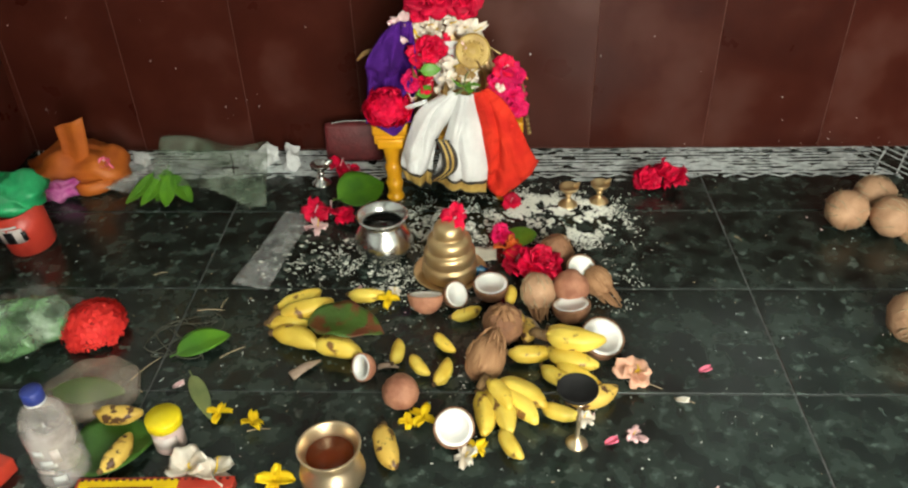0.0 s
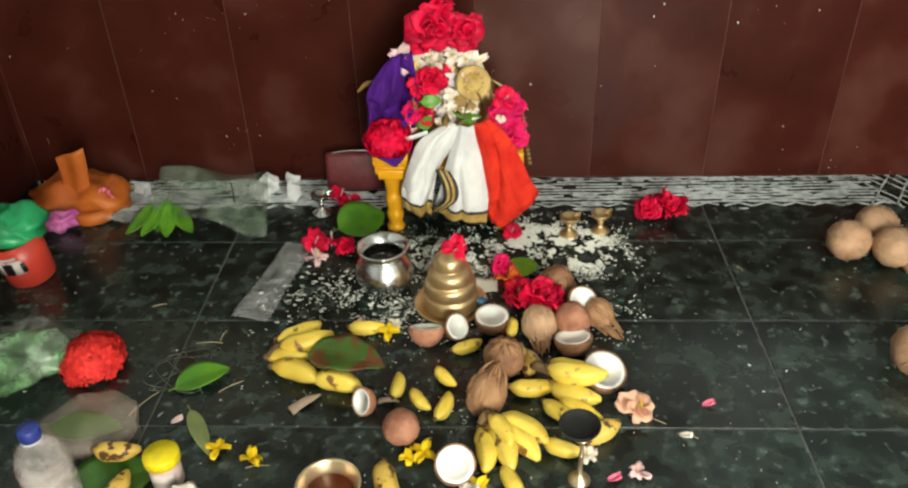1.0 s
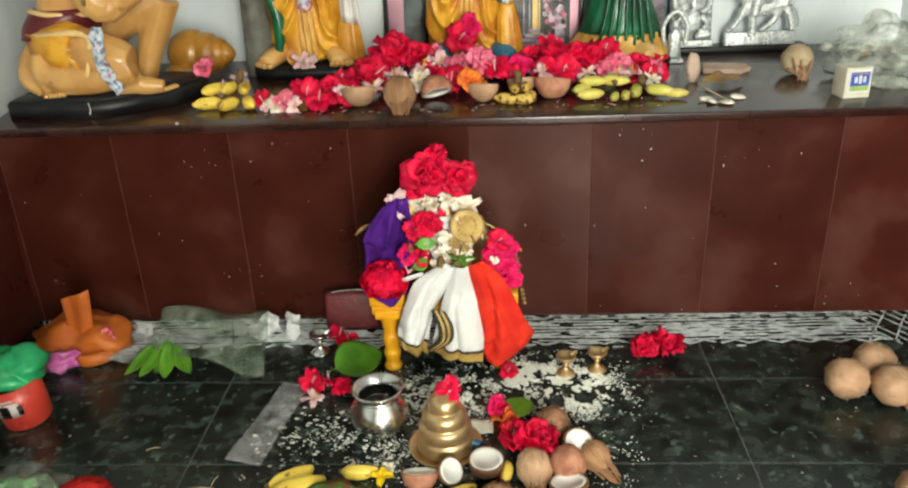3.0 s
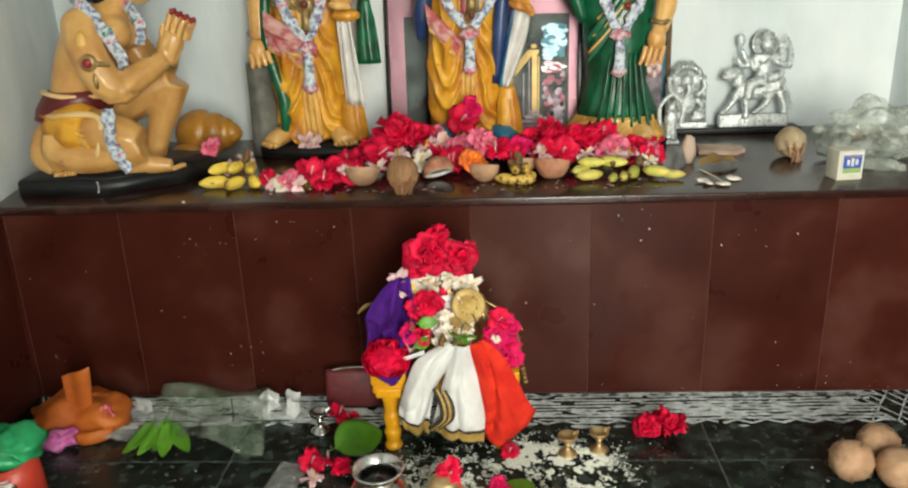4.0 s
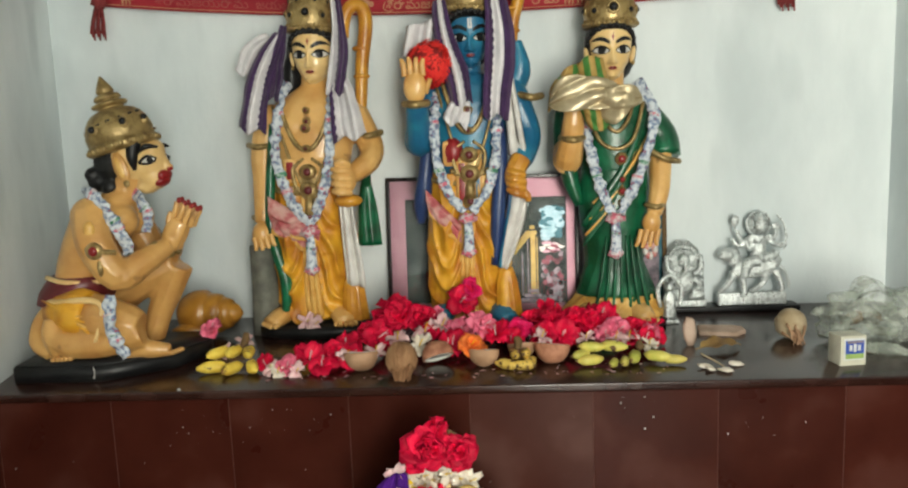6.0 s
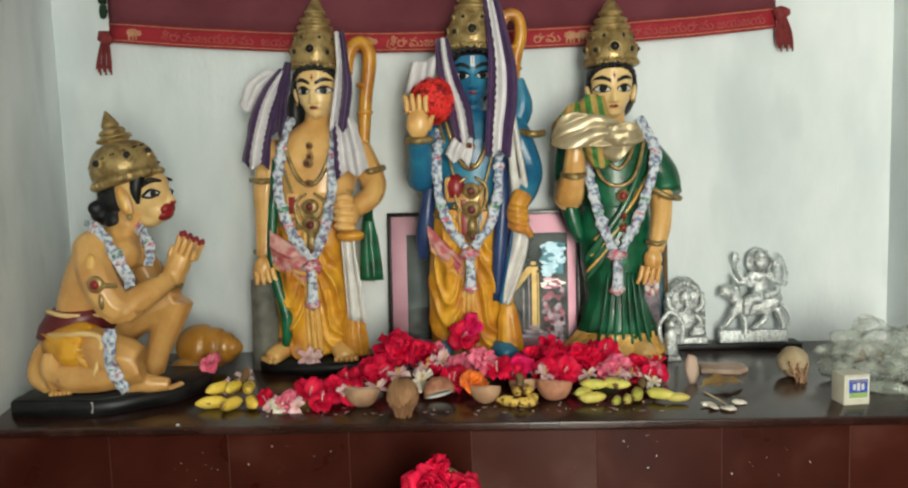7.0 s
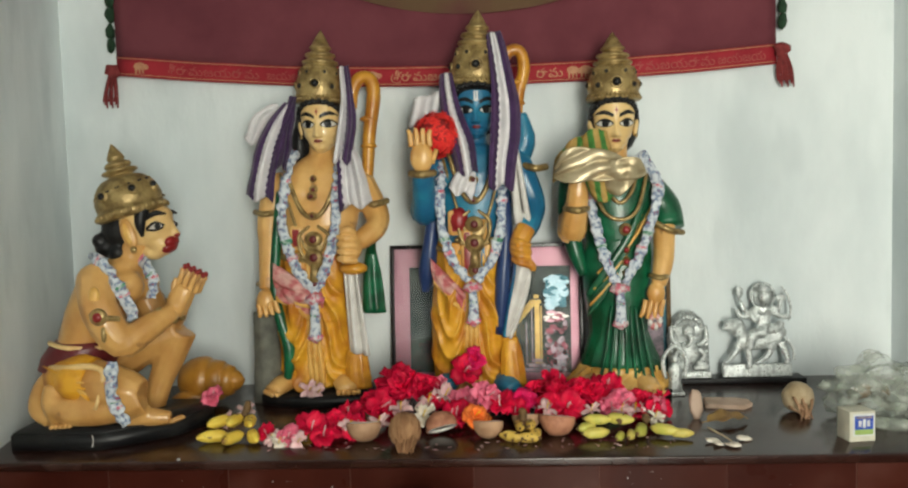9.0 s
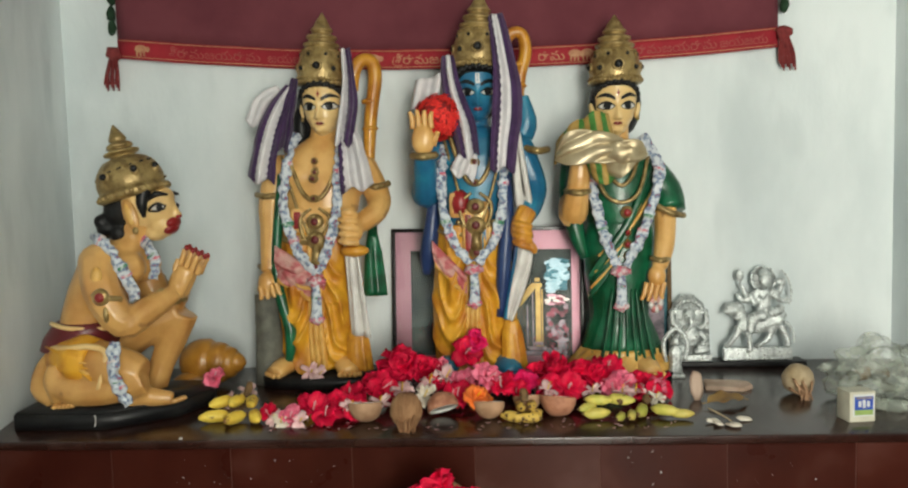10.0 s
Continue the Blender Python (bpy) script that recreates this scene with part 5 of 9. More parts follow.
# ---- what the statues wear: garlands, shawls, the ball of florets ----
def garland(pts, tail, w, label):
    g = thing("garland", label, "garland", group="printed garlands")
    w *= 0.84
    for i, path in enumerate(pts):
        bm = bmesh.new()
        tube(bm, path, [w * 0.9, w, w, w * 0.9], n=20, flat=0.45, sub=16)
        for v in bm.verts:
            v.co += V((wob(v.co.x, v.co.z, 60, i), wob(v.co.z, v.co.x, 50, i + 2), 0.6 * wob(v.co.z, v.co.x, 90, i))) * 0.009
        strand = part("strand", bm, M_GARLAND, g)
        line = spline(path, 8)
        for q, m in ((0.30, M_GARLAND_PINK), (0.62, M_GARLAND_GREEN), (0.70, M_GARLAND_PINK)):
            k = int(q * (len(line) - 1))
            bm = bmesh.new()
            tube(bm, [line[k] * 0.65 + line[k - 1] * 0.35, line[k], line[k] * 0.65 + line[k + 1] * 0.35], [w * 1.12] * 3, n=14, flat=0.52)
            for v in bm.verts:
                v.co += V((wob(v.co.x, v.co.z, 80, k), 0, wob(v.co.z, v.co.x, 80, k))) * 0.006
            part("band", bm, m, strand)
    if tail:
        (x, y, z), length = tail
        bm = bmesh.new()
        ball(bm, (x, y, z), (w * 1.8, w * 0.9, w * 1.0), 0, rough=0.6, n=20)
        part("knot", bm, M_GARLAND_PINK, g, "pink paper knot")
        bm = bmesh.new()
        tube(bm, [(x, y - 0.004, z - w * 0.6), (x + 0.002, y - 0.006, z - length * 0.6), (x, y - 0.004, z - length)], [w * 0.8, w * 1.0, w * 1.2], flat=0.5)
        part("tail", bm, M_GARLAND, g)
        bm = bmesh.new()
        ball(bm, (x, y - 0.003, z - length * 0.42), (w * 0.9, w * 0.7, w * 0.7), 0, rough=0.6, seed=2)
        part("leaf_bead", bm, M_GARLAND_GREEN, g, "green paper leaf")
        bm = bmesh.new()
        ball(bm, (x, y - 0.004, z - length), (w * 1.5, w * 0.7, w * 0.8), 0, rough=0.6, seed=3, n=20)
        part("tip", bm, M_GARLAND_PINK, g, "pink paper tip")
    return g


garland([[(-0.512, 2.625, 1.325), (-0.530, 2.572, 1.25), (-0.546, 2.556, 1.10), (-0.505, 2.548, 0.97), (-0.455, 2.545, 0.895)],
         [(-0.372, 2.62, 1.315), (-0.375, 2.566, 1.22), (-0.385, 2.552, 1.08), (-0.412, 2.546, 0.98), (-0.450, 2.545, 0.900)]],
        ((-0.452, 2.532, 0.875), 0.115), 0.0185, "blue and white printed paper garland round a statue")
garland([[(-0.055, 2.585, 1.275), (-0.062, 2.535, 1.20), (-0.062, 2.520, 1.09), (-0.030, 2.512, 0.985), (0.015, 2.508, 0.925)],
         [(0.125, 2.585, 1.25), (0.118, 2.535, 1.17), (0.112, 2.520, 1.08), (0.085, 2.512, 0.985), (0.035, 2.508, 0.925)]],
        ((0.026, 2.500, 0.905), 0.10), 0.0175, "blue and white printed paper garland on a statue")
garland([[(0.385, 2.62, 1.235), (0.378, 2.572, 1.17), (0.402, 2.565, 1.05), (0.428, 2.560, 0.96), (0.455, 2.560, 0.90)],
         [(0.540, 2.625, 1.29), (0.580, 2.58, 1.20), (0.560, 2.565, 1.09), (0.520, 2.56, 0.98), (0.478, 2.558, 0.90)]],
        ((0.462, 2.552, 0.885), 0.105), 0.0185, "blue and white paper garland over the sari")
garland([[(-1.00, 2.285, 1.035), (-0.955, 2.222, 1.035), (-0.905, 2.205, 0.985), (-0.878, 2.215, 0.925), (-0.866, 2.225, 0.875)],
         [(-0.940, 2.40, 1.045), (-0.865, 2.30, 1.020), (-0.828, 2.268, 0.975), (-0.830, 2.262, 0.925)],
         [(-0.898, 2.160, 0.775), (-0.893, 2.135, 0.72), (-0.885, 2.140, 0.66), (-0.866, 2.148, 0.61)]],
        None, 0.019, "blue and white printed paper garland on the kneeling statue")


def shawl(tails, label):
    """A striped towel over a crown: each tail is a folded strip along a curved line, with widths and the bands across it."""
    s = thing("shawl", label, "shawl", group="striped shawls")
    for line, widths, seed, bands in tails:
        bm = bmesh.new()
        line = spline(line, 8)
        count = len(line) - 1

        def f(u, v):
            k = round(v * count)
            p, d = line[k], (line[min(k + 1, count)] - line[max(k - 1, 0)]).normalized()
            side = V((-d.z, 0, d.x)).normalized()
            q = v * (len(widths) - 1)
            i = min(int(q), len(widths) - 2)
            w = widths[i] + (widths[i + 1] - widths[i]) * (q - i)
            fold = 0.013 * math.sin(u * 7.5 + seed + 0.8 * v) + 0.006 * math.sin(u * 17 + 2 * seed) + 0.012 * wob(u * 2, v * 4, 1, seed + 3)
            o = p + side * ((u - 0.5) * w * (1 + 0.10 * wob(v * 5, seed, 1, seed))) + V((0, fold * (0.5 + 0.6 * v), 0))
            return o + V((0, 0, 0.010 * math.sin(u * 9 + seed) * v ** 6))
        sheet(bm, f, 40, count, 0.003, lambda u, v: bands(u + (0.018 if int(v * count) % 2 else 0)))
        part("fold", bm, [M_PURPLE, M_CLOTH, M_PURPLE_PALE], s)
    return s


shawl([([(-0.520, 2.600, 1.465), (-0.552, 2.572, 1.405), (-0.578, 2.555, 1.335), (-0.596, 2.545, 1.265), (-0.610, 2.540, 1.180)], [0.034, 0.064, 0.076, 0.080, 0.086], 1.0, lambda u: 1 if 0.34 < u < 0.70 else (2 if 0.10 < u < 0.18 else 0)),
       ([(-0.555, 2.645, 1.455), (-0.600, 2.630, 1.415), (-0.628, 2.612, 1.350)], [0.05, 0.095, 0.080], 2.2, lambda u: 1),
       ([(-0.506, 2.600, 1.490), (-0.522, 2.590, 1.420), (-0.540, 2.578, 1.340), (-0.548, 2.570, 1.275)], [0.022, 0.040, 0.060, 0.045], 3.0, lambda u: 2 if 0.4 < u < 0.55 else 0),
       ([(-0.348, 2.600, 1.575), (-0.337, 2.580, 1.465), (-0.338, 2.560, 1.385), (-0.354, 2.545, 1.285)], [0.026, 0.040, 0.055, 0.050], 4.0, lambda u: 1 if u < 0.34 else (2 if 0.62 < u < 0.8 else 0)),
       ([(-0.345, 2.560, 1.330), (-0.328, 2.540, 1.250), (-0.315, 2.530, 1.150)], [0.045, 0.080, 0.092], 5.0, lambda u: 0 if u < 0.12 else 1)],
      "purple and white striped shawl draped over the crown")
shawl([([(-0.040, 2.580, 1.540), (-0.034, 2.545, 1.480), (-0.020, 2.525, 1.405), (0.006, 2.510, 1.325), (0.020, 2.500, 1.235)], [0.035, 0.050, 0.062, 0.072, 0.066], 7.0, lambda u: 1 if 0.42 < u < 0.70 else (2 if 0.12 < u < 0.28 else 0)),
       ([(0.026, 2.515, 1.250), (0.010, 2.500, 1.215), (-0.002, 2.490, 1.180)], [0.04, 0.070, 0.072], 8.0, lambda u: 1),
       ([(0.104, 2.580, 1.655), (0.120, 2.545, 1.560), (0.134, 2.522, 1.445), (0.132, 2.508, 1.350), (0.122, 2.498, 1.270), (0.116, 2.495, 1.195)], [0.040, 0.060, 0.078, 0.086, 0.080, 0.070], 9.0, lambda u: 1 if 0.30 < u < 0.66 else (2 if 0.10 < u < 0.20 or u > 0.86 else 0))],
      "purple and white striped shawl hanging beside the blue face")

cl = thing("folded_cloth", "folded gold brocade cloth with green and ochre stripes", "cloth")


def fan(left, right, y0, seed, folds, bands=0, depth=0.010, rise=0.5):
    """A gathered cloth end between an upper and a lower edge; rise tilts its folds from across to lengthwise."""
    bm = bmesh.new()
    a, b = spline([(x, 0, z) for x, z in left], 60), spline([(x, 0, z) for x, z in right], 60)

    def f(u, v):
        p, q = a[round(u * (len(a) - 1))], b[round(u * (len(b) - 1))]
        c = p * (1 - v) + q * v
        w = abs(math.sin(folds * u + rise * v + seed + 0.5 * wob(u * 3, v * 2, 1, seed)))
        return c.x, y0 - depth * w * (0.4 + 0.6 * v) + 0.035 * (2 * u - 1) ** 2 + 0.008 * wob(u * 4, v * 4, 1, seed), c.z - 0.010 * w * v + 0.006 * w * (1 - v)
    sheet(bm, f, 60, 30, 0.004, bands)
    return bm


stripes = [M_STRIPE_GREEN, M_STRIPE_OCHRE]
part("striped_fold", fan([(0.352, 1.318), (0.368, 1.345), (0.400, 1.354), (0.428, 1.345)], [(0.352, 1.262), (0.380, 1.272), (0.412, 1.280), (0.446, 1.288)], 2.512, 2.0, 6, lambda u, v: int(u * 6) % 2, 0.006), stripes, cl)
part("back_fold", fan([(0.278, 1.268), (0.300, 1.300), (0.335, 1.330), (0.366, 1.340)], [(0.270, 1.215), (0.296, 1.235), (0.330, 1.255), (0.366, 1.268)], 2.520, 0.7, 7, lambda u, v: 0 if 0.30 < u < 0.42 or 0.72 < u < 0.84 else 1, 0.010), stripes, cl)
part("brocade_end", fan([(0.276, 1.252), (0.304, 1.292), (0.372, 1.298), (0.440, 1.280), (0.470, 1.262)], [(0.270, 1.222), (0.312, 1.212), (0.380, 1.210), (0.440, 1.218), (0.490, 1.226)], 2.474, 0.3, 5.5, 0, 0.016, 6.5), M_BROCADE, cl)
part("striped_fold", fan([(0.350, 1.226), (0.372, 1.232), (0.400, 1.234), (0.425, 1.232)], [(0.378, 1.176), (0.396, 1.150), (0.418, 1.156), (0.446, 1.172)], 2.480, 4.0, 5, lambda u, v: int(u * 5 + 0.6 * v) % 2, 0.006), stripes, cl)
part("brocade_end", fan([(0.398, 1.236), (0.430, 1.262), (0.468, 1.266), (0.506, 1.262), (0.526, 1.246)], [(0.420, 1.172), (0.446, 1.170), (0.474, 1.190), (0.502, 1.212), (0.530, 1.232)], 2.460, 1.6, -5, 0, 0.013, 5.0), M_BROCADE, cl)


def florets(bm, c, r, count, seed, size=0.009, low=-0.2):
    """A dome of small four-petalled florets."""
    rg = random.Random(seed)
    for i in range(count):
        z = rg.uniform(low, 1)
        a = rg.uniform(0, math.tau)
        q = math.sqrt(max(0, 1 - z * z))
        d = V((q * math.cos(a), q * math.sin(a), z))
        p = V(c) + V((d.x * r[0], d.y * r[1], d.z * r[2])) * rg.uniform(0.88, 1.06)
        u = d.orthogonal().normalized()
        w = d.cross(u)
        s = size * rg.uniform(0.7, 1.2)
        t = rg.uniform(0, 1.5)
        for k in range(4):
            b = t + k * math.pi / 2
            e1, e2 = u * math.cos(b) + w * math.sin(b), u * math.cos(b + 1.57) + w * math.sin(b + 1.57)
            vs = [p, p + e1 * s * 0.6 + e2 * s * 0.32 + d * s * 0.25, p + e1 * s * 1.1 + d * s * 0.12, p + e1 * s * 0.6 - e2 * s * 0.32 + d * s * 0.25]
            bm.faces.new([bm.verts.new(v) for v in vs])


fb = thing("flower_ball", "ball of scarlet florets held in a statue's palm", "flower ball")
bm = bmesh.new()
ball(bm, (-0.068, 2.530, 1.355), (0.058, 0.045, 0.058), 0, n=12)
part("core", bm, M_FLORET_GAPS, fb)
bm = bmesh.new()
florets(bm, (-0.068, 2.530, 1.355), (0.065, 0.052, 0.065), 330, 3, 0.0135, -1)
tagged(part("floret_cover", bm, M_IXORA, fb), kind="stuff")
bm = bmesh.new()
sheet(bm, lambda u, v: (-0.155 + 0.085 * u + 0.02 * v, 2.585 - 0.02 * math.sin(9 * u), 1.38 + 0.09 * v + 0.02 * u), 10, 8, 0.004, 0)
whole("handkerchief", bm, M_CLOTH, "small folded white cloth behind the scarlet flowers", "cloth")

# ---- banner on the back wall ----
def sag(x):
    """Height of the banner's lower edge along the wall."""
    u = (x + 1.14) / 2.145
    return 1.60 - 0.035 * u - 0.21 * u * (1 - u)


banner = thing("banner", "maroon cloth banner with red lettered border and tassels", "banner")
bm = bmesh.new()
sheet(bm, lambda u, v: (-1.14 + 2.145 * u, YB - 0.024 - 0.006 * math.sin(u * 17) - 0.004 * math.sin(u * 41 + v * 5), sag(-1.14 + 2.145 * u) + 0.060 + (2.25 - sag(-1.14 + 2.145 * u) - 0.06) * v), 60, 14, 0.003, 0)
part("field", bm, M_BANNER, banner)
bm = bmesh.new()
sheet(bm, lambda u, v: (-1.14 + 2.145 * u, YB - 0.026 - 0.006 * math.sin(u * 17) - 0.004 * math.sin(u * 41), sag(-1.14 + 2.145 * u) + 0.064 * v), 60, 3, 0.003, 0)
border = part("border", bm, M_BANNER_RED, banner, "crimson border with pale printed letters")
bm = bmesh.new()
for dz in (0.006, 0.0575):
    sheet(bm, lambda u, v: (-1.135 + 2.135 * u, YB - 0.0285 - 0.006 * math.sin(u * 17) - 0.004 * math.sin(u * 41), sag(-1.14 + 2.145 * u) + dz + 0.0028 * v), 60, 1, 0.0008, 0)
part("border_line", bm, M_LETTER, border)


def word(text, x, width, ink=M_LETTER):
    """Printed word on the border, laid along its slope."""
    cu = bpy.data.curves.new("lettering", "FONT")
    cu.body, cu.size, cu.extrude, cu.align_x = text, 0.040, 0.0004, "CENTER"
    tmp = bpy.data.objects.new("lettering", cu)
    scene.collection.objects.link(tmp)
    bpy.context.view_layer.update()
    me = bpy.data.meshes.new_from_object(tmp.evaluated_get(bpy.context.evaluated_depsgraph_get()))
    bpy.data.objects.remove(tmp)
    xs = [v.co.x for v in me.vertices] or [0, 1]
    s = width / max(max(xs) - min(xs), 1e-3)
    for v in me.vertices:
        xx = x + v.co.x * s
        u = (xx + 1.14) / 2.145
        v.co = (xx, YB - 0.0305 - 0.006 * math.sin(u * 17) - 0.004 * math.sin(u * 41) - v.co.z, sag(xx) + 0.017 + v.co.y)
    me.materials.clear()
    me.materials.append(ink)
    ob = new("lettering", me)
    ob.parent = border


word("శీరామజయ", -0.120, 0.20)
bm = bmesh.new()
tube(bm, [(-0.222, YB - 0.033, sag(-0.22) + 0.040), (-0.229, YB - 0.033, sag(-0.22) + 0.022), (-0.214, YB - 0.033, sag(-0.22) + 0.010), (-0.198, YB - 0.033, sag(-0.22) + 0.014)], 0.0016, n=5)
part("lettering", bm, M_LETTER, border)
word("రామ", 0.285, 0.085)
word("శీరామజయరామ", -0.815, 0.30, M_LETTER_DIM)
word("జయజయ", -0.560, 0.16, M_LETTER_DIM)
word("రామజయరామ", 0.680, 0.26, M_LETTER_DIM)
word("జయజయ", 0.895, 0.15, M_LETTER_DIM)
for x in (-1.06, -0.29, 0.36, 0.40):        # small printed elephants as plain shapes
    bm = bmesh.new()
    u = (x + 1.14) / 2.145
    y = YB - 0.030 - 0.006 * math.sin(u * 17) - 0.004 * math.sin(u * 41)
    ball(bm, (x, y, sag(x) + 0.036), (0.020, 0.0012, 0.013))
    for dx in (-0.012, 0.0, 0.011):
        box(bm, (x + dx, y, sag(x) + 0.021), (0.006, 0.0012, 0.02))
    ball(bm, (x + 0.022, y, sag(x) + 0.033), (0.009, 0.0012, 0.009))
    part("printed_motif", bm, M_LETTER, border)
bm = bmesh.new()
lathe(bm, [(0.002, 0.001), (0.25, 0.001), (0.25, -0.001)], n=64, m=pose(0.045, YB - 0.036, sag(0.045) + 0.478, 90, 0, 0) @ Matrix.Diagonal((2.28, 1, 1, 1)))
part("printed_disc", bm, M_OLIVE, banner, "faded olive disc print")
for x, z in ((-1.155, 1.56), (1.02, 1.555)):
    s = 1 if x > 0 else -1
    for k in range(7):
        bm = bmesh.new()
        ball(bm, (x + s * 0.002 * (k % 2) - 0.004 * s * k * 0.3, YB - 0.03, z + 0.14 + k * 0.048), (0.016, 0.014, 0.027), 0, n=8, rough=0.4, seed=k)
        part("green_bobble", bm, M_TASSEL, banner)
    bm = bmesh.new()
    ball(bm, (x, YB - 0.03, z + 0.055), (0.026, 0.016, 0.022), 0, n=10, rough=0.5, seed=x)
    for k in range(9):
        dx = (k - 4) * 0.0055
        tube(bm, [(x + dx * 0.4, YB - 0.03, z + 0.05), (x + dx + s * 0.006, YB - 0.03 - 0.004 * (k % 3), z - 0.01), (x + dx * 1.1 + s * 0.012, YB - 0.03, z - 0.045 - 0.01 * (k % 3))], [0.004, 0.003], n=5)
    part("tassel", bm, M_TASSEL_RED, banner, "frayed dark red tassel")

# ---- framed pictures that lean on the wall ----
pic = thing("framed_picture", "black framed picture with pink mount behind glass", "picture", at=pose(0.058, YB - 0.075, H, -4.0, 0, -5))
bm = bmesh.new()
for c, s in (((0, 0, 0.006), (0.628, 0.018, 0.012)), ((0, 0, 0.458), (0.628, 0.018, 0.012)), ((-0.308, 0, 0.232), (0.012, 0.018, 0.44)), ((0.308, 0, 0.232), (0.012, 0.018, 0.44))):
    box(bm, c, s, bevel=0.002)
part("frame", bm, M_FRAME, pic)
bm = bmesh.new()
box(bm, (0, 0.003, 0.232), (0.604, 0.004, 0.440))
part("mount", bm, M_MOUNT, pic, "pale pink mount")
bm = bmesh.new()
box(bm, (0.012, -0.0005, 0.218), (0.526, 0.002, 0.345), 0)
def blot(x, y, z, rx, rz, mi, seed, n=22):
    """A flat patch of printed colour with a ragged edge."""
    bm.faces.new([bm.verts.new((x + rx * math.cos(a) * (1 + 0.35 * wob(3 * math.cos(a), 3 * math.sin(a), 1, seed)), y, z + rz * math.sin(a) * (1 + 0.35 * wob(3 * math.sin(a), 3 * math.cos(a), 1, seed + 4)))) for a in [-k * math.tau / n for k in range(n)]]).material_index = mi


rp = random.Random(5)
for k in range(44):                # mottled strip at the figure's side
    blot(rp.uniform(-0.150, -0.118), -0.0030 - 0.00005 * k, rp.uniform(0.050, 0.26), 0.008, 0.011, (3, 2, 6, 3)[k % 4], 60 + k, 10)
box(bm, (0.228, -0.0020, 0.305), (0.066, 0.001, 0.085), 1)
for k in range(46):                # sky, a bright band, and grey stonework below
    blot(rp.uniform(0.200, 0.256), -0.0034 - 0.00005 * k, rp.uniform(0.250, 0.355), 0.015, 0.008, (1, 7, 7, 7)[k % 4], k, 12)
for k in range(20):
    blot(rp.uniform(0.198, 0.258), -0.0060 - 0.00005 * k, rp.uniform(0.212, 0.245), 0.013, 0.005, (6, 4, 3)[k % 3], 20 + k, 12)
for k in range(80):
    blot(rp.uniform(0.198, 0.258), -0.0030 - 0.00003 * k, rp.uniform(0.055, 0.205), 0.008, 0.009, (2, 0, 2, 3)[k % 4], 80 + k, 10)
for x, w, z0, z1, mi in ((0.167, 0.016, 0.07, 0.275, 5), (0.150, 0.003, 0.08, 0.27, 2), (0.132, 0.004, 0.07, 0.21, 2), (0.180, 0.004, 0.07, 0.26, 5)):
    box(bm, (x, -0.0058, (z0 + z1) / 2), (w, 0.001, z1 - z0), mi)
for z, w in ((0.055, 0.080), (0.070, 0.056), (0.085, 0.034), (0.275, 0.030), (0.292, 0.016)):
    box(bm, (0.165, -0.0064, z), (w, 0.001, 0.012), 5 if z > 0.2 else 2)
for k in range(12):
    blot(0.105 + 0.045 * k / 11, -0.0066, 0.215 + 0.055 * k / 11, 0.010, 0.012, 5, 120 + k, 10)
part("print", bm, [M_PRINT_DARK, M_PRINT_TEAL, M_PRINT_PALE, M_PRINT_ROSE, M_WHITE, M_BORDER, M_MOUNT, M_PRINT_SKY], pic, "faded print of a tall lamp in muted colours", smooth=False)
M_GLASS = bpy.data.materials.new("picture_glass")
M_GLASS.use_nodes = True
g = M_GLASS.node_tree.nodes["Principled BSDF"]
g.inputs["Base Color"].default_value, g.inputs["Roughness"].default_value, g.inputs["Alpha"].default_value = (1, 1, 1, 1), 0.02, 1.0
g.inputs["Transmission Weight"].default_value, g.inputs["IOR"].default_value = 1.0, 1.45
bm = bmesh.new()
box(bm, (0, -0.0100, 0.232), (0.602, 0.002, 0.438))
part("glass", bm, M_GLASS, pic, "clear picture glass", smooth=False).visible_shadow = False

pic2 = thing("framed_picture", "narrow wooden framed blue picture behind the sari statue", "picture", at=pose(0.565, YB - 0.03, H, -3, 0, 0))
bm = bmesh.new()
for c, s in (((0, 0, 0.008), (0.20, 0.016, 0.016)), ((0, 0, 0.392), (0.20, 0.016, 0.016)), ((-0.093, 0, 0.20), (0.014, 0.016, 0.37)), ((0.093, 0, 0.20), (0.014, 0.016, 0.37))):
    box(bm, c, s, bevel=0.002)
part("frame", bm, M_STEM, pic2)
bm = bmesh.new()
box(bm, (0, 0.002, 0.20), (0.172, 0.003, 0.368), 0)
box(bm, (0.03, 0.0, 0.15), (0.09, 0.001, 0.16), 1)
part("print", bm, [M_PRINT_TEAL, M_PRINT_PALE], pic2, "blue sky print", smooth=False)

# ---- silver reliefs ----
def plaque(bm, w, h, arch):
    poly = [(-w / 2, 0), (w / 2, 0)] + [(w / 2 * math.cos(a) * (1 + 0.05 * math.sin(9 * a)), h * (1 - arch) + h * arch * math.sin(a) * (1 + 0.04 * math.sin(11 * a))) for a in [k * math.pi / 18 for k in range(19)]]
    lo, hi = [bm.verts.new((x, 0.004, z)) for x, z in poly], [bm.verts.new((x, -0.004, z)) for x, z in poly]
    skin(bm, [lo, hi])


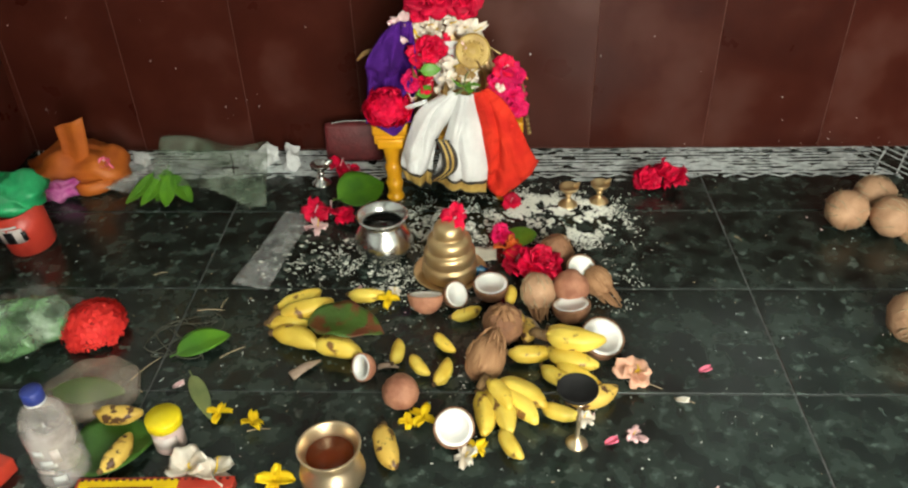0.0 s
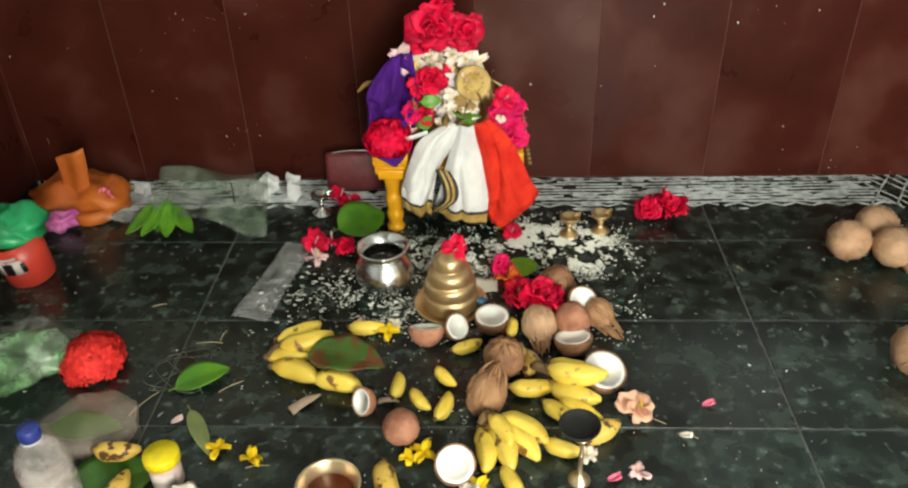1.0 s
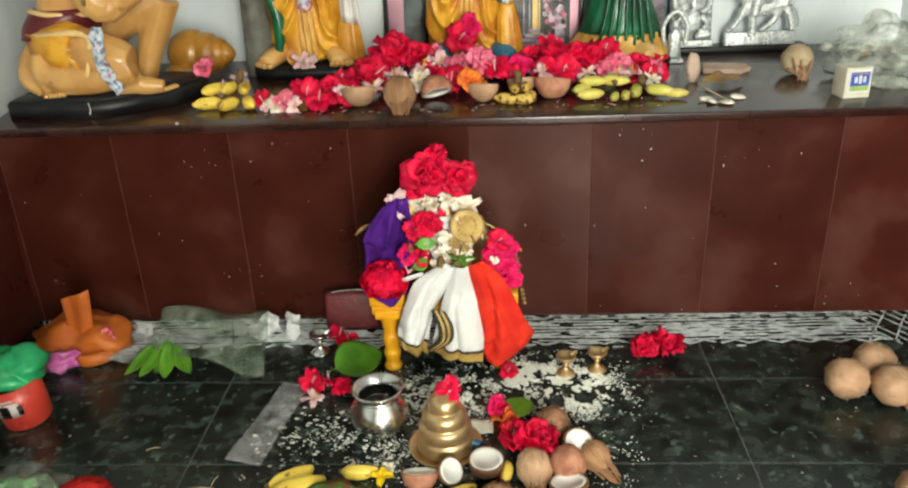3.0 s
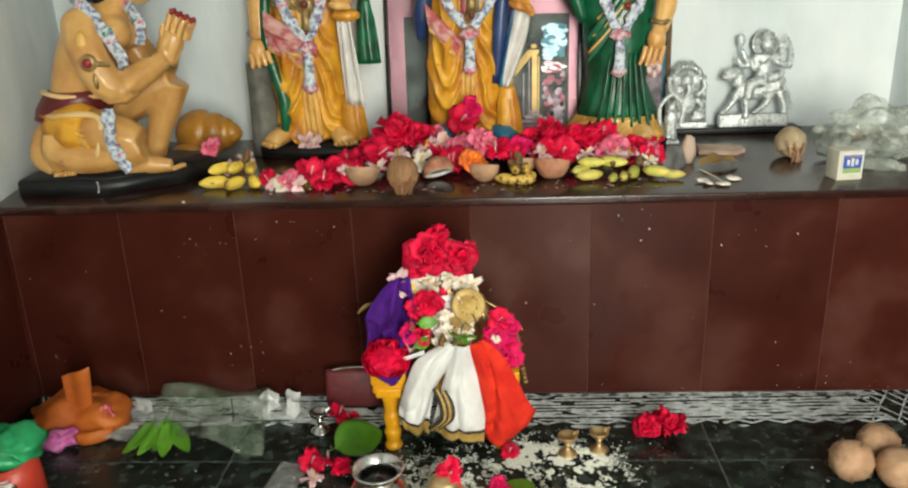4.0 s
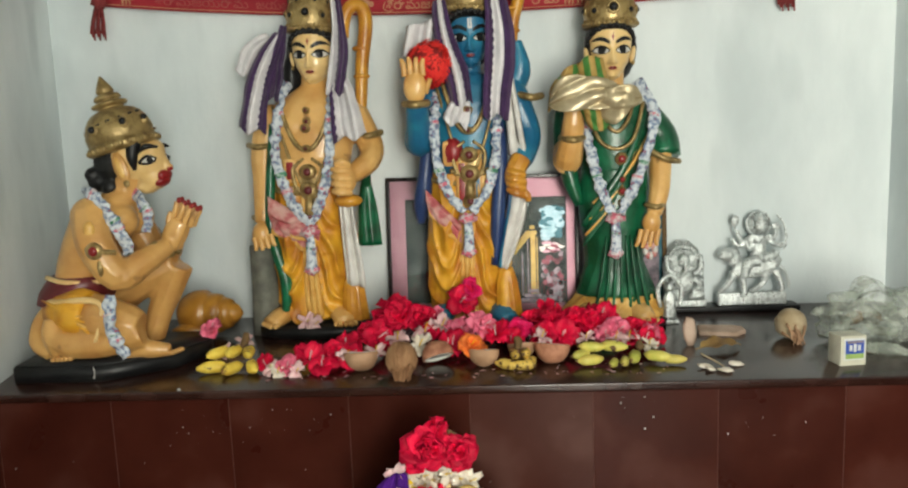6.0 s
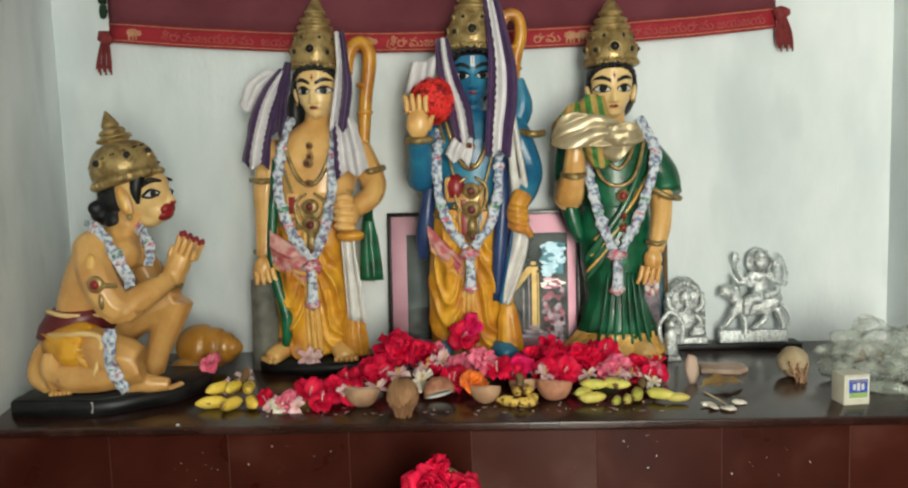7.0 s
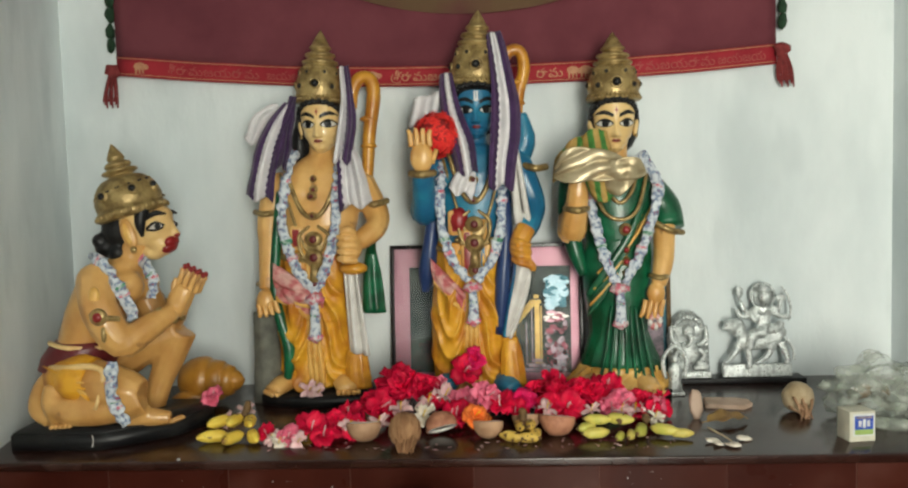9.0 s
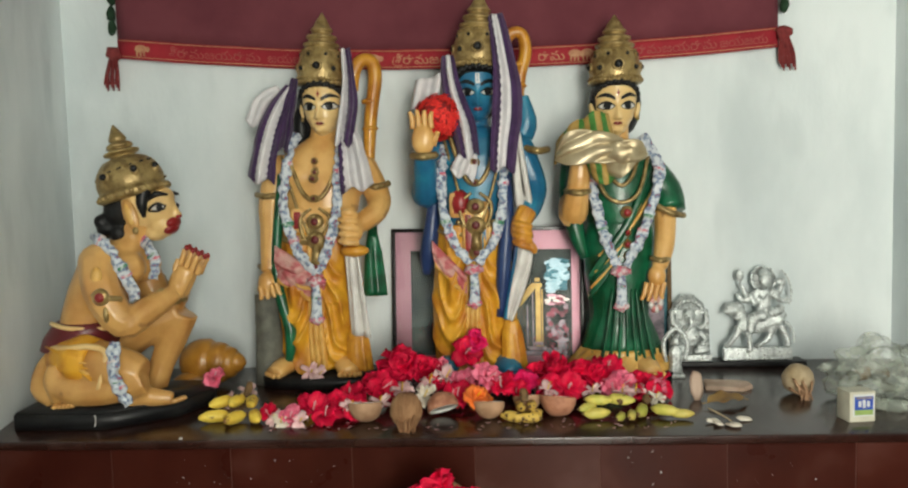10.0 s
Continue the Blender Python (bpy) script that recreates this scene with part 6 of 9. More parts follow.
bm = bmesh.new()
plaque(bm, 0.135, 0.225, 0.45)
box(bm, (0, -0.012, 0.012), (0.142, 0.03, 0.024), bevel=0.005)
ball(bm, (0, -0.008, 0.085), (0.036, 0.020, 0.042))
ball(bm, (0, -0.012, 0.155), (0.022, 0.018, 0.026))
tube(bm, [(0, -0.026, 0.15), (0.004, -0.030, 0.125), (-0.012, -0.028, 0.105)], [0.010, 0.008, 0.005])
for s in (-1, 1):
    ball(bm, (s * 0.030, -0.008, 0.158), (0.016, 0.006, 0.02))
    tube(bm, [(s * 0.03, -0.01, 0.11), (s * 0.056, -0.012, 0.13), (s * 0.056, -0.010, 0.175)], [0.011, 0.009, 0.006])
    tube(bm, [(s * 0.03, -0.012, 0.10), (s * 0.05, -0.02, 0.075), (s * 0.035, -0.024, 0.06)], [0.010, 0.009, 0.008])
    tube(bm, [(s * 0.02, -0.02, 0.05), (s * 0.05, -0.026, 0.042), (s * 0.01, -0.03, 0.034)], [0.014, 0.015, 0.010])
    for k in range(6):
        ball(bm, (s * 0.058, -0.006, 0.035 + k * 0.026), (0.009, 0.007, 0.010), n=8)
for k in range(11):
    a = k * math.pi / 10
    ball(bm, (0.045 * math.cos(a), -0.006, 0.165 + 0.040 * math.sin(a)), 0.009, n=8)
whole("silver_relief", bm, M_SILVER, "small embossed silver seated figure plaque", "relief", at=pose(0.712, 2.755, H + 0.015, -6, 0, 0) @ Matrix.Scale(0.96, 4), group="silver reliefs")

bm = bmesh.new()
box(bm, (0, 0, 0.022), (0.228, 0.026, 0.044), bevel=0.005)
beast = bmesh.new()
tube(beast, [(-0.060, -0.006, 0.130), (-0.030, -0.010, 0.122), (0.030, -0.010, 0.124), (0.072, -0.008, 0.140), (0.088, -0.006, 0.132)], [0.030, 0.033, 0.031, 0.034, 0.020], flat=0.6)
ball(beast, (-0.080, -0.010, 0.172), (0.026, 0.018, 0.024))
ball(beast, (-0.098, -0.010, 0.166), (0.016, 0.013, 0.010))
ball(beast, (-0.094, -0.010, 0.184), (0.014, 0.012, 0.008))
ball(beast, (-0.060, -0.006, 0.165), (0.026, 0.016, 0.034))
for pts in ([(-0.058, -0.010, 0.112), (-0.072, -0.014, 0.085), (-0.098, -0.014, 0.052)], [(-0.036, -0.012, 0.105), (-0.030, -0.018, 0.075), (-0.026, -0.018, 0.036)], [(0.048, -0.010, 0.108), (0.036, -0.014, 0.076), (0.004, -0.014, 0.050)], [(0.080, -0.008, 0.115), (0.092, -0.012, 0.080), (0.102, -0.012, 0.050)]):
    tube(beast, pts, [0.018, 0.011, 0.009], n=8)
    ball(beast, (pts[-1][0] - 0.006, pts[-1][1] - 0.002, pts[-1][2] - 0.001), (0.012, 0.009, 0.008))
melt(bm, beast, 0, 0.003, 2)
tube(bm, [(0.092, 0, 0.130), (0.112, 0, 0.110), (0.124, 0, 0.080), (0.122, 0, 0.055)], [0.006, 0.006, 0.005], n=8)
rider = bmesh.new()
tube(rider, [(0.020, -0.016, 0.150), (0.024, -0.016, 0.195), (0.028, -0.014, 0.235)], [0.030, 0.022, 0.028], flat=0.6)
ball(rider, (0.028, -0.018, 0.268), (0.019, 0.016, 0.024))
tube(rider, [(0.020, -0.022, 0.150), (-0.018, -0.026, 0.140), (-0.030, -0.026, 0.095)], [0.022, 0.020, 0.014])
tube(rider, [(0.030, -0.022, 0.160), (0.066, -0.024, 0.165), (0.078, -0.024, 0.185)], [0.020, 0.016, 0.012])
for pts in ([(0.008, -0.014, 0.235), (-0.030, -0.014, 0.215), (-0.050, -0.012, 0.255)], [(0.008, -0.016, 0.225), (-0.042, -0.016, 0.200), (-0.066, -0.014, 0.228)], [(0.010, -0.016, 0.215), (-0.010, -0.022, 0.190), (-0.022, -0.022, 0.220)], [(0.046, -0.014, 0.235), (0.074, -0.014, 0.225), (0.082, -0.012, 0.258)], [(0.046, -0.016, 0.222), (0.082, -0.016, 0.200), (0.104, -0.014, 0.205)]):
    tube(rider, pts, [0.011, 0.009, 0.007], n=8)
melt(bm, rider, 0, 0.003, 1)
lathe(bm, [(0.019, 0), (0.020, 0.008), (0.012, 0.020), (0.002, 0.030)], m=pose(0.028, -0.016, 0.284), n=16)
ring_ = [(0.028 + 0.040 * math.cos(b), 0.0, 0.272 + 0.042 * math.sin(b)) for b in [k * math.tau / 24 for k in range(25)]]
tube(bm, ring_, 0.004, n=6, sub=1)
lathe(bm, [(0.038, -0.0015), (0.038, 0.0015)], n=24, m=pose(0.028, 0.004, 0.272, 90, 0, 0))
ball(bm, (-0.052, -0.010, 0.285), (0.013, 0.006, 0.020))
tube(bm, [(-0.052, -0.010, 0.25), (-0.054, -0.010, 0.30)], 0.003, n=6)
tube(bm, [(0.088, -0.010, 0.300), (0.108, -0.010, 0.270), (0.116, -0.010, 0.225), (0.108, -0.010, 0.185)], [0.003, 0.005, 0.003], n=6)
ball(bm, (0.084, -0.010, 0.262), (0.016, 0.005, 0.014))
ball(bm, (0.092, -0.016, 0.198), (0.024, 0.006, 0.008))
for k in range(16):
    ball(bm, (0.004 + 0.003 * k, -0.036 + 0.0004 * (k - 8) ** 2 * 0.3, 0.215 - 0.010 * math.sin(k * 0.42)), 0.0035, n=6)
whole("silver_relief", bm, M_SILVER, "silver relief of a many-armed rider on a beast", "relief", at=pose(0.928, 2.755, H + 0.015, -6, 0, 0) @ Matrix.Scale(0.96, 4), group="silver reliefs")

bm = bmesh.new()
box(bm, (0, 0, 0.006), (0.052, 0.03, 0.012), bevel=0.003)
loft(bm, [(0, 0, 0.012, 0.020, 0.012, 0.1, 5), (0, 0, 0.05, 0.016, 0.011, 0.1, 5), (0, 0, 0.08, 0.020, 0.012, 0.08, 5), (0, 0, 0.10, 0.008, 0.008)])
ball(bm, (0, 0, 0.112), (0.012, 0.011, 0.015))
tube(bm, [(-0.028, 0.004, 0.05), (-0.035, 0.004, 0.11), (0, 0.006, 0.15), (0.035, 0.004, 0.11), (0.028, 0.004, 0.05)], 0.007)
whole("silver_figurine", bm, M_SILVER, "tiny tarnished silver figurine beside the sari hem", "figurine", at=pose(0.633, 2.60, H))

# added strip: the dark shadow line below the reliefs, built in black
bm = bmesh.new()
box(bm, (0.845, 2.765, H + 0.0075), (0.46, 0.075, 0.015), bevel=0.002)
whole("dark_board", bm, M_BLACK, "thin black strip for the shadow under the silver reliefs", "board")

# ---- fruit, shells, flowers: one maker for each kind ----
def plump_mesh(length, r, bend, skins):
    """A short fat banana with five soft ridges and blunt ends."""
    bm = bmesh.new()
    rings = []
    for i in range(15):
        t = i / 14
        a = (t - 0.5) * bend
        c = V((math.sin(a) * length / bend, (1 - math.cos(a)) * length / bend, 0))
        d, q = V((math.cos(a), math.sin(a), 0)), V((-math.sin(a), math.cos(a), 0))
        w = r * min(1.0, math.sin(min(1.0, 0.10 + t / 0.34) * 1.571)) * (1 if t < 0.6 else 1 - 0.72 * ((t - 0.6) / 0.4) ** 1.6)
        if t > 0.93:
            w = r * 0.26
        rings.append([bm.verts.new(c + (q * math.cos(b) + V((0, 0, 1)) * math.sin(b)) * w * (1 + 0.055 * math.cos(5 * b))) for b in [j * math.tau / 20 for j in range(20)]])
    skin(bm, rings, 0)
    p = V((math.sin(-bend / 2) * length / bend, (1 - math.cos(bend / 2)) * length / bend, 0))
    ball(bm, p, r * 0.36, 1, n=8)
    return mesh_of("banana", bm, [skins, M_STEM])


BAN = {"plump": plump_mesh(0.086, 0.0170, 0.7, M_BANANA), "plump_green": plump_mesh(0.088, 0.0165, 0.7, M_BANANA_GREEN), "ripe": plump_mesh(0.098, 0.0180, 0.75, M_BANANA), "old": plump_mesh(0.090, 0.0180, 0.6, M_BANANA_OLD)}


def loose_banana(x, y, z, turn, kind, size=1.0, tip=0.0, label="single ripe yellow banana lying on the dark floor"):
    ob = new("banana", BAN[kind])
    ob.matrix_basis = pose(x, y, z, tip, 0, turn) @ Matrix.Scale(size, 4)
    return tagged(ob, label, "banana", "loose bananas")


def bunch(x, y, z, kind, fruits, stem, label, group="banana bunches", size_all=1.0):
    """fruits: (dx, dy, dz, turn, tip, size)."""
    b = thing("banana_bunch", label, "bananas", at=pose(x, y, z) @ Matrix.Scale(size_all, 4), group=group)
    for dx, dy, dz, turn, tip, size in fruits:
        ob = new("banana", BAN[kind])
        ob.parent = b
        ob.matrix_basis = pose(dx, dy, dz, tip, 0, turn) @ Matrix.Scale(size, 4)
    bm = bmesh.new()
    tube(bm, stem, [0.009, 0.011, 0.007], n=8)
    part("stem", bm, M_STEM, b)
    return b


def half_coconut(x, y, z, r, tilt, turn, shell, label, full=False, group="coconut halves"):
    """A halved coconut: shell bowl with a white lining; its mouth looks up before it is tilted."""
    c = thing("coconut_half", label, "coconut", at=pose(x, y, z, tilt, 0, turn), group=group)
    bm = bmesh.new()
    prof = [(0.002, -r)] + [(r * math.sin(a), -r * math.cos(a)) for a in (0.35, 0.7, 1.05, 1.35, 1.57)] + [(r * 1.0, r * 0.10), (r * 0.90, r * 0.12), (r * 0.90, r * 0.0), (r * 0.80, -r * 0.5), (r * 0.3, -r * 0.86), (0.002, -r * 0.9)]
    lathe(bm, prof, n=22)
    for v in bm.verts:
        v.co *= 1 + 0.05 * noise.noise(v.co * 40 + V((x * 9, y * 9, 0)))
    part("shell", bm, shell, c)
    bm = bmesh.new()
    d = 0.25 if full else 0.62
    lathe(bm, [(r * 0.905, r * 0.09), (r * 0.90, r * 0.125), (r * 0.74, r * 0.115), (r * 0.66, r * 0.0), (r * 0.5, -r * d * 0.7), (r * 0.2, -r * d), (0.002, -r * d * 1.03), (0.002, -r * 0.88), (r * 0.4, -r * 0.80), (r * 0.78, -r * 0.4)], n=22)
    for v in bm.verts:
        v.co *= 1 + 0.03 * noise.noise(v.co * 50 + V((y * 7, x * 7, 0)))
    part("flesh", bm, M_FLESH, c, "moist white coconut flesh")
    return c


def coconut(x, y, z, r, shell, label, tilt=0, turn=0, tuft=0.0, group="whole coconuts", stretch=1.15):
    c = thing("coconut", label, "coconut", at=pose(x, y, z, tilt, 0, turn), group=group)
    bm = bmesh.new()
    ball(bm, (0, 0, 0), (r, r, r * stretch), rough=0.10, n=22, seed=x * 5)
    part("shell", bm, shell, c)
    if shell in (M_FIBRE, M_SHELL_TAN, M_SHELL):
        rh = random.Random(int(777 * (x - y)))
        bm = bmesh.new()
        for k in range(70 if shell is M_FIBRE else 34):
            a, t0 = rh.uniform(0, math.tau), rh.uniform(0.2, 2.3)
            pts = []
            for q in range(4):
                th = t0 + q * 0.22
                lift = 1.0 + (0.10 if q in (0, 3) else 0.03) * rh.random()
                pts.append((r * lift * math.sin(th) * math.cos(a), r * lift * math.sin(th) * math.sin(a), r * stretch * lift * math.cos(th)))
                a += rh.uniform(-0.10, 0.10)
            tube(bm, pts, [0.0009, 0.0014, 0.0004], n=4, sub=2)
        tagged(part("fibre", bm, M_FIBRE if shell is not M_SHELL_TAN else M_STRAW, c), kind="stuff")
    if tuft:
        rg = random.Random(int(1000 * (x + y)))
        bm = bmesh.new()
        for k in range(26):
            a, q = rg.uniform(0, math.tau), rg.uniform(0, 0.75) * r
            ln = tuft * rg.uniform(0.5, 1.1)
            tube(bm, [(q * math.cos(a), q * math.sin(a), r * stretch * 0.72), (q * 0.7 * math.cos(a), q * 0.7 * math.sin(a), r * stretch * 0.95 + ln * 0.5), (q * 0.35 * math.cos(a) + rg.uniform(-.3, .3) * ln, q * 0.35 * math.sin(a) + rg.uniform(-.3, .3) * ln, r * stretch + ln)], [0.10 * r, 0.07 * r, 0.02 * r], n=5, sub=2)
        part("tuft", bm, M_SHELL_TAN if shell is M_STRAW else M_FIBRE, c, "dry fibrous tuft")
    return c


def petal_mesh(length, width, material, curl, seed=0):
    bm = bmesh.new()

    def f(u, v):
        w = width * math.sin(min(1, 0.12 + 0.95 * u) * math.pi * 0.82) ** 0.8
        ruffle = 0.15 * length * (math.sin(v * 8 + seed) + 0.6 * math.sin(v * 15 + 2 * seed)) * u * u
        return length * u * math.cos(curl * u * 0.5), (v - 0.5) * w, length * (0.55 * u - curl * 0.55 * u * u) + ruffle + 0.25 * width * (v - 0.5) ** 2 * 4 * (1 - u)
    sheet(bm, f, 5, 6, 0.0007)
    return mesh_of("petal", bm, material)


FLOWERS = {}
BLOOM = {"red": (M_PETAL, 5, 1, "fresh red hibiscus bloom with five ruffled petals"), "double": (M_PETAL, 6, 3, "double red hibiscus bloom with crowded petals"), "pink": (M_PETAL_PINK, 5, 2, "pink ruffled hibiscus bloom"),
         "magenta": (M_PETAL_MAGENTA, 5, 2, "deep magenta hibiscus bloom"), "pale": (M_PETAL_PALE, 5, 1, "pale pink oleander bloom"), "white": (M_PETAL_WHITE, 6, 1, "creamy white fragrant bloom"),
         "orange": (M_PETAL_ORANGE, 6, 2, "small orange marigold-like bloom"), "yellow": (M_PETAL_YELLOW, 4, 1, "bright yellow trumpet bloom"), "broad": (M_PETAL_WHITE, 4, 1, "crumpled broad-petalled white bloom"), "peach": (M_PETAL_PEACH, 5, 1, "wilted peach hibiscus bloom")}


def flower(kind, x, y, z, size=1.0, tilt=0.0, turn=0.0, label=None, group="hibiscus flowers"):
    """A ruffled bloom; three of a kind are built, the others are copies of them."""
    material, n, layers, words = BLOOM[kind]
    variant = (kind, int(abs(x * 733 + y * 311)) % 3)
    c = FLOWERS.get(variant)
    if c:
        c = copy_thing(c, pose(x, y, z, tilt, 0, turn))
    else:
        c = thing("flower", "", "", group=group)
        rf = random.Random(variant[1] * 17 + len(kind))
        for layer in range(layers):
            slim = 0.62 if kind in ("white", "pale", "yellow") else 1.0
            for k in range(n):
                me = petal_mesh(0.043 * (1 - 0.20 * layer) * rf.uniform(0.8, 1.1), 0.044 * slim * (1 - 0.15 * layer) * rf.uniform(0.8, 1.15), material, rf.uniform(0.3, 1.3) - 0.4 * layer, rf.uniform(0, 6))
                ob = new("petal", me)
                ob.parent = c
                ob.matrix_basis = pose(0, 0, 0.002 + 0.003 * layer, rf.uniform(-18, 18), rf.uniform(-30, 12) - 22 * layer, k * 360 / n + layer * 31 + rf.uniform(-16, 16))
        bm = bmesh.new()
        tube(bm, [(0, 0, 0), (0.002, 0, 0.018), (0.008, 0.003, 0.036)], [0.0022, 0.0016, 0.0010], n=5)
        for k in range(6):
            ball(bm, (0.006 + 0.003 * math.cos(k * 2.4), 0.003 * math.sin(k * 2.4), 0.026 + 0.0018 * k), 0.0011, n=5)
        part("pistil", bm, {"double": M_PETAL, "magenta": M_PETAL_MAGENTA, "red": M_PETAL_PALE, "pink": M_PETAL_PALE}.get(kind, M_PETAL_YELLOW), c)
        FLOWERS[variant] = c
    c.location, c.rotation_euler, c.scale = (x, y, z), Euler((radians(tilt), 0, radians(turn))), (size, size, size)
    return tagged(c, label or words, "flower", group)


def leaf_mesh(length, width, material, bend=0.3, tip=1.4, name="leaf", wave=0.0):
    bm = bmesh.new()

    def f(u, v):
        w = width * (math.sin(math.pi * u ** 0.8)) ** 0.75 * (1 if u < 0.98 else 0.5)
        d = abs(v - 0.5) * 2
        return (length * (u - 0.5), (v - 0.5) * w, bend * length * (0.25 - (u - 0.5) ** 2) + 0.10 * w * d + wave * math.sin(u * 17) * d)
    sheet(bm, f, 16, 8, 0.0009)
    tube(bm, [(-length * 0.62, 0, 0), (-length * 0.45, 0, bend * length * 0.05), (length * 0.3, 0, bend * length * 0.2 + 0.0012)], [0.0016, 0.0014, 0.0006], n=5)
    return mesh_of(name, bm, material)


def leaf(me, x, y, z, turn, tilt=0, roll=0, size=1.0, label="green leaf lying on the floor", name="leaf"):
    ob = new(name, me)
    ob.matrix_basis = pose(x, y, z, roll, tilt, turn) @ Matrix.Scale(size, 4)
    return tagged(ob, label, "leaf", "leaves")


# heap of offerings along the front of the platform
rg = random.Random(11)
heap = [("red", -0.40, 2.22, 0.018, 1.0), ("double", -0.33, 2.25, 0.026, 1.0), ("pink", -0.45, 2.17, 0.012, 0.8), ("red", -0.36, 2.18, 0.014, 0.9), ("red", -0.29, 2.22, 0.022, 0.95),
        ("double", -0.25, 2.33, 0.05, 1.15), ("double", -0.20, 2.46, 0.08, 1.35), ("double", -0.16, 2.40, 0.09, 1.3), ("red", -0.23, 2.30, 0.06, 1.1), ("double", -0.12, 2.44, 0.075, 1.1),
        ("red", -0.31, 2.29, 0.030, 1.0), ("red", -0.51, 2.20, 0.012, 0.7), ("pale", -0.17, 2.29, 0.05, 1.0), ("pale", -0.10, 2.34, 0.055, 1.1), ("pale", -0.06, 2.40, 0.06, 1.0), ("white", -0.11, 2.27, 0.04, 0.9),
        ("white", -0.47, 2.15, 0.010, 0.65), ("pale", -0.49, 2.17, 0.010, 0.7), ("pink", 0.05, 2.33, 0.075, 1.15), ("orange", 0.03, 2.22, 0.055, 0.9), ("orange", 0.045, 2.24, 0.035, 0.8), ("red", 0.10, 2.30, 0.055, 1.1), ("pink", 0.0, 2.36, 0.05, 1.0),
        ("magenta", 0.16, 2.36, 0.055, 1.15), ("double", 0.20, 2.42, 0.06, 1.05), ("double", 0.26, 2.35, 0.065, 1.3), ("double", 0.32, 2.38, 0.065, 1.25), ("red", 0.28, 2.30, 0.055, 1.1), ("double", 0.36, 2.36, 0.06, 1.2), ("red", 0.23, 2.31, 0.05, 1.0),
        ("red", 0.40, 2.42, 0.06, 1.15), ("pink", 0.43, 2.36, 0.045, 1.0), ("pale", 0.42, 2.28, 0.04, 0.9), ("pale", 0.46, 2.30, 0.035, 0.9), ("pink", 0.40, 2.30, 0.05, 0.9), ("double", 0.49, 2.38, 0.035, 1.0), ("red", 0.53, 2.37, 0.025, 0.95),
        ("red", 0.50, 2.30, 0.022, 0.9), ("white", 0.505, 2.26, 0.03, 0.7), ("red", -0.02, 2.30, 0.025, 1.0), ("red", 0.24, 2.45, 0.09, 0.8), ("pale", -0.30, 2.20, 0.03, 0.8), ("pale", -0.22, 2.21, 0.035, 0.9), ("pale", -0.42, 2.15, 0.012, 0.7), ("pale", 0.22, 2.28, 0.05, 0.8), ("pale", 0.34, 2.27, 0.05, 0.7), ("pink", -0.08, 2.47, 0.07, 0.8), ("magenta", 0.12, 2.42, 0.03, 1.0), ("pale", -0.66, 2.30, 0.02, 0.8), ("pink", -0.735, 2.42, 0.06, 0.8), ("pale", -0.61, 2.33, 0.04, 0.8)]
for kind, x, y, dz, size in heap:
    flower(kind, x, y, H + dz * 0.9, size * (1.15 if kind in ("red", "double", "pink") else 1.0), rg.uniform(10, 60), rg.uniform(-50, 50), group="heaped offering flowers")
flower("red", -0.005, 2.50, H + 0.105, 1.35, 60, 10, group="heaped offering flowers")
flower("magenta", 0.032, 2.51, H + 0.135, 1.1, 60, -20, group="heaped offering flowers")
flower("pale", -0.48, 2.545, H + 0.045, 0.8, 60, 10, group="heaped offering flowers")
flower("pale", -0.455, 2.54, H + 0.040, 0.7, 60, 30, group="heaped offering flowers")
for k in range(20):
    x = rg.uniform(-0.24, 0.55)
    flower(("pink", "red", "red", "pale", "red")[k % 5], x, 2.33 + rg.uniform(-0.04, 0.08), H + rg.uniform(0.010, 0.035), rg.uniform(0.8, 1.1), rg.uniform(0, 40), rg.uniform(0, 360), group="heaped offering flowers")

half_coconut(-0.255, 2.185, H + 0.044, 0.045, -14, 8, M_SHELL_TAN, "half coconut shell among the heaped red flowers")
coconut(-0.145, 2.150, H + 0.040, 0.040, M_FIBRE, "brown coconut with dry fibre hanging over the edge", tilt=128, turn=5, tuft=0.065)
half_coconut(-0.055, 2.20, H + 0.030, 0.042, 150, 30, M_SHELL_RED, "overturned broken coconut shell on the platform")
half_coconut(0.065, 2.20, H + 0.040, 0.040, -14, -6, M_SHELL_TAN, "half coconut shell beside orange flowers")
half_coconut(0.165, 2.25, H + 0.040, 0.038, -18, 10, M_SHELL_TAN, "half coconut shell behind small bananas")
half_coconut(0.245, 2.215, H + 0.046, 0.047, -16, -20, M_SHELL_RED, "reddish half coconut shell tipped against the flowers")
bunch(-0.605, 2.20, H, "plump", [(-0.045, 0.022, 0.046, 236, 0, 0.90), (-0.004, 0.024, 0.048, 258, 0, 0.90), (0.040, 0.020, 0.046, 282, 0, 0.90), (-0.050, -0.012, 0.018, 196, 0, 0.95), (0.006, -0.030, 0.018, 244, 0, 0.92), (0.060, -0.022, 0.018, 292, 0, 0.92)],
      [(0.015, 0.05, 0.050), (0.02, 0.065, 0.07), (0.022, 0.070, 0.088)], "bunch of small yellow bananas with dark tips on the platform")
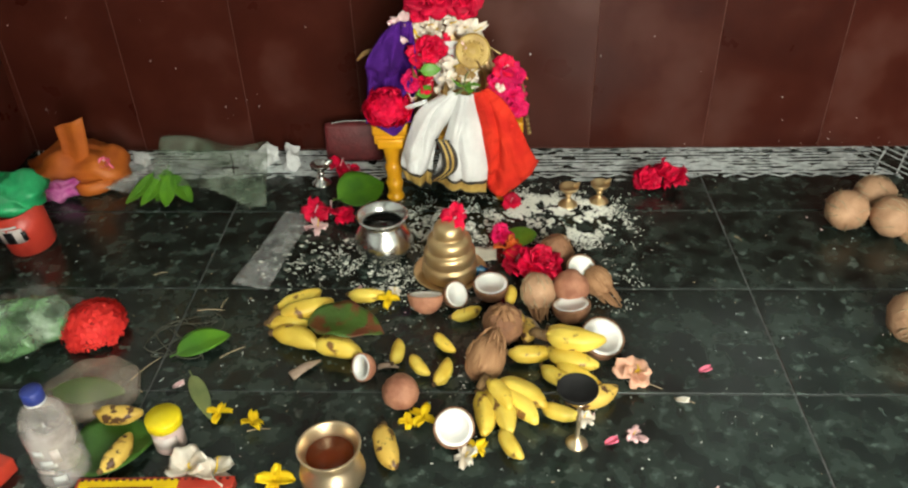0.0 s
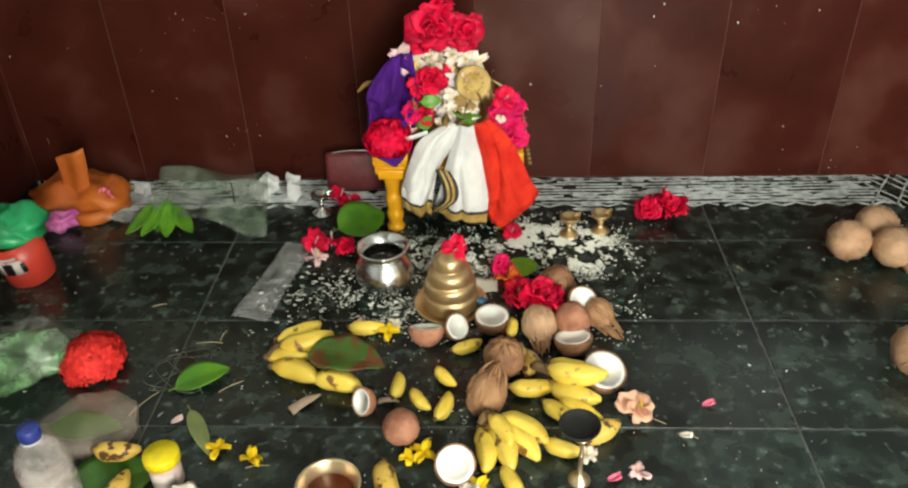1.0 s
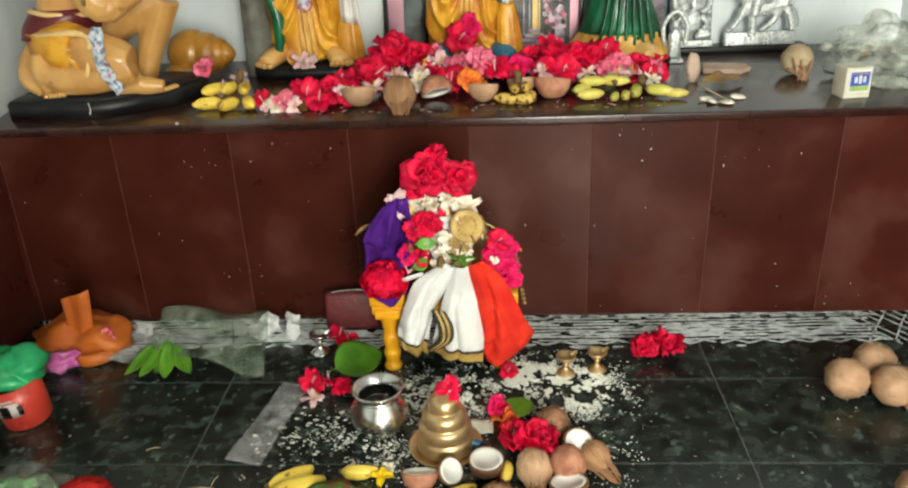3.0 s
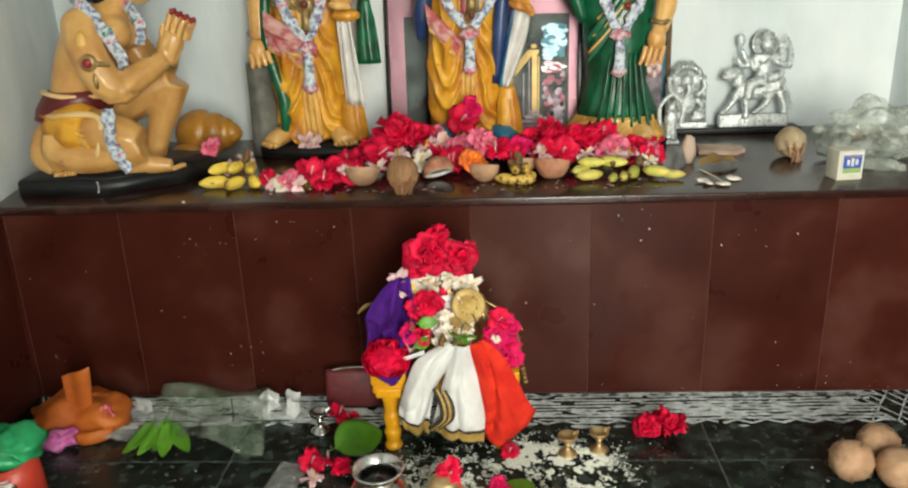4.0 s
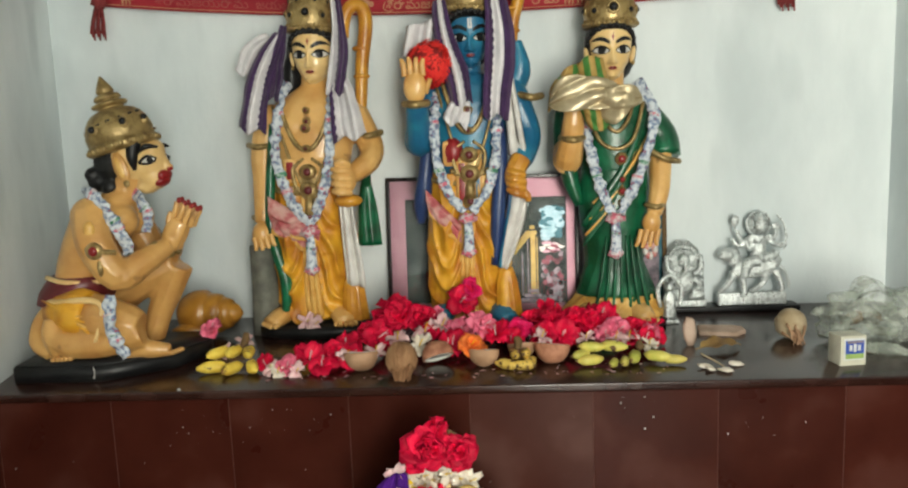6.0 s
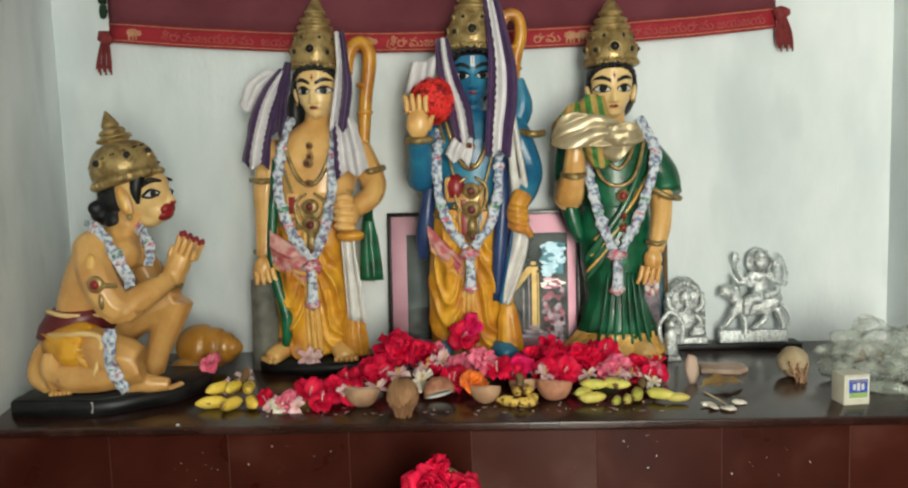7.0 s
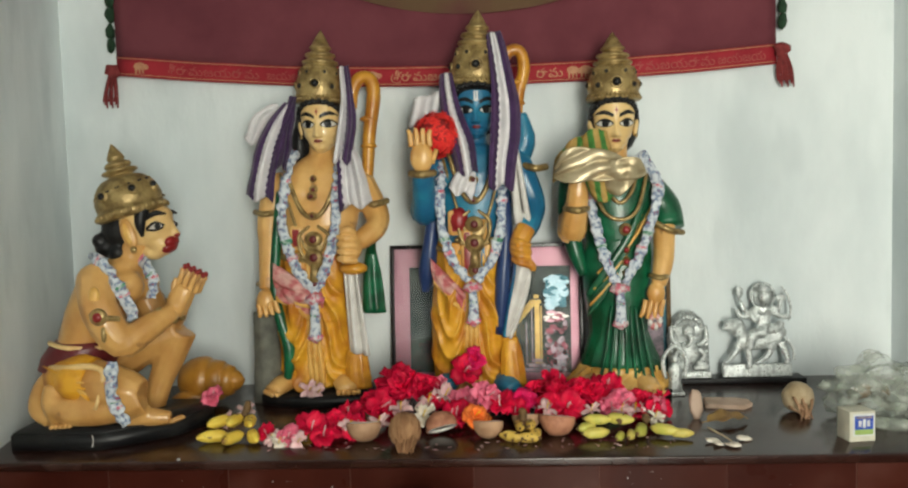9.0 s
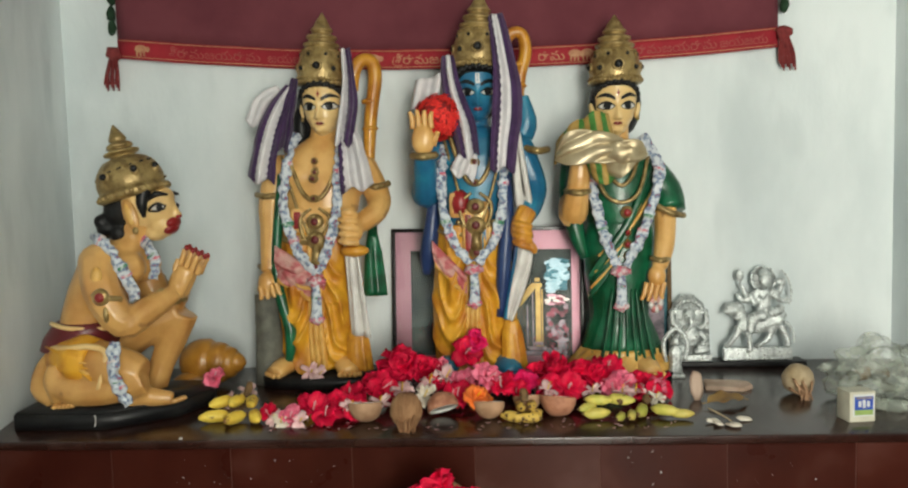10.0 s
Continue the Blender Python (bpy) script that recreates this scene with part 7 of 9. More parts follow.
bunch(0.155, 2.165, H, "old", [(-0.03, 0, 0.015, 150, 0, 0.75), (0.01, -0.012, 0.015, 170, 0, 0.7), (0.03, 0.005, 0.018, 60, 10, 0.7), (-0.01, 0.01, 0.038, 100, 30, 0.65), (0.02, 0.012, 0.04, 80, 30, 0.65)],
      [(0.0, 0.01, 0.05), (0.0, 0.02, 0.07), (-0.01, 0.02, 0.075)], "small bruised banana bunch at the platform's front")
bunch(0.375, 2.185, H, "plump_green", [(-0.035, -0.014, 0.018, 14, 0, 0.82), (-0.030, 0.012, 0.045, -10, 0, 0.80), (-0.055, 0.0, 0.030, 40, 0, 0.74), (0.022, -0.030, 0.015, 70, 0, 0.62), (0.050, -0.022, 0.016, 78, 0, 0.66), (0.026, 0.012, 0.046, -24, 0, 0.85)],
      [(0.02, 0.0, 0.04), (0.035, 0.01, 0.05), (0.04, 0.015, 0.055)], "green-yellow banana bunch beside red flowers")
bunch(0.485, 2.19, H, "plump_green", [(-0.030, 0.0, 0.020, 76, 0, 0.90), (0.026, -0.010, 0.022, -28, 0, 0.85), (0.066, -0.022, 0.016, -10, 0, 0.70)], [(-0.01, 0.01, 0.035), (-0.015, 0.015, 0.045), (-0.015, 0.02, 0.055)], "short bunch of ripening bananas on the platform")
bm = bmesh.new()
for k in range(60):
    x, y = rg.uniform(-0.5, 0.55), 2.10 + abs(rg.gauss(0, 0.04))
    a, s = rg.uniform(0, 6.28), rg.uniform(0.002, 0.009)
    bm.faces.new([bm.verts.new((x + s * math.cos(a + b) * q, y + s * math.sin(a + b) * q, H + 0.0012 + 0.0015 * q)) for b, q in ((0, 1), (1.3, 0.45), (2.9, 1.1), (4.4, 0.4))])
whole("petal_crumbs", bm, M_PETAL_PALE, "scattered pale petal crumbs along the platform edge", "petals", kind="stuff")

# spiral shell, dry things, box and bag to the sides
bm = bmesh.new()
rings = [(0.0, 0.012), (0.02, 0.045), (0.06, 0.064), (0.095, 0.066), (0.11, 0.056), (0.118, 0.057), (0.145, 0.054), (0.155, 0.044), (0.162, 0.045), (0.18, 0.038), (0.186, 0.028), (0.192, 0.028), (0.205, 0.018), (0.215, 0.006)]
lathe(bm, [(r, z) for z, r in rings], m=pose(-0.905, 2.60, H + 0.072, 0, 90, -6) @ Matrix.Diagonal((1.12, 1, 1, 1)), sub=2)
tube(bm, [(-0.90, 2.55, H + 0.02), (-0.86, 2.535, H + 0.03), (-0.80, 2.54, H + 0.03)], [0.015, 0.024, 0.012])
whole("conch_shell", bm, M_CONCH, "ochre painted conch shell lying beside a statue", "shell")

coconut(0.925, 2.40, H + 0.041, 0.043, M_STRAW, "small dry peeled coconut with a pointed fibre beak", tilt=112, turn=-4, tuft=0.045, stretch=1.0)
bm = bmesh.new()
ball(bm, (0, 0, 0.038), (0.020, 0.008, 0.040), rough=0.25, seed=2)
whole("wood_chip", bm, M_WOODCHIP, "pale pinkish sliver of dry wood standing up", "wood chip", at=pose(0.635, 2.345, H, -12, 0, 10))
bm = bmesh.new()
poly = [(-0.06, -0.03), (0.045, -0.04), (0.075, -0.01), (0.07, 0.02), (0.04, 0.035), (-0.055, 0.04)]
prism(bm, poly, 0, 0.014)
bmesh.ops.bevel(bm, geom=bm.edges[:], offset=0.003, segments=2, affect="EDGES")
whole("stone_slab", bm, M_WOODCHIP, "flat pale stone chip lying on the platform", "stone", at=pose(0.745, 2.47, H, 4, 0, -4), smooth=False)
leaf(leaf_mesh(0.12, 0.06, M_LEAF_DRY, 0.35, wave=0.004), 0.70, 2.29, H + 0.012, 15, 0, 8, label="curled dry brown leaf on the platform")
sprig = thing("dried_sprig", "pale dried seed sprig near the platform edge", "sprig")
bm = bmesh.new()
tube(bm, [(0.625, 2.20, H + 0.02), (0.65, 2.16, H + 0.012), (0.665, 2.13, H + 0.006)], [0.0025, 0.002], n=6)
part("stalk", bm, M_STRAW, sprig)
for x, y, t in ((0.628, 2.115, 70), (0.655, 2.10, 110), (0.668, 2.105, 80), (0.70, 2.15, 10), (0.62, 2.135, 20)):
    bm = bmesh.new()
    ball(bm, (x, y, H + 0.007), (0.021, 0.012, 0.004), rot=(12, 8, t), rough=0.5, seed=t)
    part("pod", bm, M_PETAL_WHITE, sprig)

mb = thing("matchbox", "cream cardboard matchbox with a blue printed label", "matchbox", at=pose(0.976, 2.160, H, 0, 0, 9) @ Matrix.Scale(0.92, 4))
bm = bmesh.new()
box(bm, (0, 0, 0.041), (0.072, 0.060, 0.082), bevel=0.002)
part("carton", bm, M_CARD, mb)
bm = bmesh.new()
box(bm, (0.002, -0.0315, 0.046), (0.060, 0.001, 0.060), 0)
box(bm, (0.002, -0.0325, 0.052), (0.052, 0.001, 0.036), 1)
box(bm, (0.002, -0.0325, 0.027), (0.052, 0.001, 0.014), 2)
for k in range(3):
    box(bm, (0.002 + (k - 1) * 0.012, -0.0335, 0.050), (0.008, 0.001, 0.022 - 0.006 * abs(k - 1)), 0)
box(bm, (0.002, -0.0335, 0.066), (0.044, 0.001, 0.006), 3)
part("label", bm, [M_PAPER, M_INK_BLUE, M_INK_GREEN, M_PRINT_PALE], mb, "blue and white printed label", smooth=False)

pb = thing("plastic_bag", "crumpled clear plastic bag with dried leaves inside", "bag")
bm = bmesh.new()
ball(bm, (1.135, 2.37, H + 0.072), (0.145, 0.090, 0.076), rough=0.5, n=40, seed=5)
for v in bm.verts:
    v.co += V((wob(v.co.x, v.co.z, 28), wob(v.co.y, v.co.z, 28, 2), wob(v.co.x, v.co.y, 28, 5))) * 0.018
    v.co.z = max(v.co.z, H + 0.001)
part("film", bm, M_FILM_BAG, pb)
for k in range(9):
    bm = bmesh.new()
    ball(bm, (1.09 + rg.uniform(-0.06, 0.07), 2.35 + rg.uniform(-0.04, 0.04), H + rg.uniform(0.02, 0.075)), (0.03, 0.014, 0.010), rot=(rg.uniform(0, 90), 20, rg.uniform(0, 180)), rough=0.4, seed=k)
    part("dry_leaf", bm, M_STEM if k % 2 else M_STONE, pb)
bm = bmesh.new()
tube(bm, [(1.03, 2.26, H + 0.012), (1.09, 2.22, H + 0.016), (1.15, 2.20, H + 0.012)], [0.012, 0.018, 0.010], flat=0.6)
for v in bm.verts:
    v.co += V((0, 0, wob(v.co.x, v.co.y, 60) * 0.006))
part("twisted_end", bm, M_FILM_BAG, pb)
bm = bmesh.new()
ball(bm, (-0.692, 2.050, H + 0.003), (0.005, 0.004, 0.003), n=8)
whole("chalk_crumb", bm, M_PAPER, "tiny white crumb on the platform edge", "crumb")

# ---- small draped idol on a yellow stool in front of the platform ----
stool = thing("stool", "small bright yellow painted stool with turned legs", "stool", at=pose(-0.03, 1.885, 0))
legp = [(0.019, 0), (0.022, 0.008), (0.016, 0.02), (0.021, 0.045), (0.017, 0.055), (0.021, 0.09), (0.017, 0.10), (0.021, 0.13), (0.024, 0.15), (0.020, 0.165)]
for sx in (-1, 1):
    for sy in (-1, 1):
        bm = bmesh.new()
        lathe(bm, legp, n=14, m=pose(sx * 0.132, sy * 0.085, 0), sub=2)
        part("leg", bm, M_STOOL, stool)
bm = bmesh.new()
box(bm, (0, 0, 0.176), (0.335, 0.245, 0.022), bevel=0.004)
part("seat", bm, M_STOOL, stool)
for sx in (-1, 1):
    bm = bmesh.new()
    box(bm, (sx * 0.130, 0, 0.203), (0.082, 0.250, 0.032), bevel=0.005)
    box(bm, (sx * 0.130, -0.112, 0.168), (0.060, 0.034, 0.024), bevel=0.004)
    part("side_block", bm, M_STOOL, stool)
bm = bmesh.new()
loft(bm, [(-0.03, 1.885, 0.187, 0.095, 0.075), (-0.03, 1.89, 0.26, 0.085, 0.06), (-0.025, 1.89, 0.36, 0.075, 0.05), (-0.022, 1.89, 0.40, 0.04, 0.035)], mi=0)
ball(bm, (-0.022, 1.885, 0.445), (0.046, 0.042, 0.055))
tube(bm, [(-0.09, 1.88, 0.35), (-0.125, 1.86, 0.28), (-0.10, 1.82, 0.245)], [0.024, 0.02, 0.016])
tube(bm, [(0.04, 1.88, 0.35), (0.075, 1.86, 0.28), (0.06, 1.82, 0.245)], [0.024, 0.02, 0.016])
whole("seated_idol", bm, M_BRASS, "small seated metal idol wrapped in cloth and flowers", "statue")

def hem(u, v):
    return 2 if 0.79 < v < 0.83 or v > 0.965 else (1 if v >= 0.83 else 0)


robe_ = thing("draped_robe", "white cloth with gold and black border over the idol", "cloth")
part("side_panel", drape([(-0.018, 0.305), (-0.086, 0.266), (-0.114, 0.209), (-0.130, 0.159), (-0.137, 0.120), (-0.124, 0.084)], [(0.000, 0.300), (-0.007, 0.262), (-0.047, 0.194), (-0.060, 0.150), (-0.066, 0.112), (-0.070, 0.066)], 1.758, 0.040, 1.3, hem), [M_CREAM, M_BORDER, M_DARKBAND], robe_)
part("front_panel", drape([(-0.004, 0.300), (-0.035, 0.193), (-0.046, 0.150), (-0.058, 0.107), (-0.068, 0.080)], [(0.032, 0.300), (0.040, 0.248), (0.060, 0.156), (0.060, 0.100), (0.056, 0.044)], 1.748, 0.030, 2.6, hem), [M_CREAM, M_BORDER, M_DARKBAND], robe_)
bm = bmesh.new()
for k, (o, mi) in enumerate(((0.0, 1), (0.006, 0), (0.012, 1), (0.018, 0), (0.024, 1))):
    tube(bm, [(-0.052 + o, 1.722, 0.200 - o * 0.2), (-0.036 + o, 1.712, 0.165), (-0.036 + o * 0.9, 1.712, 0.128), (-0.066 + o * 0.8, 1.718, 0.100)], [0.004, 0.0055, 0.005], n=6, mi=mi, flat=0.5)
part("pleat_border", bm, [M_BORDER, M_DARKBAND], robe_)
part("chest_wrap", drape([(-0.060, 0.400), (-0.062, 0.34), (-0.040, 0.29)], [(0.028, 0.400), (0.040, 0.35), (0.034, 0.28)], 1.795, 0.020, 4.1, nu=24, nv=20), M_CREAM, robe_)

whole("red_cloth", drape([(0.026, 0.300), (0.044, 0.230), (0.057, 0.149), (0.062, 0.054)], [(0.062, 0.312), (0.104, 0.276), (0.134, 0.219), (0.178, 0.122)], 1.752, 0.030, 0.7, fold=0.011, droop=0.026), M_REDCLOTH, "bright red cloth draped over the side of the idol", "cloth")

violet = thing("violet_cloth", "deep violet cloth hung over the idol's shoulder", "cloth")
part("shoulder_fold", drape([(-0.140, 0.440), (-0.172, 0.405), (-0.199, 0.368), (-0.202, 0.310), (-0.208, 0.236)], [(-0.098, 0.446), (-0.094, 0.405), (-0.092, 0.350), (-0.096, 0.300), (-0.112, 0.234)], 1.790, 0.014, 3.3, fold=0.030), M_VIOLET, violet)
part("pointed_fold", drape([(-0.208, 0.246), (-0.204, 0.232), (-0.150, 0.196)], [(-0.110, 0.246), (-0.112, 0.236), (-0.142, 0.196)], 1.750, 0.004, 5.0, fold=0.003, nu=20, nv=16), M_VIOLET, violet)
bm = bmesh.new()
sheet(bm, lambda u, v: (-0.203 + 0.095 * u, 1.754 + 0.10 * v, 0.2235 + 0.004 * math.sin(9 * u + 4 * v)), 14, 8, 0.002)
part("flat_fold", bm, M_VIOLET, violet)

bm = bmesh.new()
sheet(bm, lambda u, v: (0.075 + 0.075 * u, 1.80 + 0.08 * v, 0.300 + 0.035 * math.sin(3 * u) - 0.03 * v), 12, 8, 0.003)
whole("patterned_cloth", bm, M_PETAL_ORANGE, "small orange cloth tucked at the idol's side", "cloth")

rg = random.Random(21)
for x, z, s, turn in ((-0.012, 0.352, 0.85, 10), (0.016, 0.335, 0.80, 70), (-0.038, 0.338, 0.75, 120), (-0.020, 0.322, 0.7, 200)):
    flower("white", x, 1.762, z, s, 66, turn, group="flowers on the idol")
for k in range(9):
    flower("white" if k % 2 else "pale", rg.uniform(-0.075, 0.035), 1.765 + rg.uniform(0, 0.01), rg.uniform(0.285, 0.40), rg.uniform(0.28, 0.45), 70, rg.uniform(0, 90), group="flowers on the idol")
for kind, x, y, z, s, tilt, turn in (
        ("double", -0.055, 1.800, 0.492, 1.75, 72, 6), ("double", -0.050, 1.815, 0.510, 1.5, 60, 80), ("double", -0.072, 1.815, 0.478, 1.45, 66, -40), ("double", 0.014, 1.805, 0.486, 1.35, 74, -12), ("red", 0.020, 1.82, 0.480, 1.1, 60, 20),
        ("pale", -0.128, 1.800, 0.425, 1.25, 65, 20), ("white", -0.100, 1.815, 0.415, 0.95, 70, 0), ("white", -0.075, 1.81, 0.425, 0.9, 75, 60), ("white", -0.02, 1.81, 0.430, 1.0, 70, 30), ("white", 0.01, 1.81, 0.420, 1.0, 70, 10), ("white", 0.030, 1.815, 0.410, 0.95, 65, 50), ("white", -0.045, 1.81, 0.418, 0.9, 70, -20),
        ("double", -0.058, 1.785, 0.385, 1.15, 72, 0), ("red", -0.088, 1.782, 0.372, 1.0, 75, 30), ("red", -0.032, 1.785, 0.380, 1.0, 70, 60), ("yellow", -0.098, 1.81, 0.400, 0.7, 70, 0),
        ("white", -0.035, 1.79, 0.345, 0.9, 70, 0), ("white", -0.055, 1.79, 0.330, 0.8, 70, 40), ("magenta", -0.105, 1.765, 0.318, 0.95, 72, 15), ("red", -0.080, 1.765, 0.308, 0.85, 72, 45), ("white", -0.02, 1.785, 0.315, 0.7, 80, 10),
        
        ("magenta", 0.085, 1.785, 0.300, 1.15, 68, 0), ("magenta", 0.110, 1.785, 0.275, 1.15, 68, 30), ("red", 0.075, 1.785, 0.275, 1.05, 70, 60), ("magenta", 0.115, 1.790, 0.320, 1.0, 60, -20), ("red", 0.095, 1.79, 0.335, 1.0, 55, 10), ("magenta", 0.118, 1.78, 0.248, 1.0, 70, 0),
        ("pale", -0.115, 1.765, 0.275, 0.6, 60, 0), ("white", 0.088, 1.768, 0.300, 0.5, 70, 0), ("red", 0.115, 1.745, 0.018, 0.8, 30, 0), ("white", 0.0, 1.79, 0.30, 0.6, 70, 0)):
    flower(kind, x, y, z, s * (0.80 if kind in ("double", "magenta", "red") else 0.72), tilt, turn, group="flowers on the idol")
for x, z, t in ((0.010, 0.352, 40), (-0.03, 0.305, 80), (0.03, 0.36, 140), (-0.06, 0.35, 10), (0.015, 0.335, 20), (-0.005, 0.318, 120), (0.022, 0.312, 70), (0.0, 0.290, 160), (-0.075, 0.300, 45), (-0.10, 0.345, 100)):
    leaf(leaf_mesh(0.045, 0.028, M_LEAF if t % 20 else M_LEAF_DRY, 0.3), x, 1.752, z, t, 0, 70, label="small green leaf tucked among the idol's flowers")
pom = thing("pompom_flower", "round crimson many-petalled bloom resting on violet cloth", "flower", at=pose(-0.159, 1.752, 0.262))
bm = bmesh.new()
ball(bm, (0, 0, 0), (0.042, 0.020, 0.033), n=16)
part("core", bm, M_FLORET_GAPS, pom)
bm = bmesh.new()
florets(bm, (0, 0, 0), (0.044, 0.026, 0.035), 190, 14, 0.024, -1)
tagged(part("petals", bm, M_PETAL, pom), kind="stuff")
for k in range(5):
    leaf(leaf_mesh(0.040, 0.018, M_STALK if k % 2 else M_LEAF, 0.3), 0.012 + 0.016 * math.cos(k * 1.257), 1.738, 0.318 + 0.016 * math.sin(k * 1.257), 0, -k * 72, 4, label="pointed green leaf in a star on the idol")
bm = bmesh.new()
lathe(bm, [(0.037, -0.003), (0.037, 0.002), (0.031, 0.004), (0.028, 0.002), (0.014, 0.003), (0.010, 0.007), (0.002, 0.008)], n=30, m=pose(0.030, 1.758, 0.388, 66, 0, 8))
for k in range(14):
    a = k * math.tau / 14
    ball(bm, pose(0.030, 1.758, 0.388, 66, 0, 8) @ V((0.020 * math.cos(a), 0.020 * math.sin(a), 0.004)), 0.0035, n=6)
whole("brass_medallion", bm, M_BORDER, "round embossed brass medallion on the idol's chest", "medallion")
bm = bmesh.new()
tube(bm, [(0.055, 1.80, 0.385), (0.10, 1.80, 0.355), (0.135, 1.785, 0.31), (0.150, 1.79, 0.22)], [0.0025, 0.0025], n=6)
for k in range(4):
    ball(bm, (0.150 + 0.002 * k, 1.785, 0.215 - k * 0.011), 0.0055, n=8)
whole("bead_string", bm, M_GOLD, "thin gold string of beads hanging from the idol", "beads")
bm = bmesh.new()
tube(bm, [(-0.150, 1.80, 0.375), (-0.200, 1.80, 0.372), (-0.225, 1.80, 0.352)], [0.004, 0.006, 0.002], n=6, flat=0.4)
whole("dry_grass_blade", bm, M_LEAF_DRY, "dry grass blade sticking out beside the idol", "grass")

# ---- offerings on the floor ----
def pot(name, profile, material, at, label, category, liquid=None, group=""):
    p = thing(name, label, category, at=at, group=group)
    bm = bmesh.new()
    lathe(bm, profile, n=40, sub=3)
    part("vessel", bm, material, p)
    if liquid:
        r, z, m = liquid
        bm = bmesh.new()
        lathe(bm, [(r, z - 0.004), (r, z)], n=30)
        part("liquid", bm, m, p, "still dark liquid")
    return p


pot("water_pot", [(0.002, 0.0), (0.030, 0.0), (0.044, 0.010), (0.056, 0.034), (0.055, 0.055), (0.042, 0.076), (0.037, 0.084), (0.041, 0.092), (0.050, 0.099), (0.050, 0.101), (0.047, 0.102), (0.039, 0.094), (0.034, 0.084), (0.040, 0.074), (0.051, 0.053), (0.050, 0.034), (0.03, 0.008), (0.002, 0.006)], M_STEEL, pose(-0.162, 1.553, 0) @ Matrix.Scale(1.10, 4), "polished steel water pot with flared rim, nearly full", "pot", (0.040, 0.080, M_WATER))
pot("brass_pot", [(0.002, 0.0), (0.030, 0.0), (0.046, 0.010), (0.060, 0.038), (0.058, 0.058), (0.049, 0.076), (0.047, 0.086), (0.052, 0.100), (0.058, 0.110), (0.058, 0.112), (0.054, 0.112), (0.048, 0.100), (0.043, 0.086), (0.045, 0.076), (0.053, 0.056), (0.054, 0.038), (0.03, 0.008), (0.002, 0.006)], M_BRASS_PALE, pose(-0.178, 0.945, 0) @ Matrix.Scale(0.84, 4), "brass pot holding reddish brown liquid", "pot", (0.046, 0.088, M_TEA))

tower = thing("tiered_brass_stand", "tiered brass bell-shaped stand on a brass plate", "stand", at=pose(-0.018, 1.492, 0) @ Matrix.Diagonal((1.10, 1.10, 1.0, 1)))
bm = bmesh.new()
lathe(bm, [(0.002, 0), (0.050, 0.0), (0.066, 0.006), (0.070, 0.012), (0.067, 0.013), (0.050, 0.006), (0.002, 0.005)], n=36, sub=2)
part("plate", bm, M_BRASS, tower)
bm = bmesh.new()
lathe(bm, [(0.050, 0.006), (0.053, 0.012), (0.052, 0.034), (0.047, 0.040), (0.048, 0.046), (0.049, 0.060), (0.046, 0.068), (0.041, 0.072), (0.042, 0.078), (0.041, 0.092), (0.034, 0.100), (0.029, 0.103), (0.030, 0.108), (0.028, 0.122), (0.022, 0.130), (0.010, 0.136), (0.002, 0.138)], n=36, sub=2)
part("tower", bm, M_BRASS, tower)
flower("red", -0.008, 1.497, 0.136, 0.75, 50, 0, group="loose flowers on the floor")
flower("red", 0.0, 1.505, 0.138, 0.6, 65, 90, group="loose flowers on the floor")


def oil_lamp(x, y, s, material, label, h=0.062):
    bm = bmesh.new()
    lathe(bm, [(0.002, 0), (0.026, 0), (0.027, 0.004), (0.020, 0.010), (0.009, 0.018), (0.007, 0.028), (0.010, 0.034), (0.007, 0.038), (0.018, 0.046), (0.027, h - 0.006), (0.028, h), (0.025, h), (0.012, h - 0.01), (0.002, h - 0.011)], n=24, sub=2)
    tube(bm, [(0.018, 0, h - 0.006), (0.030, 0, h - 0.002), (0.038, 0, h + 0.002)], [0.010, 0.008, 0.004], flat=0.5)
    return whole("oil_lamp", bm, material, label, "lamp", at=pose(x, y, 0, 0, 0, 30) @ Matrix.Scale(s, 4), group="small oil lamps")


oil_lamp(0.252, 1.765, 0.82, M_BRASS, "small brass oil lamp standing in scattered rice")
oil_lamp(0.327, 1.78, 0.82, M_BRASS, "small brass oil lamp standing in scattered rice")
oil_lamp(-0.355, 1.868, 0.9, M_STEEL, "small whitish metal lamp near the purse")

stand = thing("lamp_stand", "slender brass lamp stand with a soot-black dish", "lamp", at=pose(0.206, 1.034, 0) @ Matrix.Scale(0.90, 4))
bm = bmesh.new()
lathe(bm, [(0.002, 0), (0.019, 0), (0.019, 0.005), (0.010, 0.014), (0.005, 0.024), (0.004, 0.06), (0.006, 0.066), (0.004, 0.072), (0.004, 0.098), (0.010, 0.106), (0.002, 0.108)], n=20, sub=2)
part("stem", bm, M_BRASS_PALE, stand)
bm = bmesh.new()
lathe(bm, [(0.002, 0.104), (0.022, 0.106), (0.034, 0.114), (0.037, 0.122), (0.035, 0.123), (0.028, 0.116), (0.010, 0.112), (0.002, 0.112)], n=30, sub=2, m=pose(-0.004, 0.018, 0.002, 0, 0, 0))
part("dish", bm, M_SOOT, stand, "soot-blackened dish")

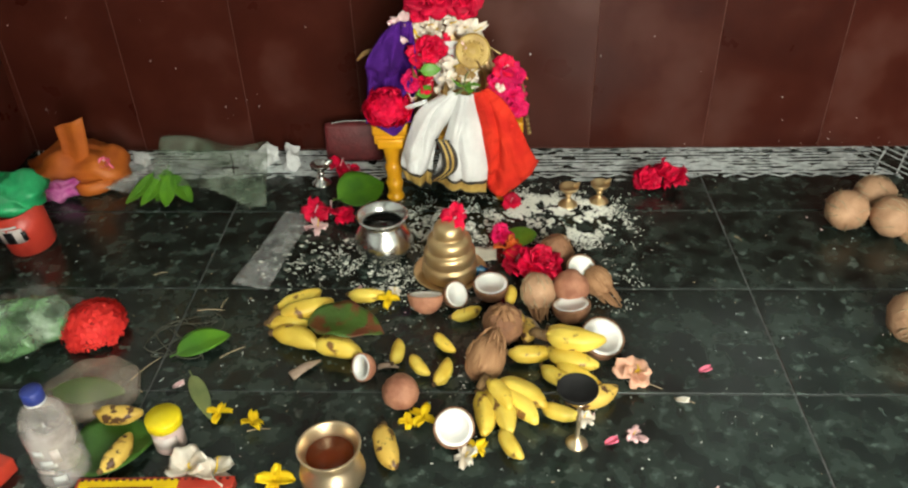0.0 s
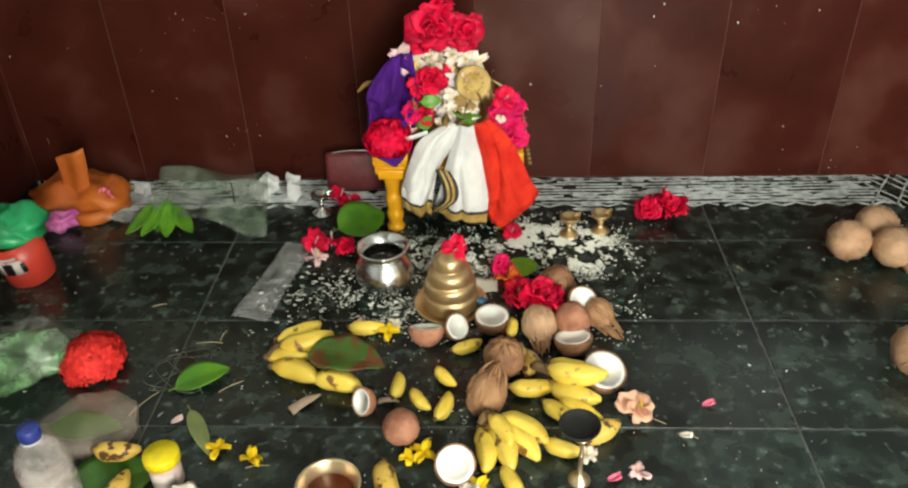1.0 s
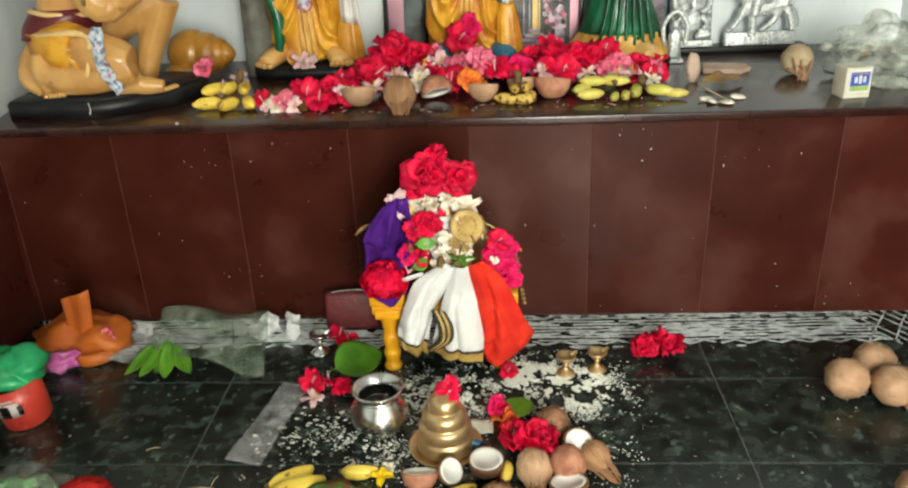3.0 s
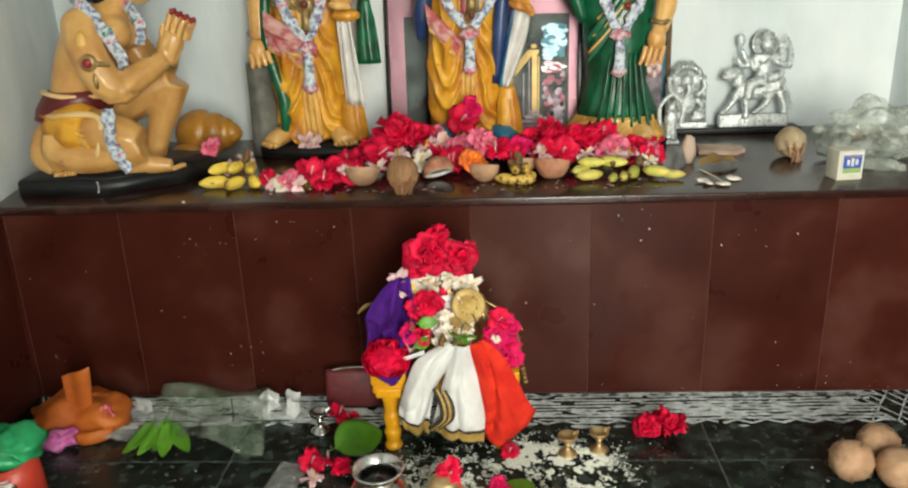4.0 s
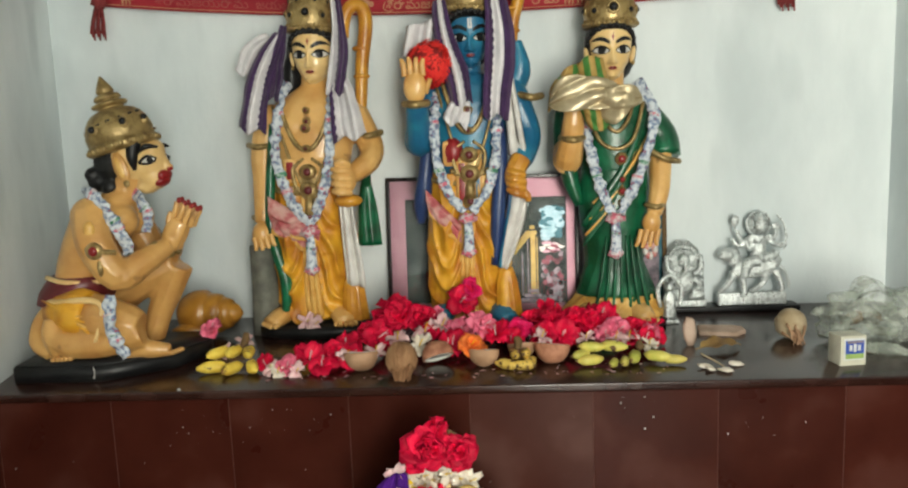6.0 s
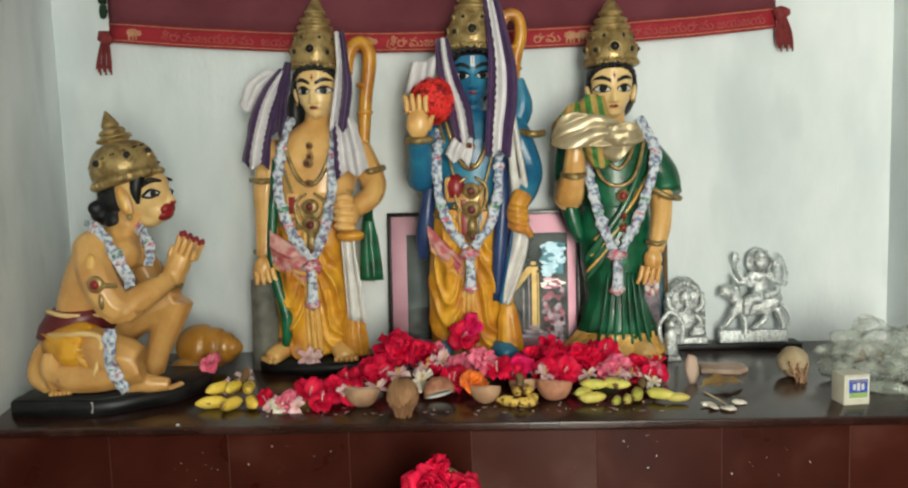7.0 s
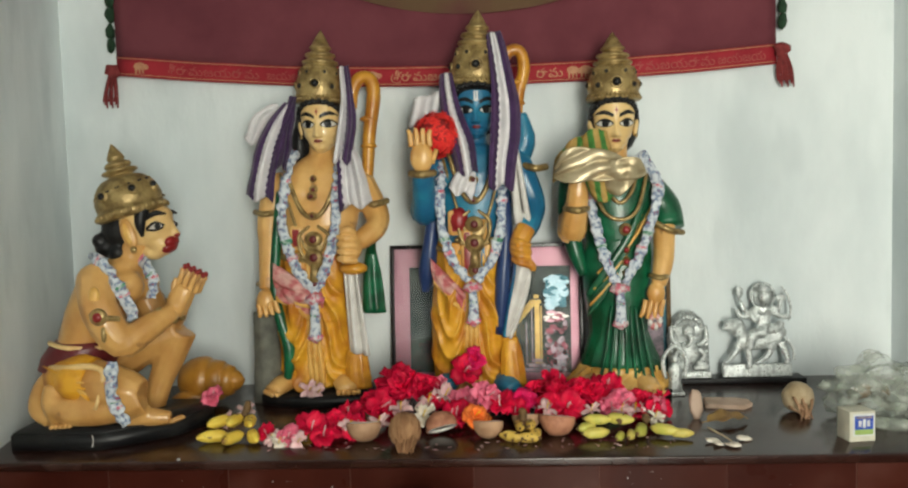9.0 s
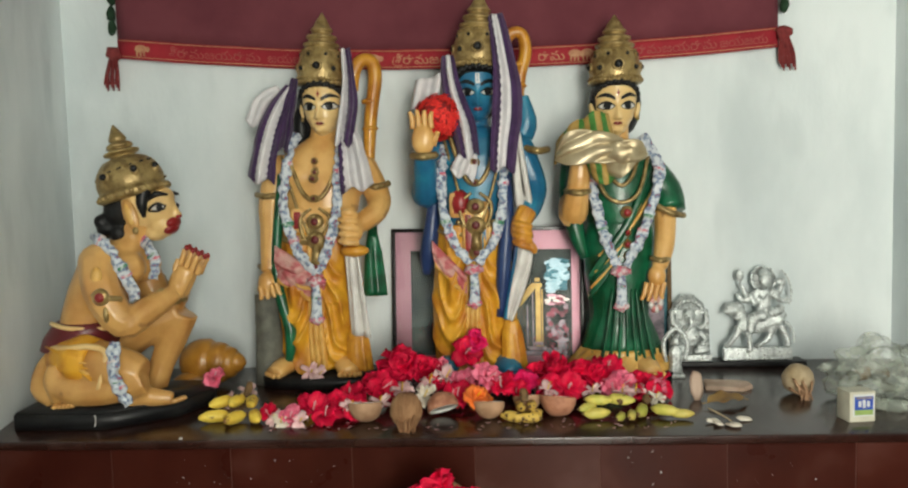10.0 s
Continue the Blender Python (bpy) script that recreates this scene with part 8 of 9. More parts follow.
# bananas
bunch(-0.29, 1.29, 0, "plump", [(-0.022, 0.082, 0.030, 36, 0, 1.20), (0.000, 0.046, 0.036, 22, 0, 1.35), (-0.010, -0.022, 0.022, -22, 180, 1.30), (0.078, -0.050, 0.020, -14, 180, 1.25), (-0.034, 0.018, 0.022, 10, 0, 1.1)],
      [(-0.075, 0.01, 0.025), (-0.06, 0.03, 0.035), (-0.055, 0.04, 0.03)], "bunch of ripe yellow bananas under a large leaf", size_all=0.93)
bunch(0.075, 1.105, 0, "ripe", [(-0.020, -0.022, 0.018, -84, 180, 1.15), (0.012, -0.020, 0.024, -68, 180, 1.25), (0.042, -0.004, 0.026, -46, 180, 1.25), (0.052, 0.020, 0.034, -32, 180, 1.2), (0.010, 0.0, 0.05, -60, 180, 0.9)],
      [(-0.012, 0.035, 0.03), (-0.02, 0.045, 0.045), (-0.035, 0.03, 0.03)], "fanned bunch of ripe yellow bananas", size_all=0.87)
bunch(0.19, 1.215, 0, "ripe", [(0.030, 0.010, 0.062, -8, 0, 1.25), (0.025, 0.040, 0.050, -14, 0, 1.0), (-0.055, 0.012, 0.022, 4, 0, 1.0), (0.022, -0.012, 0.030, -26, 0, 1.15), (0.030, -0.045, 0.020, -40, 0, 1.05), (-0.005, -0.05, 0.018, -35, 0, 0.9)],
      [(-0.02, 0.03, 0.05), (-0.045, 0.035, 0.06), (-0.055, 0.045, 0.05)], "spread bunch of yellow bananas beside split coconuts", size_all=0.90)
BAN["stub"] = plump_mesh(0.088, 0.0170, 0.7, M_BANANA)
for x, y, turn, kind, s, z in ((-0.185, 1.40, 4, "stub", 0.85, 0.015), (0.020, 1.345, 26, "stub", 0.75, 0.014), (0.108, 1.385, 82, "stub", 0.65, 0.03), (-0.105, 1.237, 86, "stub", 0.75, 0.014), (-0.065, 1.20, -55, "stub", 0.70, 0.014), (-0.022, 1.26, -52, "stub", 0.70, 0.014),
                               (-0.017, 1.184, 72, "stub", 0.80, 0.014), (0.096, 1.020, -64, "stub", 0.80, 0.014), (0.182, 1.087, -20, "stub", 0.80, 0.016), (0.244, 1.122, 22, "old", 1.05, 0.018), (-0.105, 1.010, -72, "old", 1.05, 0.016), (0.138, 1.290, 84, "old", 0.75, 0.02), (0.118, 1.31, 60, "old", 0.6, 0.02)):
    loose_banana(x, y, z, turn, kind, s, label="single ripe yellow banana lying on the dark floor" if kind == "stub" else "overripe spotted banana lying on the dark floor")
loose_banana(-0.557, 1.055, 0.036, 2, "old", 0.90, label="spotted banana on the milky plastic pouch")
loose_banana(-0.533, 0.985, 0.024, 76, "old", 0.90, label="spotted banana lying on a dark leaf")

# coconuts
half_coconut(0.067, 1.405, 0.040, 0.036, 4, 0, M_SHELL, "half coconut with white flesh facing up", full=True)
half_coconut(-0.002, 1.388, 0.028, 0.028, 50, 48, M_SHELL, "small coconut half tipped on its side")
half_coconut(-0.062, 1.380, 0.030, 0.036, -28, 0, M_SHELL_RED, "broken reddish coconut half with fibre")
half_coconut(-0.165, 1.187, 0.022, 0.026, 62, -48, M_SHELL_RED, "coconut piece with bright white flesh")
coconut(-0.089, 1.118, 0.031, 0.0315, M_SHELL_RED, "smooth pinkish brown coconut shell, mouth down", stretch=1.0, tuft=0)
half_coconut(0.006, 1.034, 0.036, 0.034, 42, 4, M_SHELL, "half coconut with round white flesh", full=True)
coconut(0.056, 1.192, 0.039, 0.035, M_FIBRE, "fibrous brown coconut husk with a tuft", tilt=-35, turn=-40, tuft=0.016, stretch=1.2)
coconut(0.089, 1.285, 0.041, 0.038, M_SHELL, "round brown coconut among bananas", tilt=20, tuft=0.02)
half_coconut(0.272, 1.262, 0.028, 0.042, 25, 25, M_SHELL, "flat coconut half with thick white rim")
half_coconut(0.222, 1.345, 0.036, 0.037, -14, 25, M_SHELL, "coconut half with white rim leaning on others")
half_coconut(0.250, 1.445, 0.048, 0.032, 40, 25, M_SHELL, "white-fleshed coconut half facing forward", full=True)
coconut(0.226, 1.400, 0.037, 0.036, M_SHELL_RED, "reddish brown coconut beside the split halves", stretch=1.05)
coconut(0.160, 1.385, 0.040, 0.034, M_SHELL_TAN, "fibrous coconut husk with its fibres hanging down", tilt=138, turn=8, tuft=0.035, stretch=1.1)
coconut(0.205, 1.520, 0.036, 0.036, M_SHELL, "dusty brown coconut behind the red flowers")
coconut(0.282, 1.430, 0.030, 0.028, M_FIBRE, "split husk with loose fibres", tilt=120, turn=45, tuft=0.07)
for x, y, r, tf in ((0.858, 1.668, 0.046, 0.0), (0.945, 1.735, 0.044, 0.0), (0.948, 1.640, 0.046, 0.0), (0.985, 1.600, 0.030, 0.05)):
    coconut(x, y, r * 1.0, r, M_SHELL_TAN, "pale tan husked coconut on the dark floor", tilt=70, turn=x * 400, tuft=tf, stretch=1.05, group="pale coconuts by the wall")
# a bowl, with a whole coconut's shape put in its place
coconut(0.852, 1.300, 0.048, 0.050, M_SHELL_TAN, "tan bowl near the side of the floor, coconut shaped", tilt=40)
for x, y, t, s in ((-0.271, 1.200, 25, 1.0), (-0.12, 1.205, -20, 0.6), (0.118, 1.335, 60, 1.1), (0.145, 1.325, 100, 0.9)):
    bm = bmesh.new()
    tube(bm, [(-0.030 * s, -0.008 * s, 0.004), (0, 0, 0.010), (0.030 * s, 0.010 * s, 0.005)], [0.012 * s, 0.010 * s, 0.003 * s], n=8, flat=0.5, up=(0, 0, 1))
    whole("husk_chip", bm, M_WOODCHIP, "pale splinter of coconut husk on the floor", "husk", at=pose(x, y, 0, 0, 0, t), group="husk splinters")

# leaves and loose flowers
leaf(leaf_mesh(0.155, 0.095, M_LEAF_BROWN, 0.28, wave=0.003), -0.207, 1.282, 0.036, -14, 0, 4, label="large green leaf with brown patches over bananas")
leaf(leaf_mesh(0.105, 0.060, M_LEAF, 0.35), -0.478, 1.262, 0.006, 32, 0, 10, label="curled bright green leaf on the floor")
leaf(leaf_mesh(0.125, 0.110, M_LEAF, 0.12), -0.245, 1.795, 0.022, 35, 0, 22, label="broad green betel leaf beside the stool")
leaf(leaf_mesh(0.15, 0.13, M_LEAF_DARK, 0.08), -0.555, 1.012, 0.004, 30, 0, 0, label="broad dark green leaf under a banana")
leaf(leaf_mesh(0.08, 0.07, M_LEAF, 0.2), 0.135, 1.610, 0.014, 80, 0, 0, label="round green leaf beside red flowers")
for k, (dx, dy, t) in enumerate(((-0.052, 0.005, -115), (-0.02, 0.0, -105), (0.02, -0.005, -78), (0.055, 0.005, -50), (0.0, 0.02, -90))):
    leaf(leaf_mesh(0.105, 0.042, M_LEAF, -0.35), -0.736 + dx, 1.785 + dy, 0.034, t, 18, 0, label="drooping bright green mango leaf in a bundle")
leaf(leaf_mesh(0.125, 0.030, M_STALK, 0.1), -0.445, 1.128, 0.004, -58, label="pale green strip of banana stalk")
for kind, x, y, z, s, t in (("red", -0.345, 1.712, 0.012, 0.85, 10), ("red", -0.305, 1.700, 0.014, 0.95, 50), ("double", -0.270, 1.690, 0.012, 0.7, 90), ("pale", -0.33, 1.66, 0.004, 0.7, 20),
                            ("double", 0.445, 1.845, 0.016, 0.95, 0), ("double", 0.482, 1.857, 0.022, 1.0, 40), ("double", 0.520, 1.842, 0.016, 0.95, 80), ("red", -0.318, 1.905, 0.018, 0.9, 30), ("red", -0.285, 1.895, 0.014, 0.7, 80),
                            ("double", 0.155, 1.468, 0.040, 1.15, 20), ("red", 0.130, 1.45, 0.030, 1.0, 60), ("red", 0.190, 1.462, 0.035, 1.0, 100), ("magenta", 0.092, 1.580, 0.030, 0.85, 0), ("orange", 0.105, 1.54, 0.020, 0.9, 40), ("red", 0.12, 1.51, 0.018, 0.9, 0), ("double", 0.175, 1.435, 0.045, 0.9, 50),
                            ("peach", 0.318, 1.180, 0.014, 0.85, 0), ("peach", 0.325, 1.175, 0.018, 0.6, 40), ("yellow", -0.400, 1.088, 0.006, 0.55, 0), ("yellow", -0.337, 1.063, 0.006, 0.60, 40), ("yellow", -0.048, 1.080, 0.008, 0.60, 80), ("yellow", -0.075, 1.073, 0.004, 0.45, 0), ("yellow", 0.040, 1.015, 0.004, 0.55, 20), ("white", 0.025, 0.998, 0.004, 0.55, 0),
                            ("white", 0.223, 1.085, 0.004, 0.5, 0), ("broad", -0.412, 0.966, 0.010, 0.95, 0), ("broad", -0.372, 0.956, 0.008, 0.90, 40), ("yellow", -0.272, 0.945, 0.008, 0.8, 0), ("yellow", -0.14, 1.395, 0.006, 0.6, 0), ("pale", -0.205, 1.42, 0.004, 0.4, 0), ("white", -0.13, 1.425, 0.004, 0.4, 0), ("pale", 0.30, 1.05, 0.003, 0.4, 0), ("pink", -0.90, 1.86, 0.05, 0.7, 20)):
    flower(kind, x, y, z, s, 8 + 20 * (s > 0.8), t * 3, group="loose flowers on the floor")
for x, y, t, m in ((-0.503, 1.150, 20, M_PETAL_PALE), (0.305, 1.048, -50, M_PETAL_PALE), (0.252, 1.032, 10, M_PETAL_PINK), (0.385, 1.13, -20, M_PETAL_WHITE), (0.44, 1.20, 10, M_PETAL_PINK)):
    leaf(petal_mesh(0.022, 0.014, m, 0.4), x, y, 0.002, t, label="single fallen flower petal on the floor", name="petal")

# red floret heap in a green-tinted bag
heap_ = thing("floret_heap", "heap of scarlet florets spilling from a bag", "flowers", at=pose(-0.706, 1.302, 0))
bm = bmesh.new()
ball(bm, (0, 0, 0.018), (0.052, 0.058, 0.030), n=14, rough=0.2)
part("core", bm, M_FLORET_GAPS, heap_)
bm = bmesh.new()
florets(bm, (0, 0, 0.016), (0.056, 0.064, 0.040), 380, 8, 0.0125, -0.1)
tagged(part("floret_cover", bm, M_IXORA, heap_), kind="stuff")


def crumple(bm, amount, s, floor_z=0.0008, seed=0.0):
    for v in bm.verts:
        v.co += V((wob(v.co.x + v.co.z, v.co.y, s, seed), wob(v.co.y, v.co.z + v.co.x, s, seed + 2), wob(v.co.x, v.co.y, s, seed + 5))) * amount
        v.co.z = max(v.co.z, floor_z)


bm = bmesh.new()
ball(bm, (-0.845, 1.285, 0.035), (0.105, 0.075, 0.045), n=36, rough=0.3)
crumple(bm, 0.022, 24)
whole("plastic_bag", bm, M_POLY_GREEN, "crumpled green-tinted plastic bag with flower cuttings", "bag")
bm = bmesh.new()
sheet(bm, lambda u, v: (-0.93 + 0.16 * u, 1.36 + 0.075 * v - 0.03 * u, 0.014 + 0.012 * math.sin(7 * u + 5 * v)), 14, 8, 0.001)
whole("plastic_sheet", bm, M_POLY, "loose scrap of clear plastic film on the floor", "film")

pouch_ = thing("leaf_pouch", "milky plastic pouch holding a pale green leaf", "pouch", at=pose(-0.645, 1.142, 0, 0, 0, -8))
bm = bmesh.new()
poly = [(-0.085, -0.05), (0.02, -0.075), (0.08, -0.055), (0.088, 0.0), (0.06, 0.06), (0.0, 0.078), (-0.05, 0.055), (-0.08, 0.0)]
prism(bm, poly, 0.001, 0.018)
bmesh.ops.subdivide_edges(bm, edges=bm.edges[:], cuts=3, use_grid_fill=True)
crumple(bm, 0.004, 30)
part("film", bm, M_POLY_PINK, pouch_)
ob = new("leaf", leaf_mesh(0.135, 0.066, M_LEAF, 0.01))
ob.parent = pouch_
ob.matrix_basis = pose(-0.005, -0.004, 0.0060, 0, 0, 6) @ Matrix.Diagonal((1, 1, 0.25, 1))

bm = bmesh.new()
c = [V((-0.477, 1.453, 0)), V((-0.396, 1.434, 0)), V((-0.418, 1.733, 0)), V((-0.350, 1.722, 0))]
sheet(bm, lambda u, v: tuple((c[0] * (1 - u) + c[1] * u) * (1 - v) + (c[2] * (1 - u) + c[3] * u) * v + V((0, 0, 0.003 + 0.002 * math.sin(9 * v + 4 * u)))), 6, 20, 0.0008)
whole("plastic_strip", bm, M_POLY_THIN, "flat strip of clear packing film on the floor", "film")
bm = bmesh.new()
sheet(bm, lambda u, v: (-0.79 + 0.29 * u + 0.03 * v, 1.99 - 0.03 * u - 0.20 * v * (0.85 + 0.25 * u), 0.066 - 0.058 * v * u + 0.012 * math.sin(7 * u + 4 * v) + 0.010 * math.sin(11 * v)), 26, 18, 0.0008)
whole("plastic_sheet", bm, M_POLY_LEAF, "clear plastic sheet spread over green leaves", "film")
bm = bmesh.new()
sheet(bm, lambda u, v: (-0.97 + 0.20 * u, 1.93 - 0.13 * v + 0.03 * u, 0.012 + 0.010 * math.sin(8 * u + 5 * v)), 16, 12, 0.0008)
whole("plastic_sheet", bm, M_POLY_THIN, "thin clear film beside the orange bag", "film")

for x, y, s, seed in ((-0.522, 1.955, 0.034, 1), (-0.445, 1.955, 0.030, 2), (-0.845, 1.965, 0.022, 3)):
    bm = bmesh.new()
    box(bm, (0, 0, s * 0.75), (s * 2.0, s * 1.1, s * 1.2), rot=(15, -12, 20))
    bmesh.ops.subdivide_edges(bm, edges=bm.edges[:], cuts=3, use_grid_fill=True)
    crumple(bm, s * 0.45, 40, seed=seed)
    whole("crumpled_paper", bm, M_PAPER, "crumpled white paper against the platform foot", "paper", at=pose(x, y, 0, 0, 0, seed * 40), group="crumpled papers", smooth=False)

purse = thing("purse", "small maroon leather purse leaning on the platform", "purse", at=pose(-0.285, 1.985, 0, -10, 0, 3))
bm = bmesh.new()
box(bm, (0, 0, 0.053), (0.150, 0.030, 0.104), bevel=0.012)
part("body", bm, M_POUCH, purse)
bm = bmesh.new()
tube(bm, [(-0.070, -0.003, 0.098), (-0.03, -0.004, 0.108), (0.03, -0.004, 0.108), (0.070, -0.003, 0.098)], 0.0035, n=6)
part("zip", bm, M_STEEL, purse, "dull metal zip")

# containers and bags by the side wall
tub = thing("plastic_tub", "red plastic tub with a printed picture band", "tub", at=pose(-0.972, 1.605, 0, 4, -6, 0))
bm = bmesh.new()
lathe(bm, [(0.002, 0), (0.048, 0), (0.051, 0.004), (0.054, 0.050), (0.056, 0.108), (0.053, 0.108), (0.050, 0.01), (0.002, 0.008)], n=36)
part("wall", bm, M_TUB_RED, tub)
for k, (a, w, z, h, m) in enumerate(((-110, 0.030, 0.062, 0.036, M_LABEL), (-75, 0.030, 0.062, 0.036, M_LABEL), (-92, 0.022, 0.060, 0.030, M_BLACK), (-60, 0.010, 0.060, 0.024, M_BLACK), (-122, 0.012, 0.060, 0.024, M_BLACK), (-90, 0.050, 0.088, 0.006, M_LABEL))):
    bm = bmesh.new()
    n = 6
    rr = 0.0555 + 0.0008 * (k + 1)
    def band(u, v):
        b = radians(a) + (u - 0.5) * w / rr
        return rr * math.cos(b), rr * math.sin(b), z + (v - 0.5) * h
    sheet(bm, band, n, 1, 0.0006)
    part("printed_panel", bm, m, tub)
bm = bmesh.new()
ball(bm, (-0.992, 1.615, 0.128), (0.085, 0.066, 0.040), n=30, rough=0.3, seed=3)
crumple(bm, 0.024, 20, 0.095, 3)
whole("plastic_bag", bm, M_BAG_GREEN, "knotted bright green plastic bag on the tub", "bag")

ob_ = thing("orange_bag", "limp orange cloth bag with an upright handle", "bag")
bm = bmesh.new()
ball(bm, (-0.985, 1.905, 0.030), (0.125, 0.085, 0.055), n=30, rough=0.3, seed=9)
crumple(bm, 0.022, 16, seed=4)
part("pouch", bm, M_BAG_ORANGE, ob_)
bm = bmesh.new()
sheet(bm, lambda u, v: (-1.01 + (0.062 + 0.012 * v) * u + 0.010 * math.sin(3 * v) + 0.02 * v * v, 1.875 + 0.005 * math.sin(7 * u) - 0.015 * v, 0.02 + 0.145 * v + 0.025 * u * v), 12, 14, 0.004)
part("handle", bm, M_BAG_ORANGE, ob_)
bm = bmesh.new()
tube(bm, [(-0.975, 1.83, 0.012), (-0.93, 1.81, 0.018), (-0.89, 1.83, 0.022), (-0.895, 1.865, 0.03)], [0.014, 0.018, 0.018, 0.012], flat=0.7)
part("strap", bm, M_BAG_ORANGE, ob_)
bm = bmesh.new()
ball(bm, (-1.0, 1.80, 0.022), (0.055, 0.030, 0.024), n=20, rough=0.7, seed=6)
crumple(bm, 0.012, 50)
whole("net_scrap", bm, M_PINK_MESH, "crumpled magenta net scrap by the bag", "net")

bottle = thing("water_bottle", "clear plastic water bottle with blue cap and label", "bottle", at=pose(-0.612, 0.962, 0) @ Matrix.Scale(0.92, 4))
bm = bmesh.new()
lathe(bm, [(0.002, 0.004), (0.030, 0.0), (0.040, 0.006), (0.043, 0.016), (0.042, 0.05), (0.043, 0.055), (0.042, 0.085), (0.043, 0.12), (0.042, 0.135), (0.036, 0.155), (0.022, 0.172), (0.014, 0.178), (0.0135, 0.19)], n=36, sub=2)
part("body", bm, M_BOTTLE, bottle)
bm = bmesh.new()
lathe(bm, [(0.002, 0.004), (0.038, 0.006), (0.040, 0.045), (0.002, 0.046)], n=28)
part("water", bm, M_POLY_THIN, bottle, "a little clear water")
bm = bmesh.new()
lathe(bm, [(0.0165, 0.183), (0.0175, 0.186), (0.0175, 0.204), (0.015, 0.207), (0.002, 0.207)], n=24)
part("cap", bm, M_CAP_BLUE, bottle, "dark blue screw cap")
bm = bmesh.new()
lathe(bm, [(0.0172, 0.180), (0.0172, 0.1835), (0.015, 0.184)], n=24)
part("collar", bm, M_PAPER, bottle, "white collar ring")
for a, z, w, h, m in ((-95, 0.10, 0.020, 0.014, M_PAPER), (-80, 0.075, 0.026, 0.016, M_PAPER), (-95, 0.055, 0.030, 0.008, M_LABEL), (-60, 0.09, 0.014, 0.03, M_LABEL), (-70, 0.035, 0.022, 0.018, M_PAPER)):
    bm = bmesh.new()
    def lab(u, v):
        b = radians(a) + (u - 0.5) * w / 0.0440
        return 0.0440 * math.cos(b), 0.0440 * math.sin(b), z + (v - 0.5) * h
    sheet(bm, lab, 4, 1, 0.0004)
    part("label_print", bm, m, bottle)

jar = thing("jar", "small pale plastic jar with a bright yellow lid", "jar", at=pose(-0.464, 1.024, 0) @ Matrix.Scale(0.90, 4))
bm = bmesh.new()
lathe(bm, [(0.002, 0), (0.026, 0), (0.028, 0.004), (0.028, 0.055), (0.025, 0.06), (0.002, 0.06)], n=30)
part("pot", bm, M_JAR, jar)
bm = bmesh.new()
lathe(bm, [(0.030, 0.056), (0.032, 0.058), (0.032, 0.074), (0.0305, 0.077), (0.002, 0.0772)], n=36)
part("lid", bm, M_LID_YELLOW, jar, "bright yellow screw lid")
bm = bmesh.new()
sheet(bm, lambda u, v: (0.0286 * math.cos(-2.4 + 1.8 * u), 0.0286 * math.sin(-2.4 + 1.8 * u), 0.018 + 0.026 * v), 10, 1, 0.0004)
part("label", bm, M_LABEL, jar)

box_ = thing("incense_packet", "flat red and yellow printed incense packet on the floor", "packet", at=pose(-0.454, 0.862, 0, 0, 0, 2))
bm = bmesh.new()
box(bm, (0, 0, 0.010), (0.246, 0.160, 0.020), bevel=0.002)
part("carton", bm, M_TUB_RED, box_)
bm = bmesh.new()
box(bm, (-0.04, 0.0, 0.0205), (0.155, 0.150, 0.001))
part("printed_panel", bm, M_PETAL_YELLOW, box_, "yellow printed panel", smooth=False)
bm = bmesh.new()
for k in range(22):
    box(bm, (-0.114 + k * 0.0108, 0.074, 0.0215), (0.005, 0.004, 0.0008))
for k in range(4):
    box(bm, (-0.05 + 0.02 * (k % 2), 0.055 - k * 0.03, 0.0215), (0.10, 0.010, 0.0008))
part("print_bars", bm, M_MAROON, box_, smooth=False)
bm = bmesh.new()
box(bm, (0, 0, 0.015), (0.05, 0.09, 0.03), bevel=0.004)
whole("red_packet", bm, M_TUB_RED, "small plain red packet beside the bottle", "packet", at=pose(-0.735, 0.935, 0, 0, 0, -20))

bm = bmesh.new()
sheet(bm, lambda u, v: (0.03 + 0.05 * u, 1.535 + 0.035 * v, 0.004 + 0.01 * v + 0.002 * math.sin(9 * u)), 6, 4, 0.001)
whole("paper_scrap", bm, M_CARD, "cream paper scrap behind the brass stand", "paper")
bm = bmesh.new()
ball(bm, (0.045, 1.480, 0.014), (0.016, 0.010, 0.014), rough=0.6, n=14, seed=2)
whole("sweet_wrapper", bm, mat("blue_foil", (0.03, 0.20, 0.40), (0.5, 0.6, 0.7), 0.25, metal=0.6, scale=50, low=0.45, high=0.6), "twisted shiny blue and white sweet wrapper", "wrapper")

bm = bmesh.new()
tube(bm, [(-0.606, 1.955, 0.040), (-0.590, 1.915, 0.034), (-0.578, 1.875, 0.026)], 0.0022, n=6)
whole("black_stick", bm, M_BLACK, "thin black stick lying on clear film", "stick")
# white tabs on the flowers laid round the idol
bm = bmesh.new()
sheet(bm, lambda u, v: (-0.118 + 0.048 * u, 1.738 - 0.004 * v, 0.262 + 0.016 * u + 0.012 * v), 6, 3, 0.001)
whole("paper_tab", bm, M_PAPER, "narrow white paper tab beside the crimson bloom", "paper")

